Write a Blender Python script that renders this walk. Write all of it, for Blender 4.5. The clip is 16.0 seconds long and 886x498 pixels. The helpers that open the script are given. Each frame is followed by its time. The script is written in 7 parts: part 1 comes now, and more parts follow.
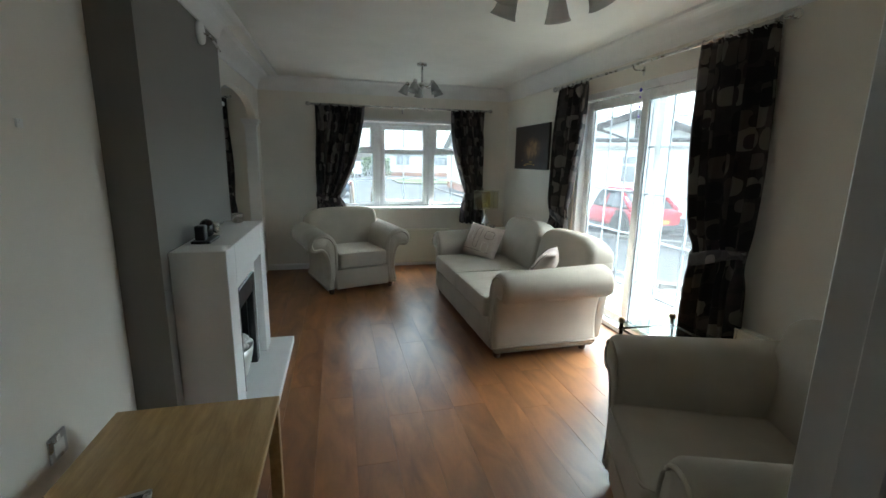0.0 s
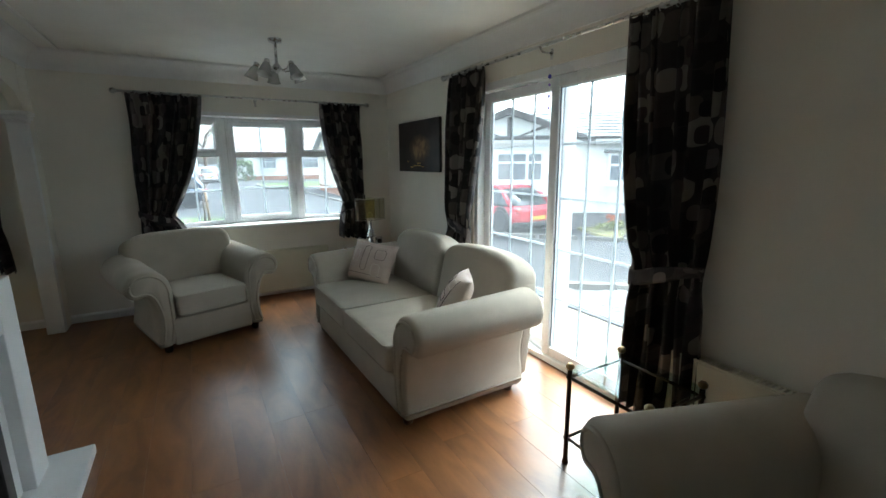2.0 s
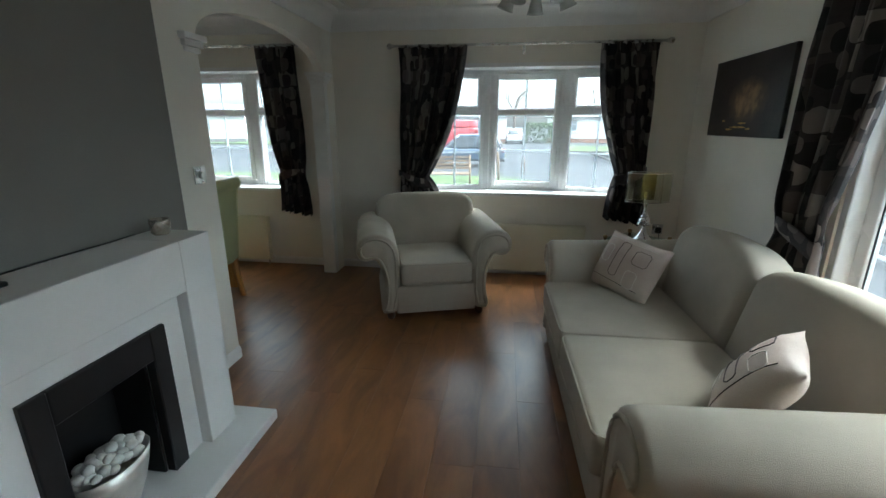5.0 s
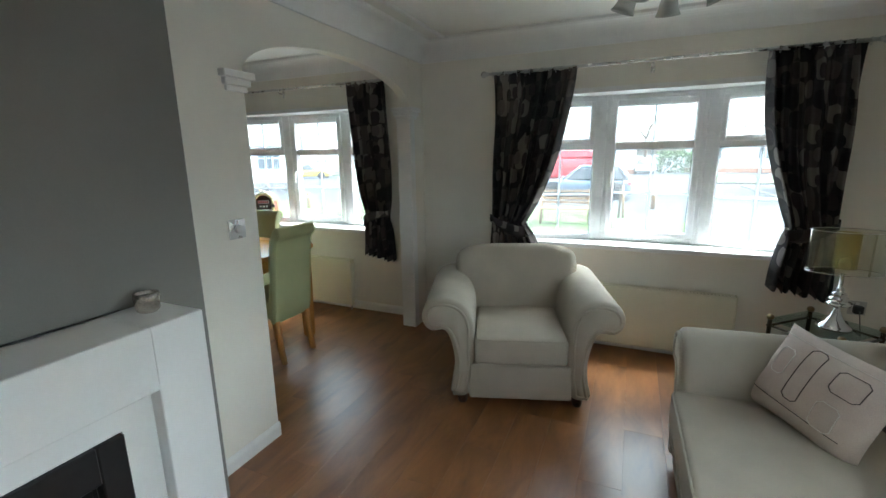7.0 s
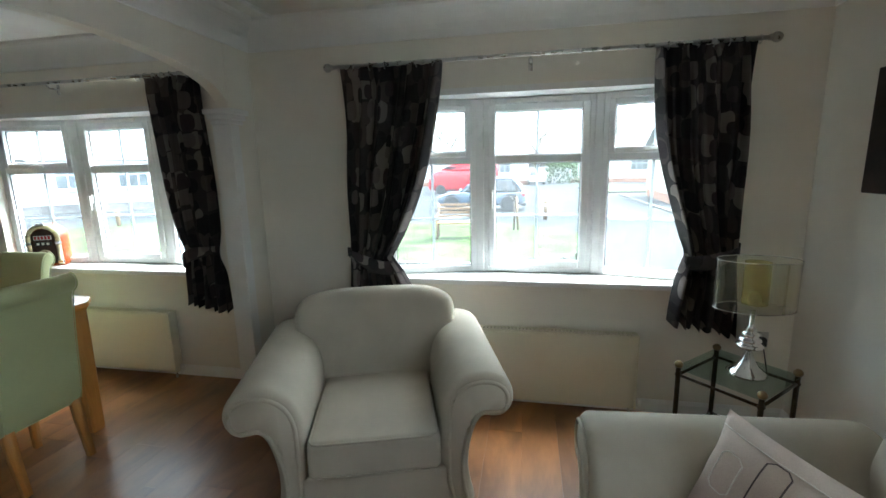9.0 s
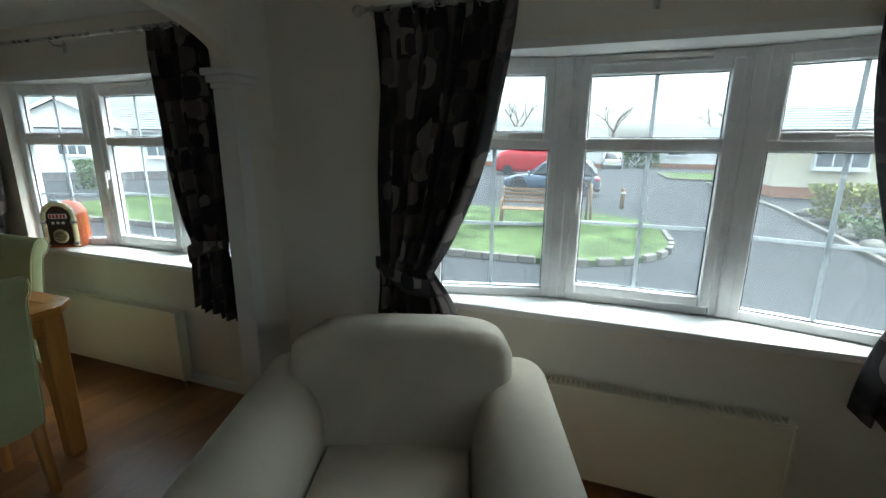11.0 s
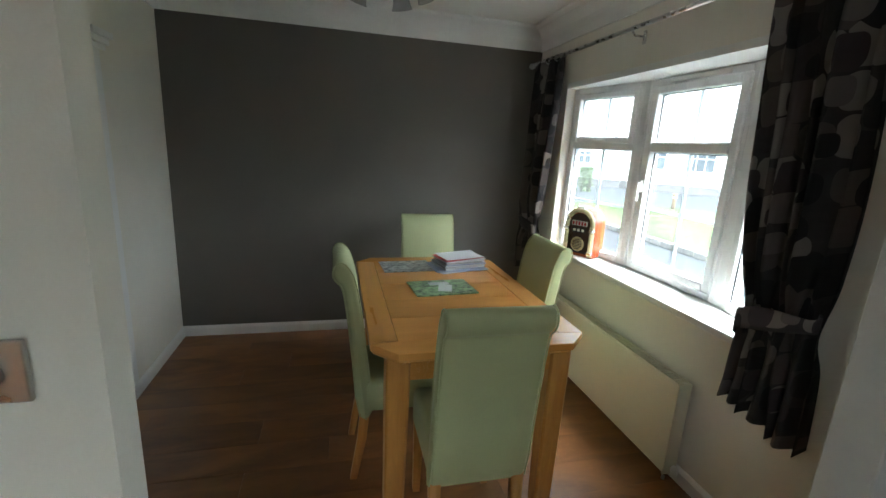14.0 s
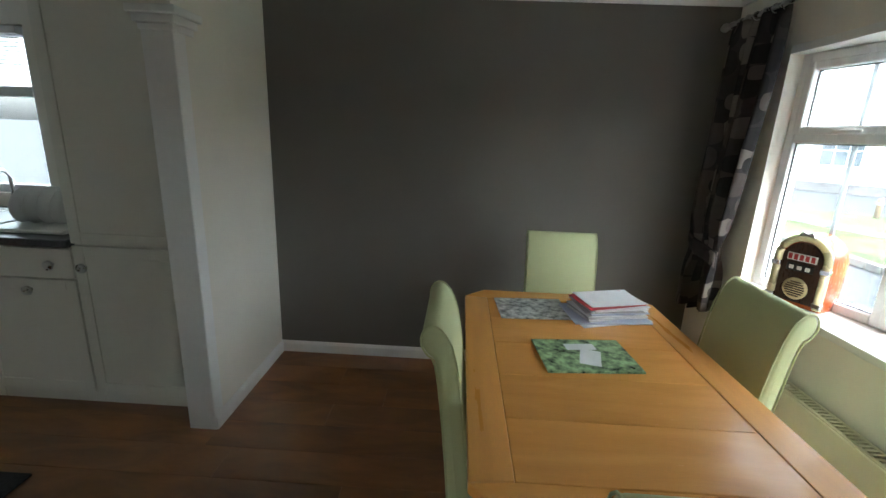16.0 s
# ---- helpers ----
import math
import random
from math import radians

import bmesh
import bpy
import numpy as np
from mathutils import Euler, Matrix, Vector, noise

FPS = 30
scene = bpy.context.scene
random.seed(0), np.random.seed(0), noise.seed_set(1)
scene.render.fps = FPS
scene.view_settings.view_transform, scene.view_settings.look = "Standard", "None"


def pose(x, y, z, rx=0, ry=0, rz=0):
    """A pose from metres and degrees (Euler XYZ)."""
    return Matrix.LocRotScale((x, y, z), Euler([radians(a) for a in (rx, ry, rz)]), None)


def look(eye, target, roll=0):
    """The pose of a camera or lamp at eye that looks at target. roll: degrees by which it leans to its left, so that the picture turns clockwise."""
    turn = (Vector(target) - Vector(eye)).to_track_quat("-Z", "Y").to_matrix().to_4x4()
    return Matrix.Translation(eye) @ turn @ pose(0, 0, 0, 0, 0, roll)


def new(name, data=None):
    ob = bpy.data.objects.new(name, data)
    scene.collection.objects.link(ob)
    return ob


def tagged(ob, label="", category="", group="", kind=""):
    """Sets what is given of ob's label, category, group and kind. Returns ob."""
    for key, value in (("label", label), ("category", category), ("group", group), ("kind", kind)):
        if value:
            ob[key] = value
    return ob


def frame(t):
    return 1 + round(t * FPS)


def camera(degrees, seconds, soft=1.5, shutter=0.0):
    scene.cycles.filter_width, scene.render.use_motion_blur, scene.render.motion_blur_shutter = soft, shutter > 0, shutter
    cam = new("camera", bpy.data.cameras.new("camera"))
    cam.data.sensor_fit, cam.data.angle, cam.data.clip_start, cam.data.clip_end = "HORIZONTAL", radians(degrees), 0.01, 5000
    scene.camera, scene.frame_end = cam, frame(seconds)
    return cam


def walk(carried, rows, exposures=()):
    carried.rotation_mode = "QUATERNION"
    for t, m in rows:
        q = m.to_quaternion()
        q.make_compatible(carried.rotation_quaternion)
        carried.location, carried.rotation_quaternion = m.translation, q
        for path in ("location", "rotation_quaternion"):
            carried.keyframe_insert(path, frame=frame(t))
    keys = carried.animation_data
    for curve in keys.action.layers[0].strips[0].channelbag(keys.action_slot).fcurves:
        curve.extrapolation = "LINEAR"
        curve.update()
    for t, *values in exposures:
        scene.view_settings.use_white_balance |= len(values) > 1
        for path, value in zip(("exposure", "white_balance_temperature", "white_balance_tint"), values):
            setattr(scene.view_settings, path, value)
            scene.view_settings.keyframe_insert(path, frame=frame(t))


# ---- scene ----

cam = camera(91.2, 16.0)
PATH = [
    (0, (1.193, 1.971, 1.381), (1.654, 3.876, 0.982), 1.0),
    (0.5, (1.331, 2.159, 1.418), (1.733, 4.082, 1.045), 0.8),
    (1, (1.382, 2.311, 1.427), (1.808, 4.229, 1.055), 0.9),
    (1.5, (1.393, 2.549, 1.391), (2.033, 4.395, 0.966), 0.7),
    (2, (1.381, 2.757, 1.403), (2.351, 4.46, 1.006), -0.4),
    (2.5, (1.438, 2.869, 1.386), (2.489, 4.512, 0.941), 0.0),
    (3, (1.573, 3.071, 1.397), (2.368, 4.848, 0.938), 0.6),
    (3.5, (1.672, 3.181, 1.379), (2.205, 5.046, 0.888), 0.4),
    (4, (1.751, 3.334, 1.357), (2.05, 5.243, 0.841), -0.4),
    (4.5, (1.821, 3.476, 1.381), (1.866, 5.406, 0.86), 0.7),
    (5, (1.871, 3.591, 1.371), (1.608, 5.496, 0.821), 0.1),
    (5.2, (1.907, 3.66, 1.371), (1.473, 5.537, 0.831), -0.1),
    (7.3, (1.937, 4.361, 1.437), (1.152, 6.153, 1.023), -0.8),
    (7.5, (1.926, 4.433, 1.441), (1.212, 6.251, 1.012), -0.8),
    (8, (1.937, 4.691, 1.435), (1.369, 6.57, 1.052), -1.6),
    (8.5, (1.972, 4.895, 1.452), (1.521, 6.814, 1.115), -1.2),
    (8.7, (1.998, 4.961, 1.443), (1.615, 6.893, 1.096), -1.2),
    (10.8, (1.9, 5.717, 1.463), (1.432, 7.6, 0.981), 0.4),
    (11, (1.865, 5.776, 1.475), (1.212, 7.609, 1.012), 0.5),
    (11.5, (1.798, 5.858, 1.486), (0.693, 7.461, 1.026), 1.5),
    (12, (1.63, 5.923, 1.446), (0.187, 7.253, 1.059), 0.4),
    (12.5, (1.429, 5.976, 1.452), (-0.113, 7.202, 1.107), 0.7),
    (13, (1.302, 5.981, 1.433), (-0.332, 7.042, 0.982), 1.6),
    (13.5, (1.118, 6.063, 1.423), (-0.689, 6.772, 0.943), 1.8),
    (14, (0.934, 6.091, 1.431), (-0.953, 6.569, 0.969), 3.1),
    (14.5, (0.814, 6.116, 1.422), (-1.094, 6.501, 0.962), 2.7),
    (15, (0.573, 6.163, 1.419), (-1.337, 6.551, 0.969), 2.9),
    (15.5, (0.447, 6.12, 1.439), (-1.479, 6.428, 0.996), 2.4),
    (16, (0.294, 6.156, 1.435), (-1.642, 6.091, 0.928), 2.3),
]
EXPOSURES = [(0.0, 4.38, 5760, -2), (1.5, 4.23, 5760, -2), (2.5, 3.88, 5760, -2), (4.0, 3.54, 5760, -2), (5.0, 4.05, 5760, -2), (7.5, 4.83, 5860, -1), (8.7, 4.78, 5860, -1), (11.0, 3.53, 5860, -4), (11.5, 3.33, 5860, -4), (12.0, 2.78, 5860, -4), (12.5, 3.70, 6060, 2), (13.0, 4.28, 6060, 4), (13.5, 4.43, 6060, 2), (14.5, 4.88, 6060, 0), (15.5, 4.83, 6110, 1), (16.0, 4.88, 6160, 2)]
walk(cam, [(t, look(eye, target, roll)) for t, eye, target, roll in PATH], EXPOSURES)

# ---- world, sun, exposure ----
SUN_ELEV, SUN_ROT = 60.0, 60.0
world = bpy.data.worlds.new("world")
scene.world = world
world.use_nodes = True
wn, wl = world.node_tree.nodes, world.node_tree.links
sky = wn.new("ShaderNodeTexSky")
sky.sky_type, sky.sun_disc = 'NISHITA', False
sky.sun_elevation, sky.sun_rotation = radians(SUN_ELEV), radians(SUN_ROT)
sky.air_density, sky.dust_density, sky.ozone_density = 1.0, 6.0, 1.0
grey = wn.new("ShaderNodeHueSaturation")          # an overcast sky has little colour
grey.inputs["Saturation"].default_value = 0.3
wl.new(sky.outputs[0], grey.inputs["Color"])
wl.new(grey.outputs[0], wn["Background"].inputs["Color"])
wn["Background"].inputs["Strength"].default_value = 0.15
sun_data = bpy.data.lights.new("sun", 'SUN')
sun_data.energy, sun_data.angle, sun_data.color = 0.5, radians(40), (1.0, 0.96, 0.9)
sun = new("sun", sun_data)
sun.matrix_world = look((0, 0, 30), Vector((0, 0, 30)) - Vector((math.sin(radians(SUN_ROT)) * math.cos(radians(SUN_ELEV)), math.cos(radians(SUN_ROT)) * math.cos(radians(SUN_ELEV)), math.sin(radians(SUN_ELEV)))))


# ---- small helpers ----
def cube(lo, hi, bev=0.0, seg=1, bm=None):
    """A box between two corners, added to bm or to a new bmesh."""
    own = bmesh.new()
    bmesh.ops.create_cube(own, size=1.0)
    c = [(a + b) / 2 for a, b in zip(lo, hi)]
    s = [abs(b - a) for a, b in zip(lo, hi)]
    bmesh.ops.transform(own, matrix=Matrix.Translation(c) @ Matrix.Diagonal((*s, 1)), verts=own.verts)
    if bev:
        bmesh.ops.bevel(own, geom=own.edges[:], offset=min(bev, min(s) * 0.45), segments=seg, profile=0.5, affect='EDGES')
    if bm is None:
        return own
    return merge(bm, own)


def merge(bm, other, m=None):
    if m is not None:
        bmesh.ops.transform(other, matrix=m, verts=other.verts)
    made = {v: bm.verts.new(v.co) for v in other.verts}
    for f in other.faces:
        try:
            n = bm.faces.new([made[v] for v in f.verts])
            n.smooth = f.smooth
        except ValueError:
            pass
    other.free()
    return bm


def lathe(profile, n=24, axis='Z', cap=True):
    """Turns (radius, height) pairs round the z axis."""
    bm = bmesh.new()
    rings = []
    for r, z in profile:
        rings.append([bm.verts.new((r * math.cos(2 * math.pi * i / n), r * math.sin(2 * math.pi * i / n), z)) for i in range(n)])
    for a, b in zip(rings, rings[1:]):
        for i in range(n):
            bm.faces.new((a[i], a[(i + 1) % n], b[(i + 1) % n], b[i])).smooth = True
    if cap:
        bm.faces.new(rings[0][::-1])
        bm.faces.new(rings[-1])
    bmesh.ops.recalc_face_normals(bm, faces=bm.faces)
    return bm


def extrude(points, depth, plane='XZ', at=0.0, bev=0.0, seg=2, smooth=False):
    """A prism: a closed outline in a plane, drawn out along the third axis from at to at + depth."""
    bm = bmesh.new()
    def put(u, v, w):
        return {'XZ': (u, w, v), 'YZ': (w, u, v), 'XY': (u, v, w)}[plane]
    a = [bm.verts.new(put(u, v, at)) for u, v in points]
    b = [bm.verts.new(put(u, v, at + depth)) for u, v in points]
    bm.faces.new(a)
    bm.faces.new(b[::-1])
    n = len(points)
    for i in range(n):
        f = bm.faces.new((a[i], b[i], b[(i + 1) % n], a[(i + 1) % n]))
        f.smooth = smooth
    bmesh.ops.recalc_face_normals(bm, faces=bm.faces)
    if bev:
        es = [e for e in bm.edges if e.calc_face_angle(0) > 0.6]
        bmesh.ops.bevel(bm, geom=es, offset=bev, segments=seg, profile=0.5, affect='EDGES')
        for f in bm.faces:
            f.smooth = True
    return bm


def tube(points, r, n=8, closed=False):
    """A round bar along a line of points."""
    bm = bmesh.new()
    pts = [Vector(p) for p in points]
    rings = []
    for i, p in enumerate(pts):
        q0 = pts[i - 1] if i or closed else p
        q1 = pts[(i + 1) % len(pts)] if i < len(pts) - 1 or closed else p
        d = (q1 - q0).normalized()
        u = d.cross(Vector((0, 0, 1)) if abs(d.z) < 0.9 else Vector((1, 0, 0))).normalized()
        v = d.cross(u)
        rr = r[i] if isinstance(r, (list, tuple)) else r
        rings.append([bm.verts.new(p + rr * (math.cos(2 * math.pi * k / n) * u + math.sin(2 * math.pi * k / n) * v)) for k in range(n)])
    pairs = list(zip(rings, rings[1:])) + ([(rings[-1], rings[0])] if closed else [])
    for a, b in pairs:
        for k in range(n):
            bm.faces.new((a[k], a[(k + 1) % n], b[(k + 1) % n], b[k])).smooth = True
    if not closed:
        bm.faces.new(rings[0][::-1])
        bm.faces.new(rings[-1])
    bmesh.ops.recalc_face_normals(bm, faces=bm.faces)
    return bm


def loft(rings, closed_ends=True):
    """A skin over rings of equally many points."""
    bm = bmesh.new()
    vs = [[bm.verts.new(p) for p in ring] for ring in rings]
    n = len(vs[0])
    for a, b in zip(vs, vs[1:]):
        for i in range(n):
            bm.faces.new((a[i], a[(i + 1) % n], b[(i + 1) % n], b[i])).smooth = True
    if closed_ends:
        bm.faces.new(vs[0][::-1])
        bm.faces.new(vs[-1])
    bmesh.ops.recalc_face_normals(bm, faces=bm.faces)
    return bm


def ball(r, c=(0, 0, 0), scale=(1, 1, 1), n=16):
    bm = bmesh.new()
    bmesh.ops.create_uvsphere(bm, u_segments=n, v_segments=n // 2 + 2, radius=r)
    bmesh.ops.transform(bm, matrix=Matrix.Translation(c) @ Matrix.Diagonal((*scale, 1)), verts=bm.verts)
    for f in bm.faces:
        f.smooth = True
    return bm


def flat(bm):
    for f in bm.faces:
        f.smooth = False
    return bm


def mesh_of(name, bm, material):
    me = bpy.data.meshes.new(name)
    bm.to_mesh(me)
    bm.free()
    me.materials.append(material)
    return me


def part(name, bm, material, parent=None, label=""):
    """Links a bmesh as one mesh object under a thing or a part."""
    ob = new(name, mesh_of(name, bm, material))
    if parent is not None:
        ob.parent = parent
    if label:
        ob["label"] = label
    return ob


def piece(name, me, parent, m):
    """One more object on a shared mesh."""
    ob = new(name, me)
    ob.parent = parent
    ob.matrix_basis = m
    return ob


def thing(name, label, category, group="", m=None, kind=""):
    ob = new(name)
    ob.empty_display_size = 0.1
    if m is not None:
        ob.matrix_basis = m
    return tagged(ob, label, category, group, kind)


def structure(name, bm, material, label="", category=""):
    return tagged(part(name, bm, material), label, category, "", "structure")


# ---- materials ----
def shader(name, color, rough=0.5, metal=0.0, vary=0.12, scale=6.0, bump=0.0, bump_scale=60.0, stretch=(1, 1, 1), spec=0.5, random_value=0.0, second=None, coat=0.0):
    """A painted, woven or cast surface: two sizes of variation in colour, some in gloss, and fine relief."""
    m = bpy.data.materials.new(name)
    m.use_nodes = True
    n, l = m.node_tree.nodes, m.node_tree.links
    b = n["Principled BSDF"]
    b.inputs["Metallic"].default_value = metal
    b.inputs["Specular IOR Level"].default_value = spec
    b.inputs["Coat Weight"].default_value = coat
    co = n.new("ShaderNodeTexCoord")
    mp = n.new("ShaderNodeMapping")
    mp.inputs["Scale"].default_value = stretch
    l.new(co.outputs["Object"], mp.inputs["Vector"])
    big, fine = n.new("ShaderNodeTexNoise"), n.new("ShaderNodeTexNoise")
    big.inputs["Scale"].default_value, big.inputs["Detail"].default_value = scale, 4
    fine.inputs["Scale"].default_value, fine.inputs["Detail"].default_value = bump_scale, 3
    l.new(mp.outputs[0], big.inputs["Vector"])
    l.new(mp.outputs[0], fine.inputs["Vector"])
    ramp = n.new("ShaderNodeValToRGB")
    dark = tuple(c * (1 - vary) for c in color)
    light = tuple(min(1, c * (1 + vary)) for c in (second or color))
    ramp.color_ramp.elements[0].position, ramp.color_ramp.elements[1].position = 0.3, 0.7
    ramp.color_ramp.elements[0].color, ramp.color_ramp.elements[1].color = (*dark, 1), (*light, 1)
    mix = n.new("ShaderNodeMath")
    mix.operation = 'MULTIPLY_ADD'
    l.new(fine.outputs[0], mix.inputs[0])
    mix.inputs[1].default_value = 0.35
    sub = n.new("ShaderNodeMath")
    sub.operation = 'SUBTRACT'
    l.new(big.outputs[0], sub.inputs[0])
    sub.inputs[1].default_value = 0.175
    l.new(sub.outputs[0], mix.inputs[2])
    l.new(mix.outputs[0], ramp.inputs[0])
    last = ramp.outputs[0]
    if random_value:
        info = n.new("ShaderNodeObjectInfo")
        hsv = n.new("ShaderNodeHueSaturation")
        rng = n.new("ShaderNodeMapRange")
        rng.inputs["To Min"].default_value, rng.inputs["To Max"].default_value = 1 - random_value, 1 + random_value
        l.new(info.outputs["Random"], rng.inputs["Value"])
        l.new(rng.outputs[0], hsv.inputs["Value"])
        l.new(last, hsv.inputs["Color"])
        last = hsv.outputs[0]
    l.new(last, b.inputs["Base Color"])
    rr = n.new("ShaderNodeMapRange")
    rr.inputs["To Min"].default_value, rr.inputs["To Max"].default_value = max(0.02, rough - 0.08), min(1, rough + 0.08)
    l.new(big.outputs[0], rr.inputs["Value"])
    l.new(rr.outputs[0], b.inputs["Roughness"])
    if bump:
        bp = n.new("ShaderNodeBump")
        bp.inputs["Strength"].default_value, bp.inputs["Distance"].default_value = bump, 0.004
        l.new(fine.outputs[0], bp.inputs["Height"])
        l.new(bp.outputs[0], b.inputs["Normal"])
    return m


def glass_shader(name, tint=(1, 1, 1), gloss=1.0, body=None, body_amount=0.0, film=0.0):
    """Thin glass: clear straight through, with a mirror film that follows Fresnel; film mixes in a pale haze that
    stands in for glare.
    """
    m = bpy.data.materials.new(name)
    m.use_nodes = True
    n, l = m.node_tree.nodes, m.node_tree.links
    out = n["Material Output"]
    n.remove(n["Principled BSDF"])
    tr, gl, fr, mx = n.new("ShaderNodeBsdfTransparent"), n.new("ShaderNodeBsdfGlossy"), n.new("ShaderNodeLayerWeight"), n.new("ShaderNodeMixShader")
    tr.inputs[0].default_value = (*tint, 1)
    gl.inputs["Roughness"].default_value = 0.02
    fr.inputs["Blend"].default_value = 0.5
    power = n.new("ShaderNodeMath")
    power.operation = 'POWER'
    l.new(fr.outputs["Facing"], power.inputs[0])
    power.inputs[1].default_value = 5.0
    mul = n.new("ShaderNodeMath")
    mul.operation = 'MULTIPLY_ADD'
    l.new(power.outputs[0], mul.inputs[0])
    mul.inputs[1].default_value, mul.inputs[2].default_value = 0.6 * gloss, 0.035 * gloss
    l.new(mul.outputs[0], mx.inputs[0])
    first = tr.outputs[0]
    if body:
        df, m2 = n.new("ShaderNodeBsdfDiffuse"), n.new("ShaderNodeMixShader")
        df.inputs[0].default_value = (*body, 1)
        m2.inputs[0].default_value = body_amount
        l.new(tr.outputs[0], m2.inputs[1])
        l.new(df.outputs[0], m2.inputs[2])
        first = m2.outputs[0]
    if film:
        haze, m3 = n.new("ShaderNodeBsdfTranslucent"), n.new("ShaderNodeMixShader")
        haze.inputs[0].default_value = (0.9, 0.95, 1.0, 1)
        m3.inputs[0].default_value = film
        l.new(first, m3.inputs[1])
        l.new(haze.outputs[0], m3.inputs[2])
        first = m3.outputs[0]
    l.new(first, mx.inputs[1])
    l.new(gl.outputs[0], mx.inputs[2])
    l.new(mx.outputs[0], out.inputs["Surface"])
    return m


def wood_shader(name, dark, light, rough=0.35, grain=(1, 12, 12), scale=3.0, random_value=0.15, bump=0.08, coat=0.0, fleck=0.4, patchy=0.25, spec=0.5):
    """Wood with its grain along local x; each piece differs a little."""
    m = bpy.data.materials.new(name)
    m.use_nodes = True
    n, l = m.node_tree.nodes, m.node_tree.links
    b = n["Principled BSDF"]
    b.inputs["Coat Weight"].default_value = coat
    b.inputs["Specular IOR Level"].default_value = spec
    co, mp, info = n.new("ShaderNodeTexCoord"), n.new("ShaderNodeMapping"), n.new("ShaderNodeObjectInfo")
    mp.inputs["Scale"].default_value = grain
    comb = n.new("ShaderNodeVectorMath")
    comb.operation = 'MULTIPLY_ADD'
    l.new(info.outputs["Random"], comb.inputs[0])
    comb.inputs[1].default_value = (7.0, 11.0, 5.0)
    l.new(co.outputs["Object"], comb.inputs[2])
    l.new(comb.outputs[0], mp.inputs["Vector"])
    big, fine = n.new("ShaderNodeTexNoise"), n.new("ShaderNodeTexNoise")
    big.inputs["Scale"].default_value, big.inputs["Detail"].default_value, big.inputs["Distortion"].default_value = scale, 5, 0.8
    fine.inputs["Scale"].default_value, fine.inputs["Detail"].default_value = scale * 9, 4
    l.new(mp.outputs[0], big.inputs["Vector"])
    l.new(mp.outputs[0], fine.inputs["Vector"])
    add = n.new("ShaderNodeMath")
    add.operation = 'MULTIPLY_ADD'
    l.new(fine.outputs[0], add.inputs[0])
    add.inputs[1].default_value = fleck
    sub = n.new("ShaderNodeMath")
    sub.operation = 'SUBTRACT'
    l.new(big.outputs[0], sub.inputs[0])
    sub.inputs[1].default_value = fleck / 2
    l.new(sub.outputs[0], add.inputs[2])
    ramp = n.new("ShaderNodeValToRGB")
    ramp.color_ramp.elements[0].position, ramp.color_ramp.elements[1].position = 0.3, 0.72
    ramp.color_ramp.elements[0].color, ramp.color_ramp.elements[1].color = (*dark, 1), (*light, 1)
    l.new(add.outputs[0], ramp.inputs[0])
    hsv, rng = n.new("ShaderNodeHueSaturation"), n.new("ShaderNodeMapRange")
    rng.inputs["To Min"].default_value, rng.inputs["To Max"].default_value = 1 - random_value, 1 + random_value
    l.new(info.outputs["Random"], rng.inputs["Value"])
    l.new(rng.outputs[0], hsv.inputs["Value"])
    l.new(ramp.outputs[0], hsv.inputs["Color"])
    l.new(hsv.outputs[0], b.inputs["Base Color"])
    rr = n.new("ShaderNodeMapRange")
    rr.inputs["To Min"].default_value, rr.inputs["To Max"].default_value = max(0.05, rough - patchy * fleck), rough + patchy * fleck
    l.new(fine.outputs[0], rr.inputs["Value"])
    l.new(rr.outputs[0], b.inputs["Roughness"])
    bp = n.new("ShaderNodeBump")
    bp.inputs["Strength"].default_value, bp.inputs["Distance"].default_value = bump, 0.002
    l.new(fine.outputs[0], bp.inputs["Height"])
    l.new(bp.outputs[0], b.inputs["Normal"])
    return m


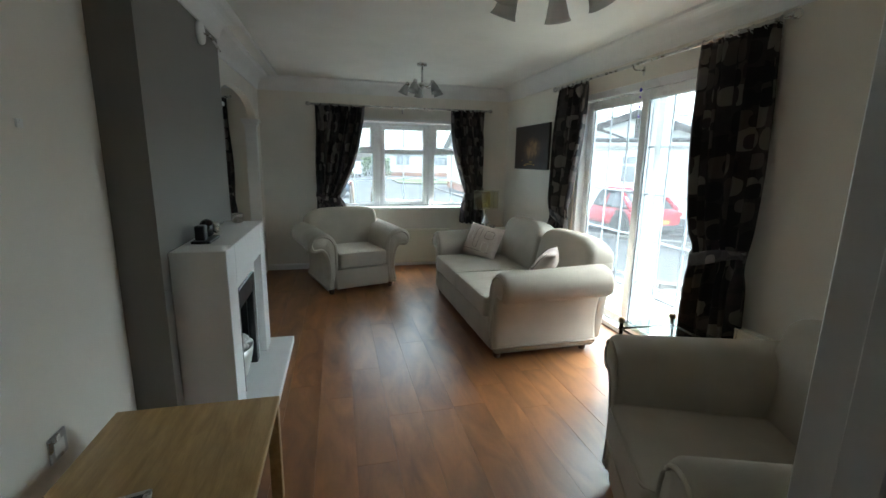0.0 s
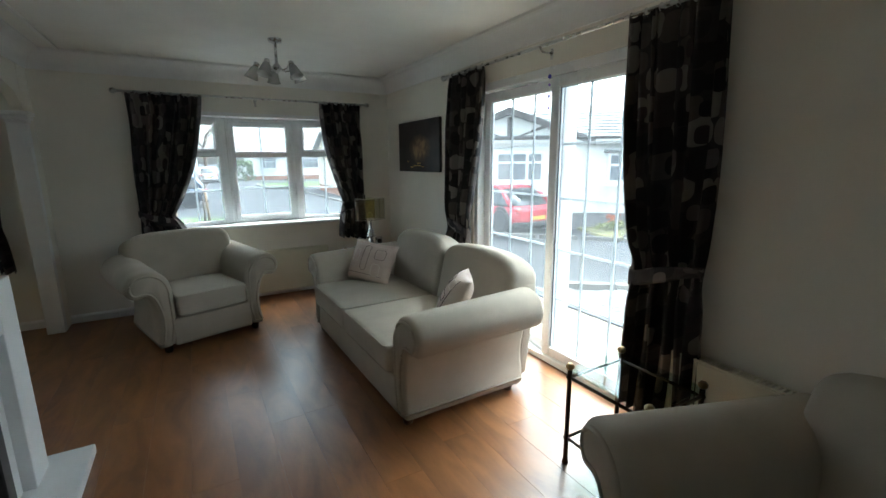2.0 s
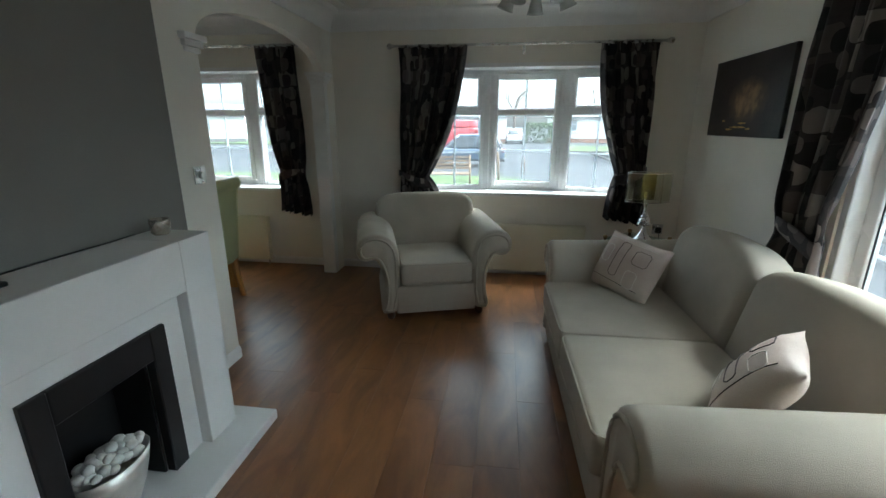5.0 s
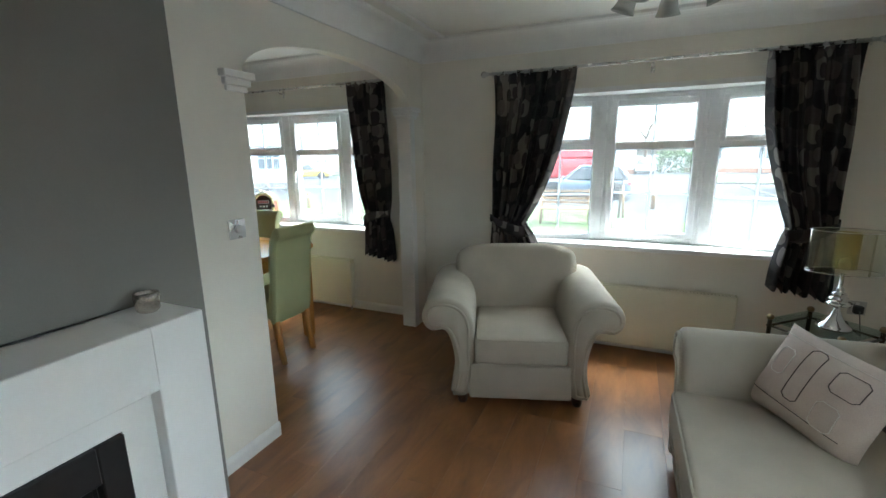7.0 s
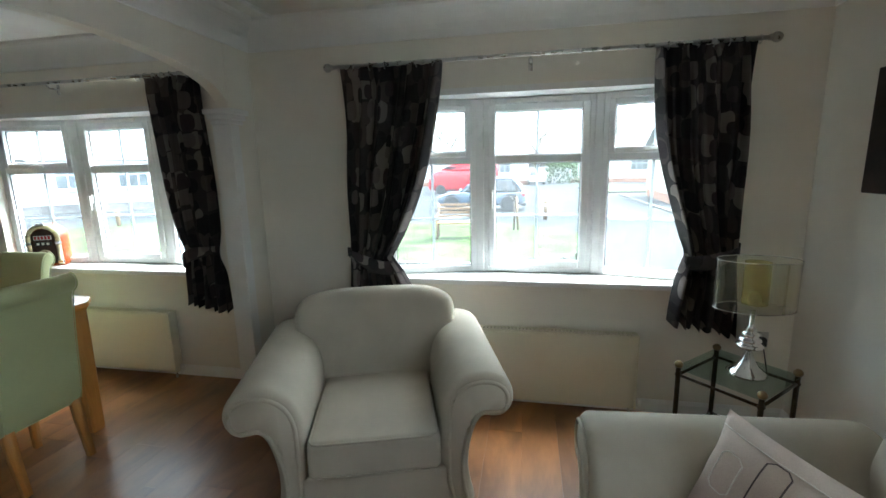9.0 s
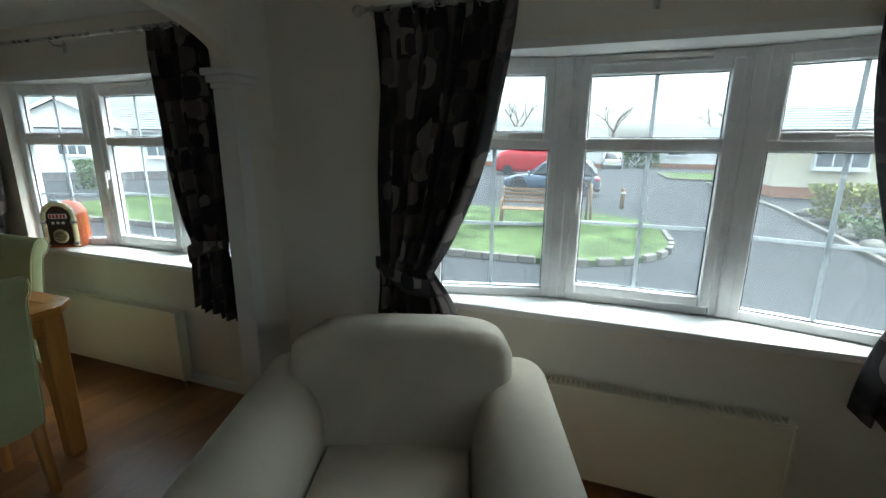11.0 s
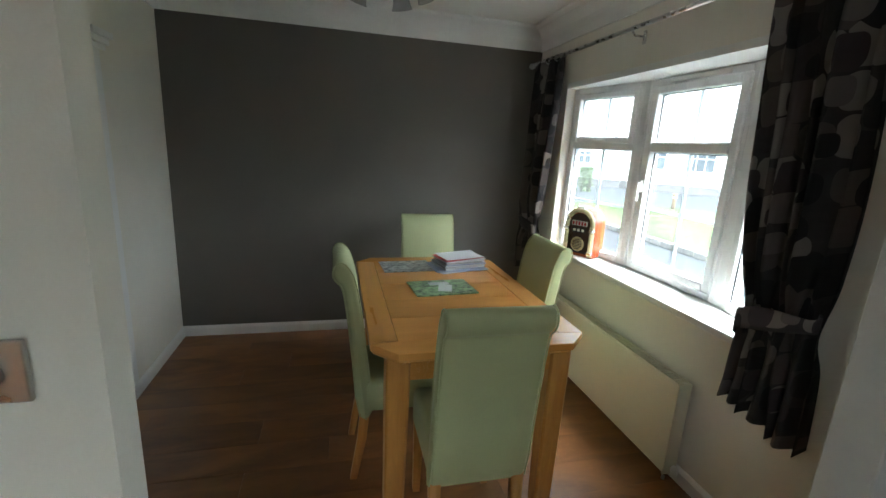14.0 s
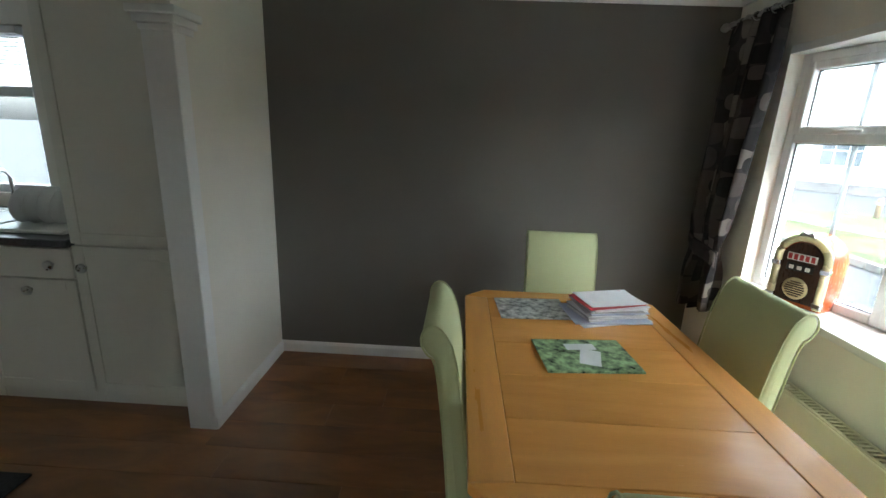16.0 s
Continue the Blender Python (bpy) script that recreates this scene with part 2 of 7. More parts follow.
def curtain_shader(name):
    """Dark woven curtain cloth with rounded pebble shapes in taupe, plum and near black, laid out along the cloth itself."""
    m = shader(name, (0.030, 0.025, 0.026), rough=0.85, vary=0.25, scale=30, bump=0.25, bump_scale=400)
    n, l = m.node_tree.nodes, m.node_tree.links
    b = n["Principled BSDF"]
    co, mp = n.new("ShaderNodeUVMap"), n.new("ShaderNodeMapping")
    co.uv_map = "cloth"
    mp.inputs["Scale"].default_value = (12.0, 8.2, 1.0)
    l.new(co.outputs[0], mp.inputs["Vector"])
    last = [k for k in l if k.to_socket == b.inputs["Base Color"]][0].from_socket
    for shift, lo, hi, colours in ((0.0, 0.40, 0.60, ((0.011, 0.009, 0.010), (0.075, 0.060, 0.057), (0.19, 0.162, 0.150))), (0.55, 0.24, 0.44, ((0.010, 0.008, 0.009), (0.040, 0.028, 0.032), (0.125, 0.105, 0.098)))):
        add = n.new("ShaderNodeVectorMath")
        add.inputs[1].default_value = (shift, shift * 1.7, 0)
        l.new(mp.outputs[0], add.inputs[0])
        cell = n.new("ShaderNodeTexVoronoi")
        cell.voronoi_dimensions = '2D'
        cell.distance = 'MINKOWSKI'
        cell.inputs["Exponent"].default_value = 2.8
        cell.inputs["Scale"].default_value, cell.inputs["Randomness"].default_value = 1.0, 0.55
        l.new(add.outputs[0], cell.inputs["Vector"])
        sep = n.new("ShaderNodeSeparateColor")
        l.new(cell.outputs["Color"], sep.inputs[0])
        size, edge = n.new("ShaderNodeMapRange"), n.new("ShaderNodeMath")
        size.inputs["To Min"].default_value, size.inputs["To Max"].default_value = lo, hi
        l.new(sep.outputs[2], size.inputs["Value"])
        edge.operation = 'LESS_THAN'
        l.new(cell.outputs["Distance"], edge.inputs[0])
        l.new(size.outputs[0], edge.inputs[1])
        pick, both = n.new("ShaderNodeMath"), n.new("ShaderNodeMath")
        pick.operation, both.operation = 'GREATER_THAN', 'MULTIPLY'
        pick.inputs[1].default_value = 0.12 if shift == 0 else 0.45
        l.new(sep.outputs[0], pick.inputs[0])
        l.new(edge.outputs[0], both.inputs[0])
        l.new(pick.outputs[0], both.inputs[1])
        tone = n.new("ShaderNodeValToRGB")
        tone.color_ramp.interpolation = 'CONSTANT'
        e = tone.color_ramp.elements
        e[0].position, e[0].color = 0.0, (*colours[0], 1)
        e[1].position, e[1].color = 0.72, (*colours[2], 1)
        e.new(0.38).color = (*colours[1], 1)
        l.new(sep.outputs[1], tone.inputs[0])
        mix = n.new("ShaderNodeMix")
        mix.data_type = 'RGBA'
        l.new(both.outputs[0], mix.inputs["Factor"])
        l.new(last, mix.inputs["A"])
        l.new(tone.outputs[0], mix.inputs["B"])
        last = mix.outputs["Result"]
    l.new(last, b.inputs["Base Color"])
    return m


M_WALL = shader("cream_wall_paint", (0.80, 0.765, 0.69), rough=0.75, vary=0.03, scale=3, bump=0.12, bump_scale=180)
M_GREY = shader("taupe_grey_wall_paint", (0.150, 0.137, 0.120), rough=0.62, vary=0.04, scale=3, bump=0.15, bump_scale=160, spec=0.35)
M_BREAST = shader("mid_grey_wall_paint", (0.212, 0.204, 0.187), rough=0.62, vary=0.04, scale=3, bump=0.15, bump_scale=160, spec=0.35)
M_CEIL = shader("white_ceiling_paint", (0.83, 0.815, 0.775), rough=0.85, vary=0.03, scale=4, bump=0.35, bump_scale=90)
M_TRIM = shader("white_gloss_trim", (0.81, 0.805, 0.79), rough=0.35, vary=0.03, scale=5, bump=0.03, bump_scale=50)
M_UPVC = shader("white_upvc", (0.8, 0.81, 0.82), rough=0.28, vary=0.02, scale=4)
M_BAR = shader("thin_white_plastic_bar", (0.82, 0.83, 0.84), rough=0.35, vary=0.02, scale=4)
bar_nodes, bar_links = M_BAR.node_tree.nodes, M_BAR.node_tree.links
# translucent share brightens the bars, in place of glare from outdoors
bar_through, bar_mix = bar_nodes.new("ShaderNodeBsdfTranslucent"), bar_nodes.new("ShaderNodeMixShader")
bar_through.inputs[0].default_value = (0.85, 0.88, 0.90, 1)
bar_mix.inputs[0].default_value = 0.4
bar_links.new(bar_nodes["Principled BSDF"].outputs[0], bar_mix.inputs[1])
bar_links.new(bar_through.outputs[0], bar_mix.inputs[2])
bar_links.new(bar_mix.outputs[0], bar_nodes["Material Output"].inputs["Surface"])
M_GASKET = shader("black_rubber_gasket", (0.02, 0.02, 0.022), rough=0.6)
# tint dims the view outdoors; film lays a glare-like haze over it
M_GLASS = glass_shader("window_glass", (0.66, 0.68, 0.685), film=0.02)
M_PLANK = wood_shader("warm_brown_plank_floor", (0.150, 0.058, 0.018), (0.35, 0.150, 0.048), rough=0.325, grain=(1.3, 4.0, 4.0), scale=1.7, random_value=0.10, bump=0.008, fleck=0.13, patchy=0.05, spec=1.0)
M_GAP = shader("dark_floor_joint", (0.17, 0.075, 0.03), rough=0.7)
M_CURTAIN = curtain_shader("dark_pebble_curtain_cloth")
M_CHROME = shader("brushed_steel", (0.55, 0.54, 0.52), rough=0.28, metal=1.0, vary=0.05, scale=20)
M_SOFA = shader("pale_sage_grey_weave", (0.445, 0.398, 0.325), rough=0.9, vary=0.07, scale=5, bump=0.45, bump_scale=420, spec=0.2)
M_SOFALEG = wood_shader("dark_turned_wood", (0.05, 0.025, 0.012), (0.12, 0.06, 0.03), grain=(12, 12, 1))
M_OAK = wood_shader("honey_oak", (0.61, 0.28, 0.070), (0.65, 0.308, 0.081), rough=0.27, grain=(1.2, 9, 9), scale=1.4, random_value=0.06, bump=0.0, fleck=0.08)
M_LIGHTOAK = wood_shader("pale_oak_veneer", (0.30, 0.19, 0.075), (0.46, 0.31, 0.14), rough=0.4, grain=(10, 1.2, 10), scale=3, random_value=0.06)
M_GREEN = shader("pale_green_leatherette", (0.46, 0.488, 0.27), rough=0.5, vary=0.06, scale=4, bump=0.12, bump_scale=250, spec=0.4)
M_RAD = shader("cream_radiator_enamel", (0.72, 0.69, 0.55), rough=0.4, vary=0.02, scale=4)
M_WHITE = shader("white_painted_wood", (0.80, 0.80, 0.79), rough=0.45, vary=0.03, scale=4, bump=0.05, bump_scale=80)
M_BLACK = shader("satin_black", (0.012, 0.012, 0.013), rough=0.35, vary=0.2, scale=15)
# unused; shade on the white fire surround's end, put into the colour
M_SHADEDSIDE = shader("shaded_white_board", (0.58, 0.52, 0.44), rough=0.55, vary=0.04, scale=4)
M_WHITEPEBBLE = shader("white_pebble", (0.8, 0.8, 0.77), rough=0.6, vary=0.1, scale=25, bump=0.2)
M_KITCHEN = shader("ivory_kitchen_door", (0.72, 0.70, 0.62), rough=0.4, vary=0.02, scale=4)
M_WORKTOP = shader("dark_grey_worktop", (0.05, 0.05, 0.05), rough=0.35, vary=0.4, scale=90)
M_PLASTIC_W = shader("white_plastic", (0.8, 0.79, 0.76), rough=0.35, vary=0.02)
M_PLASTIC_B = shader("black_plastic", (0.015, 0.015, 0.016), rough=0.4, vary=0.1)
M_BRASS = shader("aged_brass", (0.30, 0.22, 0.12), rough=0.35, metal=1.0, vary=0.15, scale=20)

# ---- plan, in metres ----
LX0, LX1 = 0.31, 3.41        # lounge, side to side
PX0 = 0.235                  # the arch wall's dining face
NY = 7.60                    # window wall
DX0 = -2.31                  # dining feature wall
CEIL = 2.30
COVE = 2.15
DOOR_Y = 2.29                # wall with the doorway, lounge face
T = 0.15
WZ0, WZ1 = 0.745, 1.88       # window openings
WIN = [(2.05, 0.91), (-0.955, 0.91)]
PY0, PY1, PZ1 = 4.05, 5.80, 1.985

# ---- structure ----
bm = bmesh.new()                                   # window wall with its two openings
x0, x1 = DX0 - T, LX1 + T
xs = [x0, WIN[1][0] - WIN[1][1], WIN[1][0] + WIN[1][1], WIN[0][0] - WIN[0][1], WIN[0][0] + WIN[0][1], x1]
for a, b in ((0, 1), (2, 3), (4, 5)):
    cube((xs[a], NY, -0.1), (xs[b], NY + T, CEIL + 0.1), bm=bm)
for a, b in ((1, 2), (3, 4)):
    cube((xs[a], NY, -0.1), (xs[b], NY + T, WZ0), bm=bm)
    cube((xs[a], NY, WZ1), (xs[b], NY + T, CEIL + 0.1), bm=bm)
structure("wall_north", bm, M_WALL, "cream painted plaster wall with two bow windows", "wall")

bm = bmesh.new()                                   # side wall with the sliding door
cube((LX1, -0.1, -0.1), (LX1 + T, PY0, CEIL + 0.1), bm=bm)
cube((LX1, PY1, -0.1), (LX1 + T, NY, CEIL + 0.1), bm=bm)
cube((LX1, PY0, PZ1), (LX1 + T, PY1, CEIL + 0.1), bm=bm)
structure("wall_east", bm, M_WALL, "cream painted plaster wall with a sliding glass door", "wall")

NX0 = 0.262
AY0, AY1, SPRING, RISE = 5.785, 7.37, 1.79, 0.225    # arch wall
bm = bmesh.new()
cube((PX0, 4.07, -0.1), (LX0, AY0, CEIL + 0.1), bm=bm)
cube((PX0 - 0.035, AY1, -0.1), (LX0 + 0.004, NY, CEIL + 0.1), bm=bm)
mid, half = (AY0 + AY1) / 2, (AY1 - AY0) / 2
outline = [(AY0, CEIL + 0.1), (AY0, SPRING)]
for i in range(1, 32):
    a = math.pi * (1 - i / 32)
    outline.append((mid + half * math.cos(a), SPRING + RISE * math.sin(a) ** 0.9))
outline += [(AY1, SPRING), (AY1, CEIL + 0.1)]
merge(bm, extrude(outline, LX0 - PX0, 'YZ', PX0))
structure("wall_arch", bm, M_WALL, "cream partition wall with a wide shallow arch", "wall")
structure("wall_west_lounge", cube((NX0 - 0.1, DOOR_Y - 0.12, -0.1), (NX0, 4.05, CEIL + 0.1)), M_WALL, "cream painted wall beside the chimney breast", "wall")
# out of view: remnant of a canopy added to hold back sky light
structure("porch_beam", cube((LX1 + 0.505, 4.6, CEIL + 0.02), (LX1 + 0.62, 5.9, CEIL + 0.12)), M_TRIM, "unseen white fascia beam added on the porch post", "beam")

# chimney breast
structure("chimney_breast", cube((NX0 - 0.03, 4.05, 0), (0.43, 5.37, CEIL)), M_BREAST, "chimney breast painted mid grey", "wall")

# far dining wall, kitchen side wall, stub wall
KW_Y0, KW_Y1, KW_Z0, KW_Z1 = 2.02, 3.62, 0.98, 1.95   # kitchen window, widened out of view for more daylight
bm = bmesh.new()
cube((DX0 - T, 5.02, -0.1), (DX0, NY, CEIL + 0.1), bm=bm)
structure("wall_west_dining", bm, M_GREY, "dark taupe grey painted feature wall", "wall")
bm = bmesh.new()
cube((DX0 - T, 1.9, -0.1), (DX0, KW_Y0, CEIL + 0.1), bm=bm)
cube((DX0 - T, KW_Y1, -0.1), (DX0, 5.02, CEIL + 0.1), bm=bm)
cube((DX0 - T, KW_Y0, -0.1), (DX0, KW_Y1, KW_Z0), bm=bm)
cube((DX0 - T, KW_Y0, KW_Z1), (DX0, KW_Y1, CEIL + 0.1), bm=bm)
structure("wall_west_kitchen", bm, M_WALL, "cream painted kitchen wall with a window", "wall")
structure("wall_stub", cube((DX0, 4.90, -0.1), (-1.49, 5.02, CEIL + 0.1)), M_WALL, "short white partition between dining area and kitchen", "wall")
structure("wall_south_kitchen", cube((DX0 - T, 1.75, -0.1), (PX0, 1.90, CEIL + 0.1)), M_WALL, "cream painted kitchen end wall", "wall")

# wall with the doorway, and the hall behind it
DW0, DW1, DWZ = 0.90, 1.715, 2.0
bm = bmesh.new()
cube((NX0, DOOR_Y - 0.1, -0.1), (DW0, DOOR_Y, CEIL + 0.1), bm=bm)
cube((DW1, DOOR_Y - 0.1, -0.1), (LX1, DOOR_Y, CEIL + 0.1), bm=bm)
cube((DW0, DOOR_Y - 0.1, DWZ), (DW1, DOOR_Y, CEIL + 0.1), bm=bm)
structure("wall_south", bm, M_WALL, "cream painted wall with a doorway to the hall", "wall")
bm = bmesh.new()
cube((LX0 - 0.11, -0.1, -0.1), (LX0, DOOR_Y - 0.12, CEIL + 0.1), bm=bm)
cube((LX0 - 0.11, -0.2, -0.1), (LX1 + T, -0.1, CEIL + 0.1), bm=bm)
structure("wall_hall", bm, M_WALL, "cream painted hall walls", "wall")

door_frame = tagged(thing("door_1", "white painted frame of an open doorway", "doorway"), kind="structure")
for s, xx in ((1, DW0), (-1, DW1)):
    part("jamb", cube((xx, DOOR_Y - 0.115, 0), (xx + s * 0.028, DOOR_Y + 0.012, DWZ), 0.003), M_TRIM, door_frame)
    part("architrave", cube((xx - s * 0.06, DOOR_Y + 0.002, 0), (xx + s * 0.012, DOOR_Y + 0.02, DWZ + 0.06), 0.006, 2), M_TRIM, door_frame)
    part("door_stop", cube((xx + s * 0.028, DOOR_Y - 0.075, 0), (xx + s * 0.04, DOOR_Y - 0.035, DWZ - 0.02), 0.002), M_TRIM, door_frame)
part("head", cube((DW0 + 0.028, DOOR_Y - 0.115, DWZ - 0.028), (DW1 - 0.028, DOOR_Y + 0.012, DWZ), 0.003), M_TRIM, door_frame)
part("architrave", cube((DW0 + 0.012, DOOR_Y + 0.002, DWZ - 0.012), (DW1 - 0.012, DOOR_Y + 0.02, DWZ + 0.06), 0.006, 2), M_TRIM, door_frame)

structure("ceiling", cube((DX0 - T, -0.2, CEIL), (LX1 + T, NY + T, CEIL + 0.1)), M_CEIL, "white painted ceiling", "ceiling")
structure("roof_slab", cube((DX0 - 0.45, -0.6, CEIL + 0.11), (LX1 + 0.50, NY + 0.45, CEIL + 0.22)), M_TRIM, "white eaves board of the home", "roof")
floor = structure("floor", cube((DX0 - T, -0.2, -0.12), (LX1 + T, NY + T, -0.004)), M_GAP, "warm brown wood plank floor", "floor")


def coving(path, name="coving"):
    """A plaster cove along a line at the top of the walls; the room lies to the left of the line."""
    prof = [(0.0, COVE), (0.012, COVE), (0.016, COVE + 0.018)]
    for i in range(1, 8):
        a = math.pi / 2 * i / 7
        prof.append((0.018 + 0.10 * (1 - math.cos(a)), COVE + 0.02 + 0.105 * math.sin(a)))
    prof += [(0.135, CEIL - 0.016), (0.14, CEIL), (0.0, CEIL)]
    bm = bmesh.new()
    n = len(path)
    rings = []
    for i, p in enumerate(path):
        p = Vector((*p, 0))
        d0 = (p - Vector((*path[i - 1], 0))).normalized() if i else None
        d1 = (Vector((*path[i + 1], 0)) - p).normalized() if i < n - 1 else None
        d0, d1 = d0 or d1, d1 or d0
        n0, n1 = Vector((-d0.y, d0.x, 0)), Vector((-d1.y, d1.x, 0))
        k = (n0 + n1) / (1 + n0.dot(n1))
        rings.append([bm.verts.new((p.x + k.x * u, p.y + k.y * u, z)) for u, z in prof])
    m = len(prof)
    for a, b in zip(rings, rings[1:]):
        for j in range(m):
            bm.faces.new((a[j], a[(j + 1) % m], b[(j + 1) % m], b[j]))
    bm.faces.new(rings[0])
    bm.faces.new(rings[-1][::-1])
    bmesh.ops.recalc_face_normals(bm, faces=bm.faces)
    return structure(name, bm, M_TRIM, "white plaster coving", "coving")


coving([(LX1, DOOR_Y), (LX1, NY), (LX0, NY), (LX0, 5.37), (0.43, 5.37), (0.43, 4.05), (NX0, 4.05), (NX0, DOOR_Y)])
coving([(PX0, 4.9), (PX0, NY), (DX0, NY), (DX0, 5.02), (-1.49, 5.02)])
structure("trim", cube((0.545, DOOR_Y, CEIL - 0.014), (0.572, NY - 0.14, CEIL + 0.002), 0.005, 2), M_TRIM, "thin white ceiling bead", "trim")


def baseboard(p, q, h=0.075):
    """A skirting board along a wall from p to q; the room lies to the left."""
    d = Vector((q[0] - p[0], q[1] - p[1], 0))
    length = d.length
    bm = extrude([(0, 0), (0.014, 0), (0.014, h - 0.02), (0.008, h - 0.006), (0.004, h), (0, h)], length, 'YZ', 0)
    ang = math.atan2(d.y, d.x)
    bmesh.ops.transform(bm, matrix=Matrix.Translation((p[0], p[1], 0)) @ Matrix.Rotation(ang, 4, 'Z'), verts=bm.verts)
    return structure("baseboard", bm, M_TRIM, "white painted baseboard", "baseboard")


for p, q in (((LX1, NY), (LX0, NY)), ((LX1, PY1 + 0.06), (LX1, NY)), ((LX1, DOOR_Y), (LX1, PY0 - 0.06)), ((PX0, NY), (DX0, NY)), ((DX0, NY), (DX0, 5.02)),
             ((DX0, 5.02), (-1.49, 5.02)), ((LX0, AY0), (LX0, 5.37)), ((NX0, 4.05), (NX0, DOOR_Y)), ((PX0, AY0), (LX0, AY0)),
             ((0.43, 4.05), (NX0, 4.05))):
    baseboard(p, q)


def capital(cx0, cx1, cy0, cy1, top, name="capital"):
    """A stepped moulding round the head of a wall end, and a thin pilaster board under it."""
    bm = bmesh.new()
    for g, z0, z1 in ((0.012, top - 0.085, top - 0.06), (0.024, top - 0.06, top - 0.03), (0.038, top - 0.03, top)):
        cube((cx0 - g, cy0 - g, z0), (cx1 + g, cy1 + g, z1), 0.005, 2, bm=bm)
    return structure(name, bm, M_TRIM, "white stepped plaster capital", "capital")


capital(PX0 - 0.035, LX0, AY1, AY1 + 0.09, SPRING + 0.01)
capital(PX0, LX0, AY0 - 0.09, AY0, SPRING + 0.01)
capital(-1.60, -1.49, 4.90, 5.02, 1.87)
structure("trim", cube((PX0 - 0.041, AY1 - 0.006, 0), (LX0 + 0.006, AY1 + 0.07, SPRING - 0.075), 0.004), M_TRIM, "white pilaster board at the arch", "trim")
structure("trim", cube((-1.56, 4.894, 0), (-1.484, 5.026, 1.79), 0.004), M_TRIM, "white pilaster board on the partition end", "trim")


# ---- windows ----
def place(bm, m):
    bmesh.ops.transform(bm, matrix=m, verts=bm.verts)
    return bm


def window_panel(parent, p, q, opener):
    """One upright face of the bow from p to q (plan): fixed frame, a lower light and a top light with glazing bars."""
    d = Vector((q[0] - p[0], q[1] - p[1], 0))
    w = d.length
    m = Matrix.Translation((p[0], p[1], 0)) @ Matrix.Rotation(math.atan2(d.y, d.x), 4, 'Z')
    zb, zt, trans = 0.775, 1.845, 1.485
    f = bmesh.new()
    e = 0.042
    cube((0, 0, zb), (e, 0.07, zt), 0.004, bm=f)
    cube((w - e, 0, zb), (w, 0.07, zt), 0.004, bm=f)
    cube((e, 0, zb), (w - e, 0.07, zb + e), 0.004, bm=f)
    cube((e, 0, zt - e), (w - e, 0.07, zt), 0.004, bm=f)
    if not opener:
        cube((e, 0, trans - 0.022), (w - e, 0.07, trans + 0.022), 0.004, bm=f)
    frame_ob = part("window_frame", place(f, m), M_UPVC, parent)
    lights = []
    if opener:                                     # one tall casement with a transom bar
        s = 0.045
        f = bmesh.new()
        a, b, c, dd = e - 0.006, w - e + 0.006, zb + e - 0.006, zt - e + 0.006
        cube((a, -0.014, c), (a + s, 0.05, dd), 0.008, 2, bm=f)
        cube((b - s, -0.014, c), (b, 0.05, dd), 0.008, 2, bm=f)
        cube((a + s, -0.014, c), (b - s, 0.05, c + s), 0.008, 2, bm=f)
        cube((a + s, -0.014, dd - s), (b - s, 0.05, dd), 0.008, 2, bm=f)
        cube((a + s, -0.014, trans - 0.028), (b - s, 0.05, trans + 0.028), 0.008, 2, bm=f)
        sash_ob = part("sash", place(f, m), M_UPVC, parent)
        lights = [(a + s, b - s, c + s, trans - 0.028, True), (a + s, b - s, trans + 0.028, dd - s, False)]
        h = cube((a + 0.014, -0.03, 1.235), (a + 0.032, -0.014, 1.30), 0.004, 2)
        cube((a + 0.014, -0.045, 1.18), (a + 0.03, -0.03, 1.29), 0.006, 2, bm=h)
        part("handle", place(h, m), M_PLASTIC_W, sash_ob, "white lever handle")
        v = cube((w * 0.22, -0.012, zt - 0.03), (w * 0.78, 0.0, zt - 0.008), 0.004, 2)
        part("trickle_vent", place(v, m), M_PLASTIC_W, frame_ob, "white trickle vent")
    else:
        s = 0.036
        a, b, c, dd = e - 0.006, w - e + 0.006, trans + 0.016, zt - e + 0.006
        f = bmesh.new()
        cube((a, -0.012, c), (a + s, 0.05, dd), 0.008, 2, bm=f)
        cube((b - s, -0.012, c), (b, 0.05, dd), 0.008, 2, bm=f)
        cube((a + s, -0.012, c), (b - s, 0.05, c + s), 0.008, 2, bm=f)
        cube((a + s, -0.012, dd - s), (b - s, 0.05, dd), 0.008, 2, bm=f)
        vent = part("vent_sash", place(f, m), M_UPVC, parent)
        h = cube((w * 0.5 - 0.055, -0.035, c + 0.006), (w * 0.5 + 0.055, -0.024, c + 0.02), 0.004, 2)
        cube((w * 0.5 - 0.02, -0.024, c + 0.004), (w * 0.5 + 0.02, -0.012, c + 0.026), 0.003, bm=h)
        part("handle", place(h, m), M_PLASTIC_W, vent, "white lever handle")
        lights = [(e, w - e, zb + e, trans - 0.022, True), (a + s, b - s, c + s, dd - s, False)]
    for a, b, c, dd, low in lights:
        g = part("pane", place(cube((a - 0.004, 0.024, c - 0.004), (b + 0.004, 0.03, dd + 0.004)), m), M_GLASS, parent)
        g.visible_shadow = False
        k = bmesh.new()
        cube((a, 0.018, c), (a + 0.004, 0.024, dd), bm=k)
        cube((b - 0.004, 0.018, c), (b, 0.024, dd), bm=k)
        cube((a + 0.004, 0.018, c), (b - 0.004, 0.024, c + 0.004), bm=k)
        cube((a + 0.004, 0.018, dd - 0.004), (b - 0.004, 0.024, dd), bm=k)
        part("gasket", place(k, m), M_GASKET, parent)
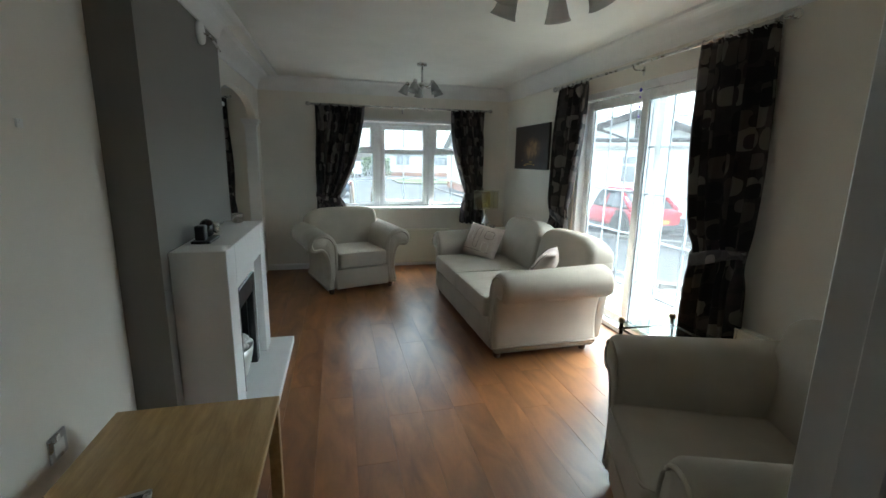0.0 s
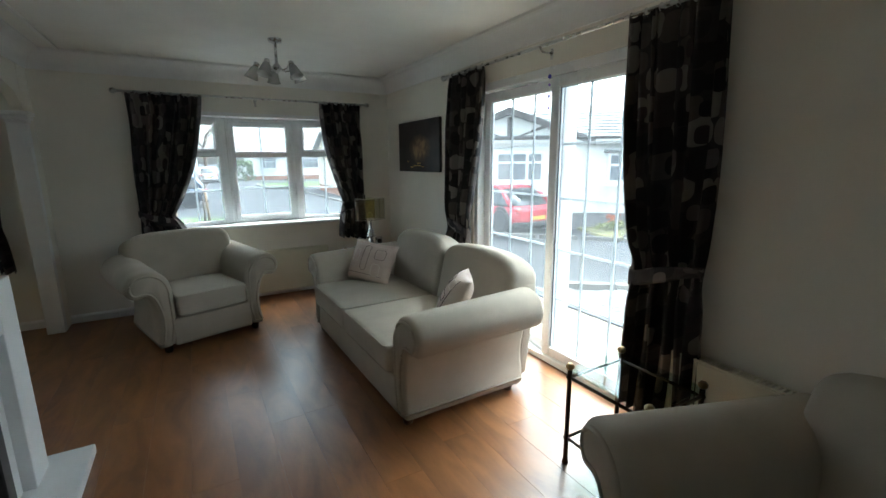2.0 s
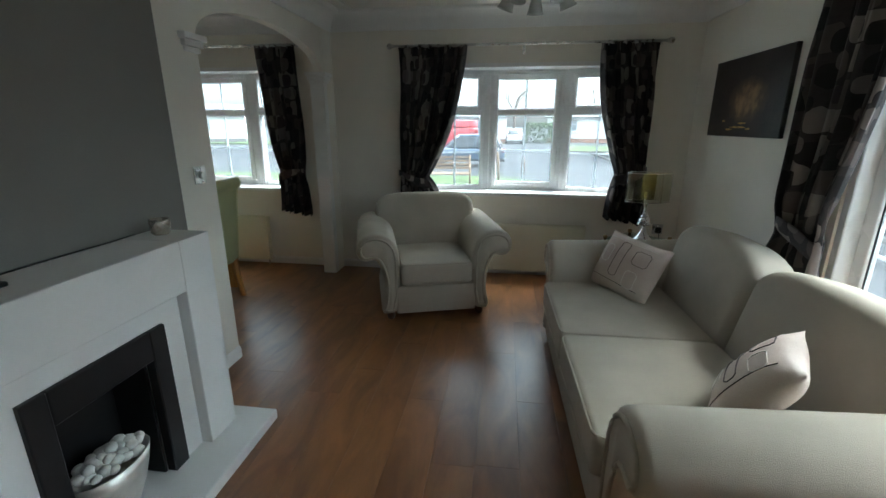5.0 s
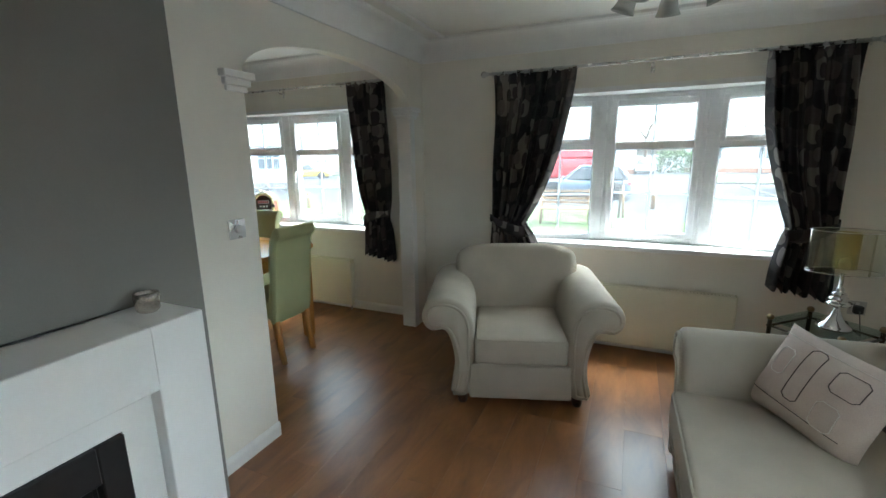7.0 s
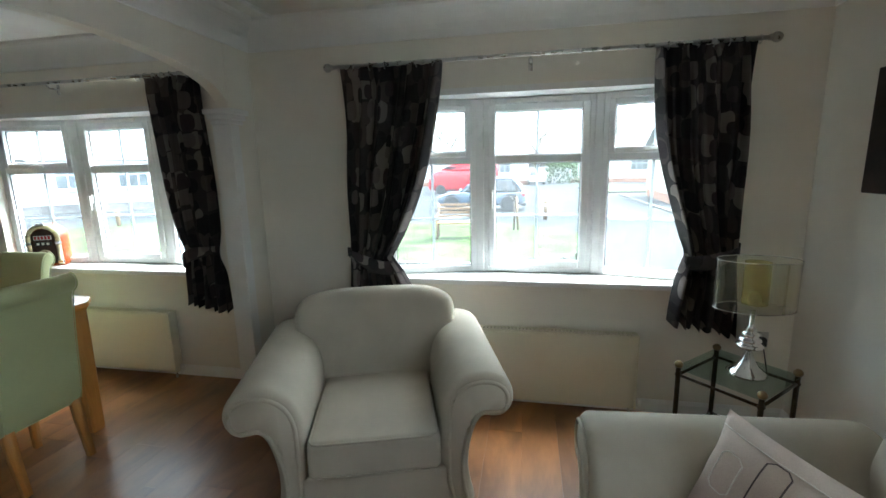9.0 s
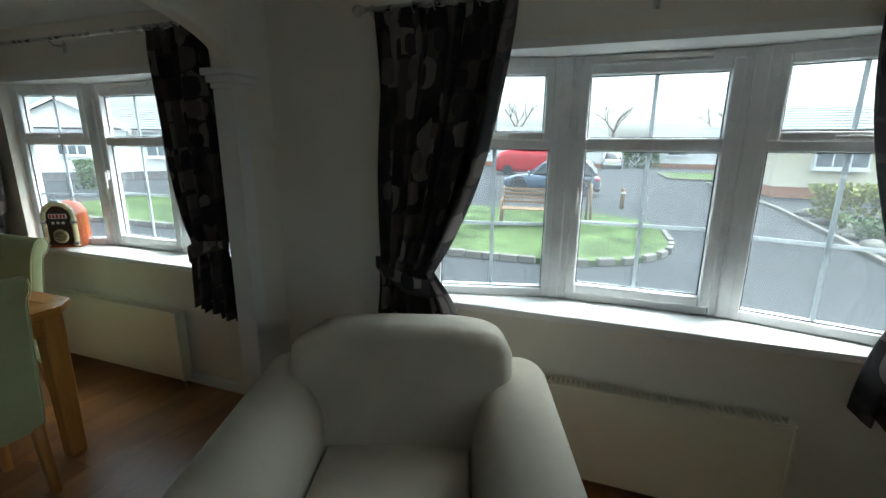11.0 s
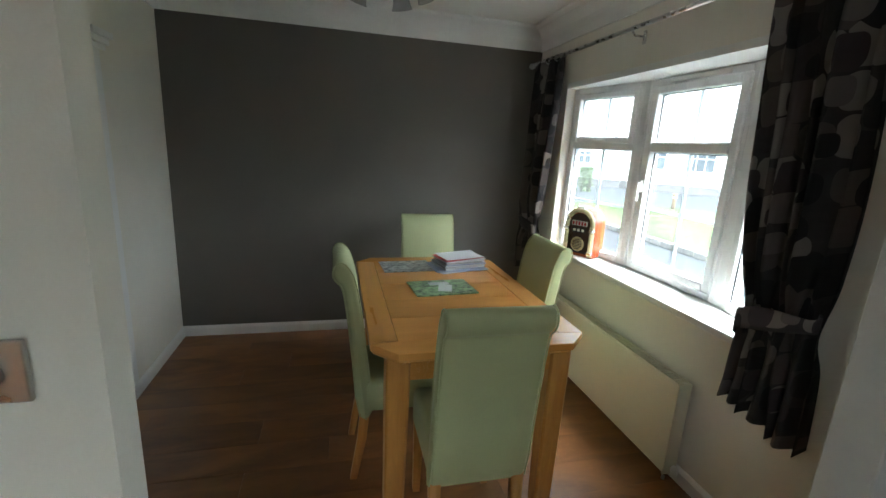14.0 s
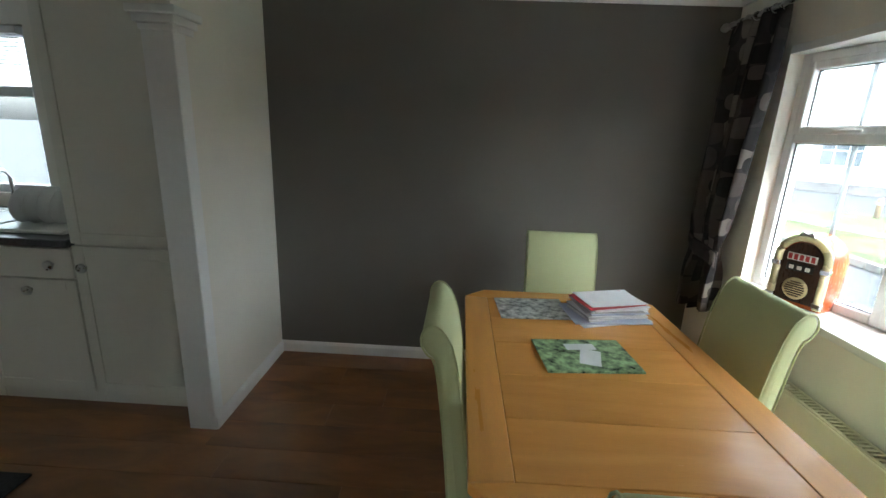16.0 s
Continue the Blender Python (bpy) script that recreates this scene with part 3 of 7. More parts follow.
        part("glazing_bar", place(cube(((a + b) / 2 - 0.008, 0.032, c), ((a + b) / 2 + 0.008, 0.04, dd)), m), M_BAR, parent)
        if low:
            zz = c + (dd - c) * 0.47
            part("glazing_bar", place(cube((a, 0.041, zz - 0.008), (b, 0.049, zz + 0.008)), m), M_BAR, parent)


def bow_window(name, cx, hw):
    w = tagged(thing(name, "white upvc three-panel bow window with glazing bars", "window"), kind="structure")
    yc, ys, hc = NY + 0.205, NY + 0.06, 0.335
    window_panel(w, (cx - hc, yc), (cx + hc, yc), True)
    window_panel(w, (cx - hw, ys), (cx - hc - 0.03, yc - 0.008), False)
    window_panel(w, (cx + hc + 0.03, yc - 0.008), (cx + hw, ys), False)
    for s in (-1, 1):                              # posts where the faces meet
        part("post", cube((cx + s * (hc + 0.016) - 0.026, yc - 0.012, 0.775), (cx + s * (hc + 0.016) + 0.026, yc + 0.075, 1.845), 0.008, 2), M_UPVC, w)
    shape = [(cx - hw, NY - 0.028), (cx + hw, NY - 0.028), (cx + hw, ys + 0.07), (cx + hc + 0.03, yc + 0.09), (cx - hc - 0.03, yc + 0.09), (cx - hw, ys + 0.07)]
    part("window_sill", extrude(shape, 0.032, 'XY', WZ0 - 0.002, 0.004, 2), M_TRIM, w, "white painted sill board")
    shape[0], shape[1] = (cx - hw, NY + 0.002), (cx + hw, NY + 0.002)
    part("head_board", extrude(shape, 0.034, 'XY', WZ1 - 0.034), M_TRIM, w, "white head board")
    return w


bow_window("window_1", *WIN[0])
bow_window("window_2", *WIN[1])


def patio_door():
    d = tagged(thing("door_2", "white upvc sliding glass patio door with glazing bars", "patio door"), kind="structure")
    x = LX1 + 0.01
    f = bmesh.new()
    cube((x, PY0, 0), (x + 0.12, PY0 + 0.05, PZ1), 0.005, bm=f)
    cube((x, PY1 - 0.05, 0), (x + 0.12, PY1, PZ1), 0.005, bm=f)
    cube((x, PY0 + 0.05, 0), (x + 0.12, PY1 - 0.05, 0.045), 0.005, bm=f)
    cube((x, PY0 + 0.05, PZ1 - 0.06), (x + 0.12, PY1 - 0.05, PZ1), 0.005, bm=f)
    part("door_frame", f, M_UPVC, d)
    mid = 4.91
    for a, b, xx in ((PY0 + 0.05, mid + 0.035, x + 0.012), (mid - 0.035, PY1 - 0.05, x + 0.066)):
        s, z0, z1 = 0.072, 0.05, PZ1 - 0.062
        f = bmesh.new()
        cube((xx, a, z0), (xx + 0.045, a + s, z1), 0.008, 2, bm=f)
        cube((xx, b - s, z0), (xx + 0.045, b, z1), 0.008, 2, bm=f)
        cube((xx, a + s, z0), (xx + 0.045, b - s, z0 + s), 0.008, 2, bm=f)
        cube((xx, a + s, z1 - s), (xx + 0.045, b - s, z1), 0.008, 2, bm=f)
        leaf = part("door_panel", f, M_UPVC, d)
        g = part("pane", cube((xx + 0.02, a + s - 0.004, z0 + s - 0.004), (xx + 0.026, b - s + 0.004, z1 - s + 0.004)), M_GLASS, leaf)
        g.visible_shadow = False
        ya, yb, za, zb = a + s, b - s, z0 + s, z1 - s
        for k in (1, 2):
            yy = ya + (yb - ya) * k / 3
            part("glazing_bar", cube((xx + 0.028, yy - 0.008, za), (xx + 0.036, yy + 0.008, zb)), M_BAR, leaf)
        for k in range(1, 5):
            zz = za + (zb - za) * k / 5
            part("glazing_bar", cube((xx + 0.037, ya, zz - 0.008), (xx + 0.045, yb, zz + 0.008)), M_BAR, leaf)
        k = bmesh.new()
        cube((xx + 0.014, ya, za), (xx + 0.02, ya + 0.005, zb), bm=k)
        cube((xx + 0.014, yb - 0.005, za), (xx + 0.02, yb, zb), bm=k)
        cube((xx + 0.014, ya + 0.005, za), (xx + 0.02, yb - 0.005, za + 0.005), bm=k)
        cube((xx + 0.014, ya + 0.005, zb - 0.005), (xx + 0.02, yb - 0.005, zb), bm=k)
        part("gasket", k, M_GASKET, leaf)
    part("pull_handle", cube((x - 0.022, PY0 + 0.075, 0.9), (x + 0.012, PY0 + 0.1, 1.12), 0.008, 2), M_PLASTIC_W, d, "white pull handle")
    return d


patio_door()

# kitchen window: fixed pane and a casement in a plain frame
kw = tagged(thing("window_3", "white upvc kitchen window above the sink", "window"), kind="structure")
f = bmesh.new()
for a, b, c, dd in ((KW_Y0, KW_Y0 + 0.05, KW_Z0, KW_Z1), (KW_Y1 - 0.05, KW_Y1, KW_Z0, KW_Z1), (KW_Y0 + 0.05, KW_Y1 - 0.05, KW_Z0, KW_Z0 + 0.05),
                    (KW_Y0 + 0.05, KW_Y1 - 0.05, KW_Z1 - 0.05, KW_Z1), (KW_Y0 + 0.05, KW_Y1 - 0.05, 1.56, 1.62)):
    cube((DX0 - 0.11, a, c), (DX0 - 0.04, b, dd), 0.006, 2, bm=f)
part("window_frame", f, M_UPVC, kw)
g = part("pane", cube((DX0 - 0.08, KW_Y0 + 0.04, KW_Z0 + 0.04), (DX0 - 0.074, KW_Y1 - 0.04, KW_Z1 - 0.04)), M_GLASS, kw)
g.visible_shadow = False

# ---- things: curtains, rails, radiators ----
def curtain(parent_name, label, width0, gather, top, bottom, tie_z, folds, seed, m, side, flare=1.65):
    """A lined curtain hung in uneven folds, pulled to one side by a tie-back. Local x runs along the rail from the outer edge inwards."""
    c = thing(parent_name, label, "curtain", "patterned curtains", m)
    rng = random.Random(seed)
    nu, nv = folds * 10, 46
    phase = [rng.uniform(-0.5, 0.5) for _ in range(8)]
    weight = [rng.uniform(0.6, 1.35) for _ in range(folds + 1)]
    full = width0 * 1.9                             # width of the flat cloth
    bm = bmesh.new()
    uv = bm.loops.layers.uv.new("cloth")
    grid = []
    for j in range(nv + 1):
        v = j / nv
        z = top + (bottom - top) * v
        if z > tie_z:
            k = (top - z) / (top - tie_z)
            w, shift = width0 + (gather - width0) * k ** 1.7, 0.0
        else:
            k = (tie_z - z) / (tie_z - bottom)
            w = gather + (min(width0 * 0.78, gather * flare) - gather) * k ** 0.6
            shift = -0.05 * gather * k
        pinch = math.exp(-((z - tie_z) / 0.09) ** 2)
        head = max(0.0, 1 - v * (top - bottom) / 0.07)          # gathered heading tape
        row = []
        for i in range(nu + 1):
            u = i / nu
            a = 2 * math.pi * folds * (u + 0.035 * math.sin(2 * math.pi * u * 1.5 + phase[3]) + 0.012 * math.sin(4 * v + 9 * u))
            f = weight[min(folds, int(u * folds + 0.5))]
            amp = 0.036 * f * (1 - 0.68 * pinch) * (1 - 0.5 * head) * (0.7 + 0.3 * min(1, v * 5)) * (1 + 0.35 * max(0, v - 0.6))
            y = amp * math.sin(a + 0.6 * math.sin(3 * v + phase[0])) + 0.014 * math.sin(a * 0.37 + phase[1] + 2.6 * v)
            y += 0.008 * math.sin(a * 2 + 5 * v) + 0.006 * math.sin(a * 3.3 + phase[4]) * head
            x = 0.02 + shift + u * w + 0.012 * math.cos(a * 0.5 + phase[2] + 3 * v) + 0.006 * math.sin(11 * v + phase[5] * 6 + 3 * u)
            drop = 0.05 * u * max(0.0, (tie_z - z) / (tie_z - bottom)) + 0.03 * pinch * (u - 0.5)
            row.append(bm.verts.new((side * x, y * (1 - 0.3 * pinch) - 0.004 * pinch, z + 0.006 * math.sin(a) + drop)))
        grid.append(row)
    spots = {v: (u_ / nu * full + seed * 3.1, top - (top - bottom) * j_ / nv) for j_, row in enumerate(grid) for u_, v in enumerate(row)}
    back = [[bm.verts.new((v.co.x, v.co.y + 0.005, v.co.z)) for v in row] for row in grid]      # lining
    for row, front in zip(back, grid):
        for v, w in zip(row, front):
            spots[v] = spots[w]
    quads = [(g[j][i], g[j][i + 1], g[j + 1][i + 1], g[j + 1][i]) for g in (grid, back) for j in range(nv) for i in range(nu)]
    quads += [(grid[j][i], grid[j + 1][i], back[j + 1][i], back[j][i]) for j in range(nv) for i in (0, nu)]
    quads += [(grid[j][i], grid[j][i + 1], back[j][i + 1], back[j][i]) for j in (0, nv) for i in range(nu)]
    for q in quads:
        f = bm.faces.new(q)
        f.smooth = True
        for lp in f.loops:
            lp[uv].uv = spots[lp.vert]
    bmesh.ops.recalc_face_normals(bm, faces=bm.faces)
    part("cloth", bm, M_CURTAIN, c)
    b = bmesh.new()
    uv = b.loops.layers.uv.new("cloth")
    n = 32
    rings = []
    for i in range(n):                              # a soft band that rises towards the hook on the wall
        t = 2 * math.pi * i / n
        x = gather * 0.5 + 0.02 + gather * 0.525 * math.cos(t)
        z = tie_z - 0.045 * math.cos(t) + 0.01 * math.sin(2 * t + seed)
        r = 0.042 + 0.004 * math.sin(5 * t + seed)
        h = 0.036 + 0.010 * math.cos(t) + 0.004 * math.sin(3 * t)
        rings.append([b.verts.new((side * x, -0.008 + r * math.sin(t) * q, z + dz * h)) for dz, q in ((-1, 0.95), (-0.5, 1.02), (0, 1.05), (0.5, 1.02), (1, 0.95))])
    for i in range(n):
        for k in range(4):
            f = b.faces.new((rings[i][k], rings[i][k + 1], rings[(i + 1) % n][k + 1], rings[(i + 1) % n][k]))
            f.smooth = True
            for lp, (ii, kk) in zip(f.loops, ((i, k), (i, k + 1), (i + 1, k + 1), (i + 1, k))):
                lp[uv].uv = (ii / n * gather * 2.4 + seed, kk * 0.02 + seed * 0.7)
    bmesh.ops.recalc_face_normals(b, faces=b.faces)
    bmesh.ops.solidify(b, geom=b.faces[:], thickness=0.006)
    part("tie_back", b, M_CURTAIN, c, "matching cloth tie-back")
    return c


def curtain_rail(length, m, wall_off, rings, label):
    r = thing("curtain_rail", label, "curtain rail", "", m)
    part("pole", tube([(0, 0, 0), (length, 0, 0)], 0.0105, 12), M_CHROME, r)
    for x, s in ((0, -1), (length, 1)):
        f = ball(0.024, (x + s * 0.03, 0, 0))
        merge(f, lathe([(0.013, -0.01), (0.015, 0.0), (0.011, 0.01)], 12), Matrix.Translation((x + s * 0.005, 0, 0)) @ Matrix.Rotation(math.pi / 2, 4, 'Y'))
        part("finial", f, M_CHROME, r, "steel ball finial")
    for x in (0.12, length / 2, length - 0.12):
        b = tube([(x, 0, -0.012), (x, 0.02, -0.03), (x, wall_off - 0.004, -0.03)], 0.006, 8)
        cube((x - 0.012, wall_off - 0.008, -0.065), (x + 0.012, wall_off, 0.0), 0.003, bm=b)
        part("bracket", b, M_CHROME, r)
    for x in rings:
        pts = [(x, 0.019 * math.cos(a), -0.006 + 0.019 * math.sin(a)) for a in [2 * math.pi * i / 14 for i in range(14)]]
        part("ring", tube(pts, 0.0025, 6, True), M_CHROME, r)
    return r


def ring_row(a, b, n=7):
    return [a + (b - a) * i / (n - 1) for i in range(n)]


RY = NY - 0.10
curtain_rail(2.20, pose(0.90, RY, 2.01), 0.10, ring_row(0.04, 0.58) + ring_row(1.76, 2.16), "brushed steel curtain pole above the lounge window")
curtain("curtain", "dark pebble-patterned curtain tied back, lounge window", 0.60, 0.26, 2.0, 0.53, 0.90, 7, 1, pose(0.92, RY, 0), 1)
curtain("curtain", "dark pebble-patterned curtain tied back beside the table lamp", 0.47, 0.25, 2.0, 0.53, 0.95, 7, 2, pose(3.08, RY, 0), -1, 1.2)
curtain_rail(2.26, pose(-2.26, RY + 0.02, 2.045), 0.08, ring_row(0.04, 0.42) + ring_row(1.84, 2.2), "brushed steel curtain pole above the dining window")
curtain("curtain", "dark pebble-patterned curtain tied back, dining window", 0.40, 0.27, 2.035, 0.52, 0.90, 6, 3, pose(-2.25, RY + 0.02, 0), 1)
curtain("curtain", "dark pebble-patterned curtain tied back beside the arch", 0.38, 0.26, 2.035, 0.52, 0.92, 6, 4, pose(0.03, RY + 0.02, 0), -1)
curtain_rail(2.31, pose(LX1 - 0.10, 6.08, 2.085, 0, 0, -90), 0.10, ring_row(0.04, 0.54) + ring_row(1.8, 2.27), "brushed steel curtain pole above the patio door")
curtain("curtain", "full-length dark patterned curtain tied back, patio door", 0.56, 0.35, 2.075, 0.06, 0.86, 7, 5, pose(LX1 - 0.10, 6.06, 0, 0, 0, -90), 1)
curtain("curtain", "full-length dark patterned curtain tied back near the radiator", 0.50, 0.36, 2.075, 0.06, 0.86, 7, 6, pose(LX1 - 0.10, 3.79, 0, 0, 0, -90), -1)


def radiator(length, m, label):
    """A panel radiator with shallow flutes, a slotted top grille, side panels, valve and pipes. Local x along it, front to -y."""
    r = thing("radiator", label, "radiator", "panel radiators", m)
    body = cube((0, -0.062, 0.055), (length, -0.045, 0.485), 0.006, 2)
    part("front_panel", body, M_RAD, r)
    part("back_panel", cube((0.01, -0.012, 0.06), (length - 0.01, 0.0, 0.475), 0.004), M_RAD, r)
    for x in (0.0, length - 0.012):
        s = cube((x, -0.066, 0.05), (x + 0.012, 0.002, 0.495), 0.004, 2)
        part("side_panel", s, M_RAD, r)
    g = cube((0.012, -0.064, 0.486), (length - 0.012, -0.052, 0.496), 0.002)
    cube((0.012, -0.008, 0.486), (length - 0.012, 0.002, 0.496), 0.002, bm=g)
    x = 0.02
    while x < length - 0.03:
        cube((x, -0.052, 0.488), (x + 0.008, -0.008, 0.494), bm=g)
        x += 0.021
    part("top_grille", g, M_RAD, r)
    for x in (0.03, length - 0.03):
        part("pipe", tube([(x, -0.03, 0.001), (x, -0.03, 0.055)], 0.0075, 10), M_CHROME, r)
    v = lathe([(0.006, 0), (0.014, 0.002), (0.016, 0.03), (0.011, 0.045), (0.004, 0.05)], 14)
    part("valve", place(v, Matrix.Translation((length + 0.022, -0.03, 0.06))), M_PLASTIC_W, r, "white thermostatic valve")
    return r


radiator(1.20, pose(1.42, NY - 0.03, 0), "cream panel radiator under the lounge window")
radiator(1.30, pose(-1.73, NY - 0.03, 0), "cream panel radiator under the dining window")
radiator(1.15, pose(LX1 - 0.03, 3.93, 0, 0, 0, -90), "cream panel radiator near the patio door")


# ---- upholstered seats ----
ARM = [(0.0, 0.05), (0.0, 0.45), (0.010, 0.53), (0.045, 0.597), (0.105, 0.638), (0.18, 0.65), (0.25, 0.63), (0.292, 0.585), (0.303, 0.53), (0.286, 0.477),
       (0.245, 0.45), (0.205, 0.455), (0.175, 0.462), (0.150, 0.435), (0.128, 0.37), (0.114, 0.29), (0.114, 0.22), (0.124, 0.15), (0.138, 0.10), (0.138, 0.05)]


def smooth_all(bm):
    for f in bm.faces:
        f.smooth = True
    return bm


def dense(pts, n=3):
    """Rounds a closed outline by cutting its corners."""
    for _ in range(n):
        out = []
        for i, p in enumerate(pts):
            q = pts[(i + 1) % len(pts)]
            out.append((0.75 * p[0] + 0.25 * q[0], 0.75 * p[1] + 0.25 * q[1]))
            out.append((0.25 * p[0] + 0.75 * q[0], 0.25 * p[1] + 0.75 * q[1]))
        pts = out
    return pts


def seat_pad(x0, x1, y0, y1, z0, z1, r=0.04, puff=0.02):
    """A stuffed cushion: a rounded box whose top swells in the middle."""
    bm = cube((x0, y0, z0), (x1, y1, z1), r, 4)
    bmesh.ops.subdivide_edges(bm, edges=[e for e in bm.edges if e.calc_length() > 0.12], cuts=5, use_grid_fill=True)
    cx, cy, hx, hy = (x0 + x1) / 2, (y0 + y1) / 2, (x1 - x0) / 2, (y1 - y0) / 2
    for v in bm.verts:
        if v.co.z > (z0 + z1) / 2:
            k = max(0, 1 - ((v.co.x - cx) / hx) ** 2) * max(0, 1 - ((v.co.y - cy) / hy) ** 2)
            v.co.z += puff * k + 0.004 * noise.noise(v.co * 9)
    return smooth_all(bm)


def hump(w, z0, zs, zt, t, square=0.75, lift=0.8):
    """A back cushion: flat sides, a top that rises in an arch; small square and lift give full shoulders. In local x and z, t thick along y."""
    pts = [(-w / 2, z0), (-w / 2, zs)]
    for i in range(1, 16):
        a = math.pi * (1 - i / 16)
        c, s = math.cos(a), math.sin(a)
        pts.append((w / 2 * (abs(c) ** square) * (1 if c > 0 else -1), zs + (zt - zs) * s ** lift))
    pts += [(w / 2, zs), (w / 2, z0)]
    return extrude(pts, t, 'XZ', 0, 0.055, 4)


def upholstered(name, label, category, group, inner, cushions, m, depth=0.86, stuffing=0.23):
    s = thing(name, label, category, group, m)
    half = inner / 2
    part("base", smooth_all(cube((-half - 0.03, 0.002, 0.05), (half + 0.03, depth - 0.14, 0.262), 0.014, 3)), M_SOFA, s)
    cw = inner / cushions
    for i in range(cushions):
        a = -half + i * cw
        c = part("seat_cushion", seat_pad(a + 0.003, a + cw - 0.003, -0.035, depth - 0.26, 0.277, 0.432, 0.026, 0.014), M_SOFA, s)
        e = 0.014
        for zz in (0.427, 0.284):
            part("piping", tube([(a + e, depth - 0.3, zz), (a + e, 0.0, zz), (a + e + 0.012, -0.024, zz), (a + e + 0.035, -0.033, zz), (a + cw - e - 0.035, -0.033, zz),
                                 (a + cw - e - 0.012, -0.024, zz), (a + cw - e, 0.0, zz), (a + cw - e, depth - 0.3, zz)], 0.005, 6), M_SOFA, c)
    prof = dense(ARM, 2)
    for sd in (-1, 1):
        o = [(sd * (half + u), z) for u, z in prof]
        b = extrude(o, depth - 0.10, 'XZ', 0.0, 0.034, 4)
        for v in b.verts:
            k = max(0, (v.co.z - 0.35) / 0.3)
            v.co.z += 0.035 * k * max(0, v.co.y) / depth
        arm = part("arm", smooth_all(b), M_SOFA, s)
        o2 = []                                     # the front panel follows the arm's outline, set in by a welt's width
        for i, (u, z) in enumerate(prof):
            (ua, za), (ub, zb) = prof[i - 1], prof[(i + 1) % len(prof)]
            t = math.hypot(ub - ua, zb - za) or 1.0
            o2.append((sd * (half + u + 0.030 * (zb - za) / t), z - 0.030 * (ub - ua) / t))
        front = part("arm_front", extrude(o2, 0.012, 'XZ', -0.002, 0.004, 1), M_SOFA, arm)
        part("piping", tube([(x, -0.002, z) for x, z in o2[::2]], 0.0085, 8, True), M_SOFA, front)
    tilt = Matrix.Translation((0, depth - 0.115 - stuffing, 0)) @ Matrix.Rotation(radians(-13), 4, 'X')
    bw = (inner + (0.30 if cushions == 1 else 0.18)) / cushions
    for i in range(cushions):
        x = -bw * cushions / 2 + bw * (i + 0.5)
        part("back_cushion", smooth_all(place(hump(bw - 0.004, 0.36, 0.72, 0.875, stuffing, *((0.5, 0.62) if cushions == 1 else (0.75, 0.8))), Matrix.Translation((x, 0, 0)) @ tilt)), M_SOFA, s)
    back = extrude([(-half - 0.10, 0.09), (-half - 0.10, 0.66), (-half - 0.02, 0.76), (half + 0.02, 0.76), (half + 0.10, 0.66), (half + 0.10, 0.09)], 0.10, 'XZ', 0, 0.03, 3)
    part("back_frame", smooth_all(place(back, Matrix.Translation((0, depth - 0.155, 0)) @ Matrix.Rotation(radians(-7), 4, 'X'))), M_SOFA, s)
    for x in (-half - 0.07, half + 0.07):
        for y in (0.05, depth - 0.18):
            part("foot", place(lathe([(0.018, 0.0), (0.026, 0.006), (0.03, 0.035), (0.026, 0.045), (0.032, 0.056)], 16), Matrix.Translation((x, y, 0))), M_SOFALEG, s, "dark turned wooden foot")
    return s


upholstered("sofa", "pale sage-grey fabric two-seat sofa with scroll arms", "sofa", "", 1.44, 2, pose(2.20, 5.50, 0, 0, 0, -88.7), 0.92)
upholstered("armchair", "pale sage-grey fabric armchair with scroll arms, under the window", "armchair", "lounge armchairs", 0.52, 1, pose(1.425, 6.50, 0, 0, 0, 17.7), 0.86, 0.34)
upholstered("armchair", "pale sage-grey fabric armchair with scroll arms, beside a radiator", "armchair", "lounge armchairs", 0.50, 1, pose(2.17, 3.13, 0, 0, 0, -113), 0.86, 0.30)

M_CUSHION = shader("blush_satin_weave", (0.55, 0.43, 0.37), rough=0.7, vary=0.10, scale=3.5, bump=0.3, bump_scale=300, second=(0.62, 0.53, 0.46))
M_BAND = shader("tan_satin", (0.36, 0.26, 0.205), rough=0.5, vary=0.12, scale=4, bump=0.2, bump_scale=300)
M_STITCH = shader("dark_embroidery_thread", (0.10, 0.075, 0.075), rough=0.8)
M_STITCHL = shader("pale_embroidery_thread", (0.75, 0.70, 0.64), rough=0.7)


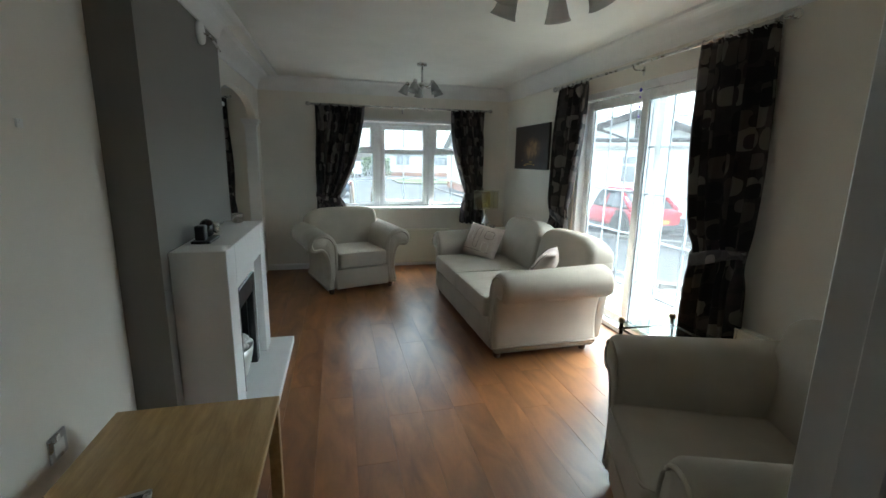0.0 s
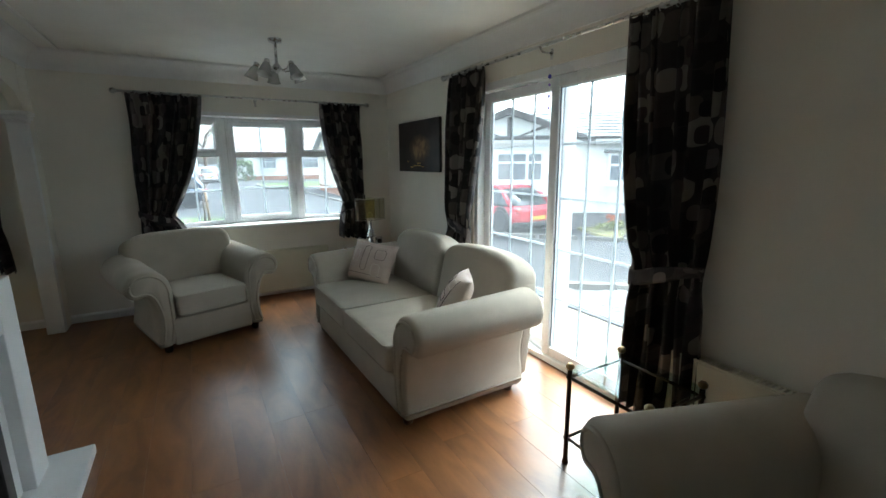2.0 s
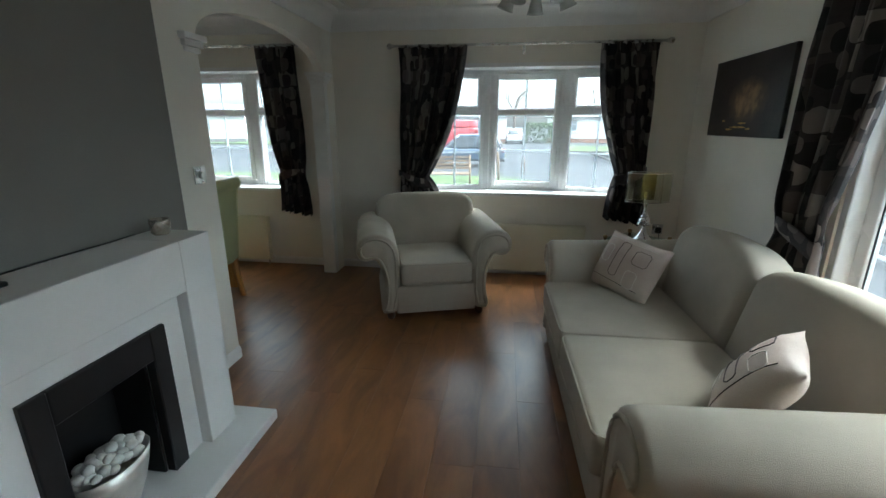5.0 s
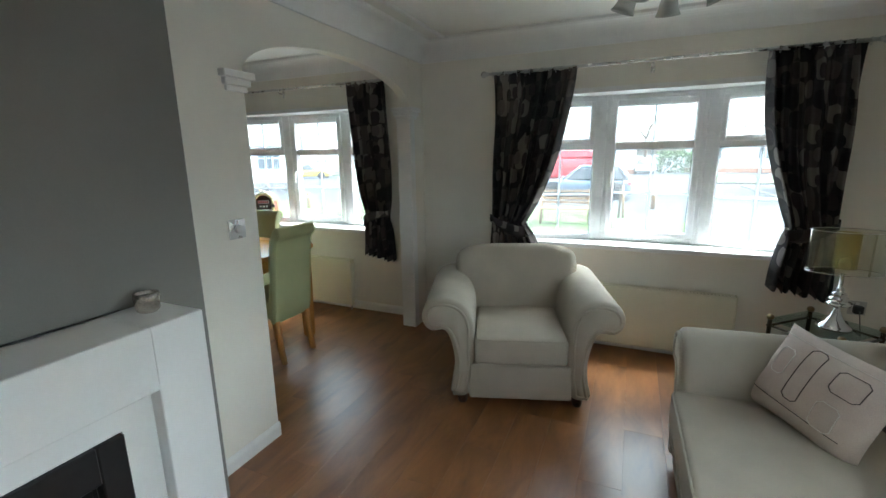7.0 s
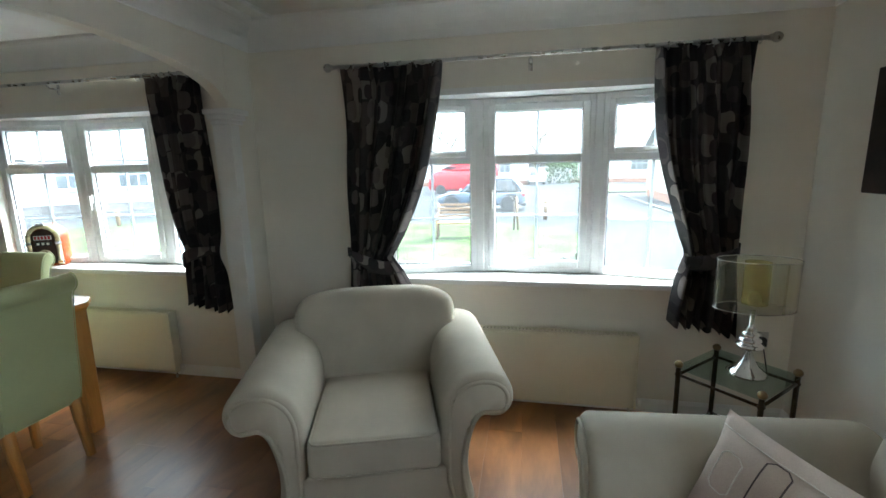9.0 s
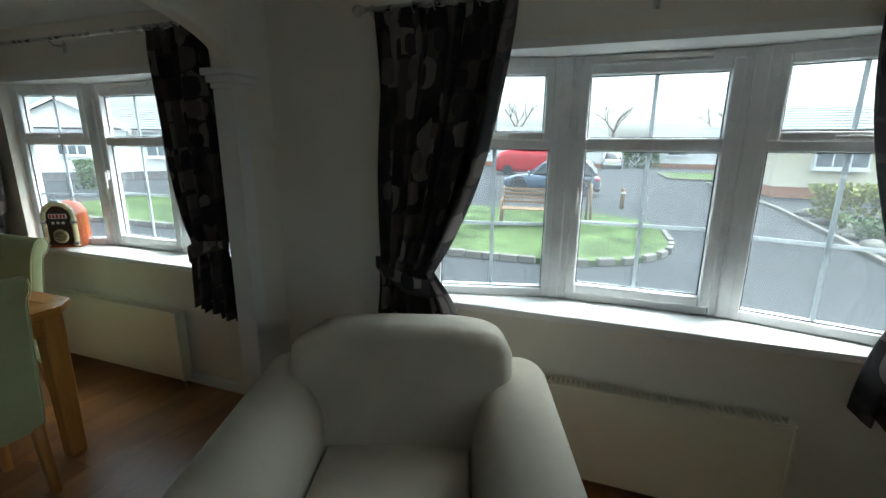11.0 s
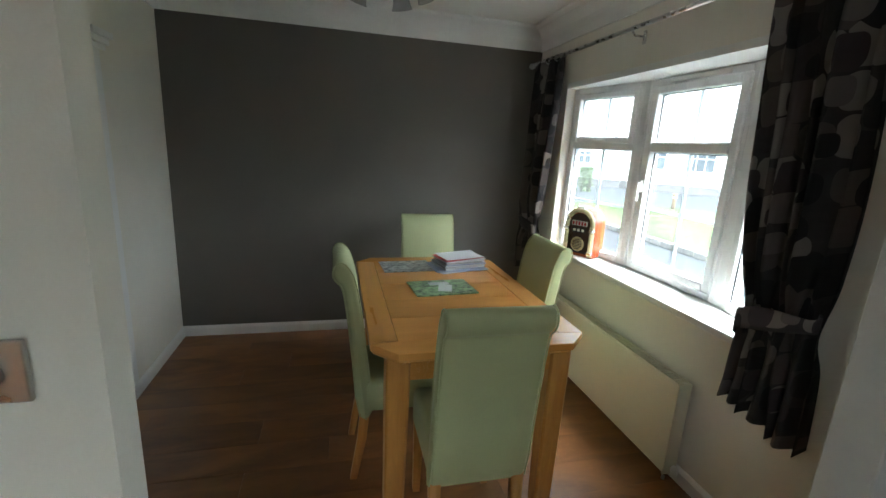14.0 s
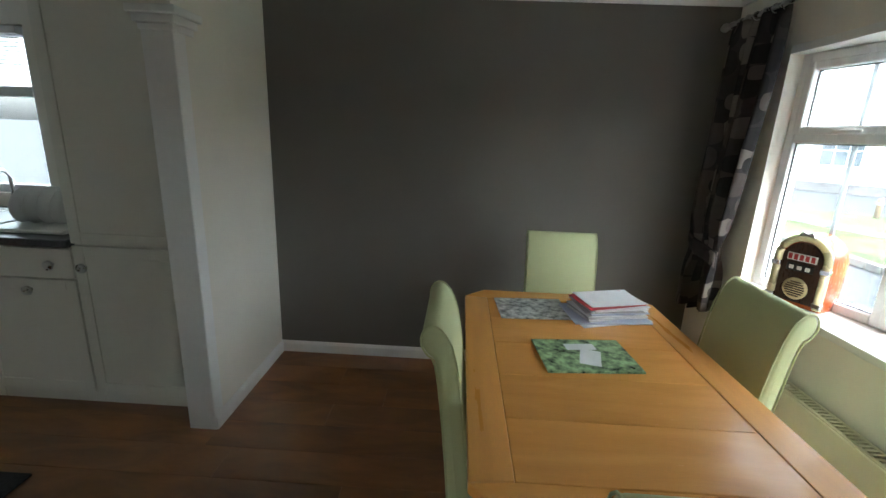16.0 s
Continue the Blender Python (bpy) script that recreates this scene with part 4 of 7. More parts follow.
def scatter_cushion(m, label, size=0.43):
    c = thing("scatter_cushion", label, "cushion", "patterned scatter cushions", m)
    n = 18
    h = 0.075

    def z_at(u, v):
        return h * (max(0, 1 - abs(u) ** 2.6) * max(0, 1 - abs(v) ** 2.6)) ** 0.55

    def xy(u, v):
        k = 1 - 0.07 * (1 - abs(v) ** 2) * abs(u) ** 3
        q = 1 - 0.07 * (1 - abs(u) ** 2) * abs(v) ** 3
        return u * k * size / 2, v * q * size / 2
    bm = bmesh.new()
    g = {}
    for s in (1, -1):
        for i in range(n + 1):
            for j in range(n + 1):
                u, v = 2 * i / n - 1, 2 * j / n - 1
                rim = i in (0, n) or j in (0, n)
                if s == -1 and rim:
                    g[s, i, j] = g[1, i, j]
                    continue
                x, y = xy(u, v)
                g[s, i, j] = bm.verts.new((x, y, s * z_at(u, v) + 0.004 * noise.noise(Vector((x * 14, y * 14, s)))))
        for i in range(n):
            for j in range(n):
                q = [g[s, i, j], g[s, i + 1, j], g[s, i + 1, j + 1], g[s, i, j + 1]]
                bm.faces.new(q if s == 1 else q[::-1]).smooth = True
    low = bm.copy()
    bmesh.ops.delete(bm, geom=[f for f in bm.faces if f.calc_center_median().y < -0.30 * size and f.normal.z > 0], context='FACES')
    bmesh.ops.delete(low, geom=[f for f in low.faces if not (f.calc_center_median().y < -0.30 * size and f.normal.z > 0)], context='FACES')
    part("cover", bm, M_CUSHION, c)
    part("lower_band", low, M_BAND, c, "darker tan satin band")

    def line(uv, mat, r=0.0019, closed=False):
        pts = []
        for (a, b), (a2, b2) in zip(uv, uv[1:] + ([uv[0]] if closed else [])):
            for k in range(10):
                t = k / 10
                u, v = a + (a2 - a) * t, b + (b2 - b) * t
                x, y = xy(u, v)
                pts.append((x, y, z_at(u, v) + 0.002))
        part("embroidery", tube(pts, r, 5, closed), mat, c)

    def box(u0, v0, u1, v1, mat):
        r = 0.07
        line([(u0 + r, v0), (u1 - r, v0), (u1, v0 + r), (u1, v1 - r), (u1 - r, v1), (u0 + r, v1), (u0, v1 - r), (u0, v0 + r)], mat, closed=True)
    box(-0.25, -0.45, 0.02, 0.75, M_STITCH)
    box(0.28, 0.15, 0.72, 0.62, M_STITCH)
    box(0.28, -0.62, 0.62, -0.08, M_STITCHL)
    box(-0.72, -0.1, -0.42, 0.5, M_STITCHL)
    line([(-0.95, -0.62), (0.95, -0.62)], M_STITCH)
    line([(-0.95, 0.78), (0.95, 0.78)], M_STITCHL)
    return c


def leaning(p, right, up):
    """A pose at p with its x axis along right and its y axis close to up."""
    x = Vector(right).normalized()
    z = x.cross(Vector(up)).normalized()
    m = Matrix((x, z.cross(x), z)).transposed().to_4x4()
    return Matrix.Translation(p) @ m


scatter_cushion(leaning((2.605, 6.10, 0.58), (0.21, -0.37, -0.03), (0.17, -0.01, 0.294)) @ Matrix.Diagonal((1.03, 0.82, 1, 1)), "blush cushion with stitched rectangles leaning on the sofa arm")
scatter_cushion(leaning((2.69, 4.915, 0.59), (0.47, -0.275, 0.838), (0.506, 0.863, 0.0)), "blush cushion with stitched rectangles propped against the sofa back", 0.345)


# ---- fireplace ----
def fireplace():
    f = thing("fireplace", "white painted fire surround with a black inset fire and hearth", "fireplace")
    X = 0.432
    part("hearth", cube((X, 4.02, 0), (0.83, 5.27, 0.05), 0.006, 2), M_WHITE, f, "white hearth slab")
    part("surround_leg", cube((X, 4.13, 0.051), (0.675, 4.30, 0.95), 0.003), M_WHITE, f)
    part("surround_leg", cube((X, 5.01, 0.051), (0.675, 5.18, 0.95), 0.003), M_WHITE, f)
    part("surround_header", cube((X, 4.30, 0.75), (0.675, 5.01, 0.95), 0.003), M_WHITE, f)

    for lo, hi in (((X, 4.302, 0.051), (0.628, 4.40, 0.748)), ((X, 4.915, 0.051), (0.628, 5.008, 0.748)), ((X, 4.40, 0.66), (0.628, 4.915, 0.748))):
        part("inner_panel", cube(lo, hi), M_WHITE, f)
    k = bmesh.new()
    cube((0.60, 4.402, 0.053), (0.642, 4.475, 0.658), 0.004, bm=k)
    cube((0.60, 4.84, 0.053), (0.642, 4.913, 0.658), 0.004, bm=k)
    cube((0.60, 4.475, 0.545), (0.642, 4.84, 0.658), 0.004, bm=k)
    part("fire_trim", k, M_BLACK, f, "matt black metal fire trim")
    for lo, hi in (((X + 0.004, 4.42, 0.053), (X + 0.014, 4.90, 0.655)), ((X + 0.014, 4.475, 0.053), (0.60, 4.485, 0.60)), ((X + 0.014, 4.83, 0.053), (0.60, 4.84, 0.60))):
        part("firebox_panel", cube(lo, hi), M_BLACK, f)
    bowl = lathe([(0.045, 0.056), (0.07, 0.062), (0.10, 0.12), (0.125, 0.19), (0.14, 0.255), (0.134, 0.255), (0.118, 0.19), (0.09, 0.12)], 28)
    bmesh.ops.transform(bowl, matrix=Matrix.Translation((0.572, 4.66, 0)) @ Matrix.Diagonal((0.60, 1, 1, 1)), verts=bowl.verts)
    bw = part("fire_bowl", bowl, M_BOWL, f, "pale brushed steel fire bowl")
    rng = random.Random(9)
    for i in range(34):
        a, r = i * 2.4, 0.112 * math.sqrt((i + 0.5) / 34)
        b = ball(rng.uniform(0.016, 0.025), (0, 0, 0), (1, rng.uniform(0.9, 1.35), rng.uniform(0.7, 0.9)), 8)
        for v in b.verts:
            v.co *= 1 + 0.12 * noise.noise(v.co * 40 + Vector((i, 0, 0)))
        place(b, Matrix.Translation((0.572 + 0.56 * r * math.cos(a), 4.66 + r * math.sin(a), 0.262 + 0.045 * (1 - r / 0.115) + rng.uniform(-0.006, 0.01))) @ Matrix.Rotation(rng.uniform(0, 3), 4, 'Z'))
        part("pebble", b, M_WHITEPEBBLE, bw)
    return f


M_BOWL = shader("pale_brushed_steel", (0.72, 0.70, 0.66), rough=0.38, metal=0.85, vary=0.06, scale=20)
fireplace()

orn = thing("ornament", "glossy black rounded ornament on a black base, on the mantel", "ornament", "", pose(0.515, 4.42, 0.951))
part("base", cube((-0.045, -0.10, 0), (0.045, 0.10, 0.014), 0.004, 2), M_PLASTIC_B, orn)
o = ball(0.048, (0, 0.035, 0.062), (0.8, 1, 1))
part("body", o, shader("black_gloss", (0.01, 0.01, 0.012), rough=0.12, vary=0.1), orn)
part("lens", place(lathe([(0.026, 0), (0.03, 0.012), (0.024, 0.024), (0.014, 0.026)], 16), Matrix.Translation((0.03, 0.045, 0.062)) @ Matrix.Rotation(math.pi / 2, 4, 'Y')), M_CHROME, orn)
part("block", cube((-0.03, -0.085, 0.014), (0.02, -0.025, 0.09), 0.01, 2), M_PLASTIC_B, orn)
cab = thing("cable", "thin dark cable along the back of the mantel", "cable", "", pose(0, 0, 0))
part("wire", tube([(0.45, 4.5, 0.955), (0.447, 4.7, 0.957), (0.45, 4.95, 0.955), (0.446, 5.06, 0.956)], 0.003, 6), M_PLASTIC_B, cab)
pot = thing("tealight_holder", "small mottled silver glass tealight holder on the mantel", "tealight holder", "", pose(0.53, 5.10, 0.951))
part("cup", lathe([(0.026, 0), (0.034, 0.008), (0.038, 0.05), (0.036, 0.062), (0.032, 0.062), (0.033, 0.045), (0.028, 0.012)], 20), shader("mercury_glass", (0.55, 0.5, 0.45), rough=0.2, metal=0.8, vary=0.4, scale=40), pot)
part("wax", place(lathe([(0.03, 0), (0.03, 0.03)], 16), Matrix.Translation((0, 0, 0.012))), shader("ivory_wax", (0.8, 0.75, 0.62), rough=0.5), pot)

wl_ = thing("wall_lamp", "white disc wall lamp with a thin arm on the chimney breast", "wall lamp", "", pose(0.431, 4.95, 2.085))
part("disc", place(lathe([(0.062, 0), (0.065, 0.01), (0.06, 0.022), (0.02, 0.026)], 24), Matrix.Rotation(math.pi / 2, 4, 'Y')), M_TRIM, wl_)
part("arm", tube([(0.024, 0.0, 0.0), (0.05, 0.03, -0.005), (0.055, 0.24, -0.045)], 0.006, 8), M_CHROME, wl_)


# ---- sockets and switches ----
def wall_plate(m, label, double=False, chrome=True, knob=False):
    w = 0.146 if double else 0.088
    s = thing("wall_socket" if not knob else "light_switch", label, "socket" if not knob else "switch", "", m)
    part("plate", cube((-w / 2, -0.009, -0.044), (w / 2, 0, 0.044), 0.003, 2), M_CHROME if chrome else M_PLASTIC_W, s)
    if knob:
        part("dial", place(lathe([(0.019, 0), (0.019, 0.012), (0.015, 0.017)], 20), Matrix.Translation((0, -0.009, 0)) @ Matrix.Rotation(math.pi / 2, 4, 'X')), M_CHROME, s)
    else:
        for k in ((-0.036, 0.036) if double else (0,)):
            part("insert", cube((k - 0.026, -0.011, -0.028), (k + 0.026, -0.009, 0.018), 0.001), M_PLASTIC_W, s)
            part("rocker", cube((k - 0.008, -0.0125, 0.02), (k + 0.008, -0.009, 0.036), 0.001), M_PLASTIC_W, s)
    return s


wall_plate(pose(LX0 + 0.001, 5.66, 1.12, 0, 0, 90), "brushed steel dimmer switch on the arch wall", knob=True)
wall_plate(pose(NX0 + 0.001, 3.50, 0.44, 0, 0, 90), "brushed steel wall socket above the side table")
wall_plate(pose(NX0 + 0.001, 3.58, 1.47, 0, 0, 90) @ Matrix.Diagonal((0.3, 0.8, 0.3, 1)), "small white wall switch plate", chrome=False)
sk = wall_plate(pose(3.25, NY - 0.001, 0.48), "brushed steel wall socket with a black plug")
part("plug", cube((-0.024, -0.045, -0.03), (0.024, -0.009, 0.02), 0.008, 2), M_PLASTIC_B, sk, "black plug")

# ---- picture ----
pic = thing("wall_picture", "dark canvas print of a floodlit city at night", "picture", "", pose(LX1 - 0.003, 6.77, 1.55, 0, 0, -90))


def print_shader(name):
    """A dark night print: warm lit masonry in the middle, fading into black."""
    m = shader(name, (0.010, 0.008, 0.010), rough=0.35, vary=0.5, scale=5, second=(0.03, 0.02, 0.018))
    n, l = m.node_tree.nodes, m.node_tree.links
    b = n["Principled BSDF"]
    co, mp, dist = n.new("ShaderNodeTexCoord"), n.new("ShaderNodeMapping"), n.new("ShaderNodeVectorMath")
    mp.inputs["Location"].default_value = (-0.15, 0, 0.15)
    mp.inputs["Scale"].default_value = (3.6, 0, 6.0)
    dist.operation = 'LENGTH'
    l.new(co.outputs["Object"], mp.inputs["Vector"])
    l.new(mp.outputs[0], dist.inputs[0])
    fade = n.new("ShaderNodeMapRange")
    fade.interpolation_type = 'SMOOTHSTEP'
    fade.inputs["From Min"].default_value, fade.inputs["From Max"].default_value = 0.35, 1.15
    fade.inputs["To Min"].default_value, fade.inputs["To Max"].default_value = 1.0, 0.0
    l.new(dist.outputs["Value"], fade.inputs["Value"])
    mp2, tex = n.new("ShaderNodeMapping"), n.new("ShaderNodeTexNoise")
    mp2.inputs["Scale"].default_value = (13, 1, 11)
    tex.inputs["Scale"].default_value, tex.inputs["Detail"].default_value = 1.0, 5
    l.new(co.outputs["Object"], mp2.inputs["Vector"])
    l.new(mp2.outputs[0], tex.inputs["Vector"])
    mul, ramp = n.new("ShaderNodeMath"), n.new("ShaderNodeValToRGB")
    mul.operation = 'MULTIPLY'
    l.new(fade.outputs[0], mul.inputs[0])
    l.new(tex.outputs[0], mul.inputs[1])
    e = ramp.color_ramp.elements
    e[0].position, e[0].color = 0.12, (0, 0, 0, 1)
    e[1].position, e[1].color = 0.62, (0.36, 0.23, 0.10, 1)
    e.new(0.36).color = (0.10, 0.055, 0.025, 1)
    l.new(mul.outputs[0], ramp.inputs[0])
    add = n.new("ShaderNodeMix")
    add.data_type, add.blend_type = 'RGBA', 'ADD'
    add.inputs["Factor"].default_value = 1.0
    base = [k for k in l if k.to_socket == b.inputs["Base Color"]][0].from_socket
    l.new(base, add.inputs["A"])
    l.new(ramp.outputs[0], add.inputs["B"])
    l.new(add.outputs["Result"], b.inputs["Base Color"])
    return m


part("canvas", cube((-0.45, -0.028, -0.25), (0.45, 0, 0.25), 0.004), print_shader("night_print"), pic)
M_PICL = shader("print_warm_light", (0.55, 0.36, 0.10), rough=0.4, vary=0.5, scale=25)
for x, z, w in ((-0.02, -0.19, 0.10), (-0.13, -0.205, 0.045), (0.11, -0.2, 0.03), (-0.22, -0.15, 0.02), (0.03, -0.165, 0.05)):
    part("print_light", extrude([(x + w * math.cos(a), z + 0.006 * math.sin(a)) for a in [2 * math.pi * k / 14 for k in range(14)]], 0.001, 'XZ', -0.0292), M_PICL, pic)


# ---- ceiling lights ----
M_SHADE = glass_shader("part_frosted_glass", (0.86, 0.86, 0.85), 1.0, (0.80, 0.80, 0.78), 0.42)


def ceiling_light(m, label, turn=0):
    c = thing("ceiling_light", label, "ceiling light", "five-arm ceiling lights", m)
    part("rose", lathe([(0.02, -0.03), (0.05, -0.026), (0.056, -0.004), (0.056, 0.0)], 24), M_CHROME, c)
    part("stem", tube([(0, 0, -0.02), (0, 0, -0.22)], 0.011, 12), M_CHROME, c)
    part("hub", lathe([(0.008, -0.285), (0.02, -0.27), (0.03, -0.245), (0.03, -0.225), (0.016, -0.205)], 20), M_CHROME, c)
    for i in range(5):
        r = Matrix.Rotation(2 * math.pi * i / 5 + turn, 4, 'Z')
        arm = part("arm", place(tube([(0.025, 0, -0.24), (0.07, 0, -0.262), (0.11, 0, -0.25), (0.14, 0, -0.215), (0.155, 0, -0.205)], 0.006, 8), r.copy()), M_CHROME, c)
        lamp_m = r @ Matrix.Translation((0.152, 0, -0.21)) @ Matrix.Rotation(radians(-24), 4, 'Y')
        part("cap", place(lathe([(0.014, 0.012), (0.022, 0.004), (0.022, -0.026)], 16), lamp_m), M_CHROME, arm)
        sh = part("shade", place(lathe([(0.02, -0.024), (0.032, -0.045), (0.04, -0.08), (0.047, -0.115), (0.056, -0.135), (0.053, -0.135), (0.044, -0.114), (0.037, -0.08), (0.029, -0.046), (0.017, -0.027)], 20, cap=False), lamp_m), M_SHADE, arm, "frosted glass tulip shade")
        sh.visible_shadow = True
        part("bulb", place(ball(0.02, (0, 0, -0.06), (1, 1, 1.5), 10), lamp_m), M_PLASTIC_W, arm)
    return c


ceiling_light(pose(2.02, 6.38, CEIL - 0.001) @ Matrix.Diagonal((0.92, 0.92, 0.84, 1)), "five-arm chrome ceiling light with glass tulip shades, unlit", 0.3)
ceiling_light(pose(1.99, 3.64, CEIL - 0.001), "five-arm chrome ceiling light with glass tulip shades, unlit", 0.9)
ceiling_light(pose(-1.00, 6.29, CEIL - 0.02) @ Matrix.Diagonal((0.82, 0.82, 0.84, 1)), "five-arm chrome ceiling light with glass tulip shades, unlit", 0.1)

# ---- tables ----
M_TABLEGLASS = glass_shader("greenish_table_glass", (0.80, 0.88, 0.85), 1.0)
M_BRONZE = shader("dark_bronze_tube", (0.06, 0.045, 0.03), rough=0.35, metal=0.9, vary=0.2, scale=30)


def glass_table(w, d, h, m, label):
    t = thing("glass_side_table", label, "side table", "glass side tables", m)
    g = part("glass_top", cube((-w / 2, -d / 2, h - 0.018), (w / 2, d / 2, h - 0.010), 0.002), M_TABLEGLASS, t, "clear glass top")
    part("glass_shelf", cube((-w / 2 + 0.03, -d / 2 + 0.03, 0.14), (w / 2 - 0.03, d / 2 - 0.03, 0.147), 0.002), M_TABLEGLASS, t, "clear glass lower shelf")
    for x in (-1, 1):
        for y in (-1, 1):
            px, py = x * (w / 2 - 0.012), y * (d / 2 - 0.012)
            leg = part("leg", place(lathe([(0.012, 0), (0.016, 0.01), (0.011, 0.025), (0.011, 0.125), (0.016, 0.135), (0.011, 0.145), (0.011, h - 0.06), (0.016, h - 0.05), (0.011, h - 0.04), (0.011, h - 0.012)], 12), Matrix.Translation((px, py, 0))), M_BRONZE, t)
            part("finial", place(lathe([(0.012, h - 0.012), (0.019, h - 0.004), (0.019, h + 0.008), (0.01, h + 0.018)], 12), Matrix.Translation((px, py, 0))), M_BRASS, leg, "brass cap")
    for z in (h - 0.05, 0.135):
        for y in (-1, 1):
            part("rail", tube([(-w / 2 + 0.012, y * (d / 2 - 0.012), z), (w / 2 - 0.012, y * (d / 2 - 0.012), z)], 0.007, 8), M_BRONZE, t)
        for x in (-1, 1):
            part("rail", tube([(x * (w / 2 - 0.012), -d / 2 + 0.012, z), (x * (w / 2 - 0.012), d / 2 - 0.012, z)], 0.007, 8), M_BRONZE, t)
    return t


glass_table(0.37, 0.37, 0.50, pose(2.955, 7.15, 0, 0, 0, 43), "small glass side table with brass caps, holding the lamp")
glass_table(0.37, 0.42, 0.49, pose(2.945, 3.85, 0, 0, 0, 0), "small glass side table on dark metal legs by the patio door")

lamp = thing("table_lamp", "chrome table lamp with a translucent oval organza shade", "table lamp", "", pose(2.985, 7.13, 0.491))
M_MIRROR = shader("polished_chrome", (0.75, 0.75, 0.76), rough=0.06, metal=1.0, vary=0.02)
part("base", lathe([(0.078, 0), (0.08, 0.006), (0.07, 0.014), (0.045, 0.035), (0.026, 0.07), (0.015, 0.105), (0.012, 0.12)], 28), M_MIRROR, lamp)
part("stem", lathe([(0.012, 0.12), (0.05, 0.128), (0.056, 0.136), (0.045, 0.144), (0.028, 0.152), (0.046, 0.16), (0.042, 0.168), (0.024, 0.178), (0.036, 0.186), (0.032, 0.194), (0.016, 0.204), (0.024, 0.214), (0.010, 0.226), (0.009, 0.30)], 24), M_MIRROR, lamp)
M_ORGANZA = glass_shader("olive_organza", (0.90, 0.89, 0.80), 1.6, (0.70, 0.69, 0.58), 0.14)
sh = bmesh.new()
ringsA = []
n = 40
for z in (0.31, 0.53):
    ringsA.append([sh.verts.new((0.162 * math.cos(2 * math.pi * i / n), 0.10 * math.sin(2 * math.pi * i / n), z)) for i in range(n)])
for i in range(n):
    sh.faces.new((ringsA[0][i], ringsA[0][(i + 1) % n], ringsA[1][(i + 1) % n], ringsA[1][i])).smooth = True
bmesh.ops.solidify(sh, geom=sh.faces[:], thickness=0.0015)
shade = part("shade", sh, M_ORGANZA, lamp, "translucent oval organza shade")
for z in (0.31, 0.53):
    part("rim", tube([(0.163 * math.cos(2 * math.pi * i / n), 0.101 * math.sin(2 * math.pi * i / n), z) for i in range(n)], 0.0025, 6, True), M_MIRROR, shade, "thin silver rim")
part("inner_shade", lathe([(0.05, 0.33), (0.05, 0.52)], 20, cap=False), glass_shader("gold_inner_shade", (0.85, 0.78, 0.42), 0.6, (0.7, 0.6, 0.25), 0.28), shade, "gold inner sleeve")
part("seam", cube((0.066, -0.0935, 0.312), (0.074, -0.0905, 0.528)), M_ORGANZA, shade, "stitched side seam")
part("bulb", ball(0.026, (0, 0, 0.35), (1, 1, 1.4), 12), M_PLASTIC_W, lamp)
fl = thing("cable", "black lamp flex trailing from the socket", "cable")
part("wire", tube([(3.25, 7.55, 0.47), (3.22, 7.42, 0.36), (3.15, 7.38, 0.42), (3.08, 7.25, 0.495), (3.04, 7.17, 0.498)], 0.003, 6), M_PLASTIC_B, fl)

st = thing("side_table", "pale oak side table with square legs against the wall", "side table", "", pose(0.66, 3.28, 0))
part("tabletop", cube((-0.29, -0.38, 0.425), (0.28, 0.38, 0.45), 0.004, 2), M_LIGHTOAK, st)
part("apron", cube((-0.26, -0.35, 0.35), (0.25, 0.35, 0.424), 0.002), M_LIGHTOAK, st)
for x in (-0.265, 0.255):
    for y in (-0.355, 0.355):
        part("leg", cube((x - 0.022, y - 0.022, 0), (x + 0.022, y + 0.022, 0.424), 0.003), M_LIGHTOAK, st)
ph = thing("photo_frame", "small silver photo frame lying on the side table", "photo frame", "", pose(0.60, 3.055, 0.452, 0, 0, 14))
part("frame", cube((-0.09, -0.12, 0), (0.09, 0.12, 0.012), 0.004, 2), M_CHROME, ph)
part("picture", cube((-0.07, -0.10, 0.012), (0.07, 0.10, 0.0135)), M_PLASTIC_B, ph)


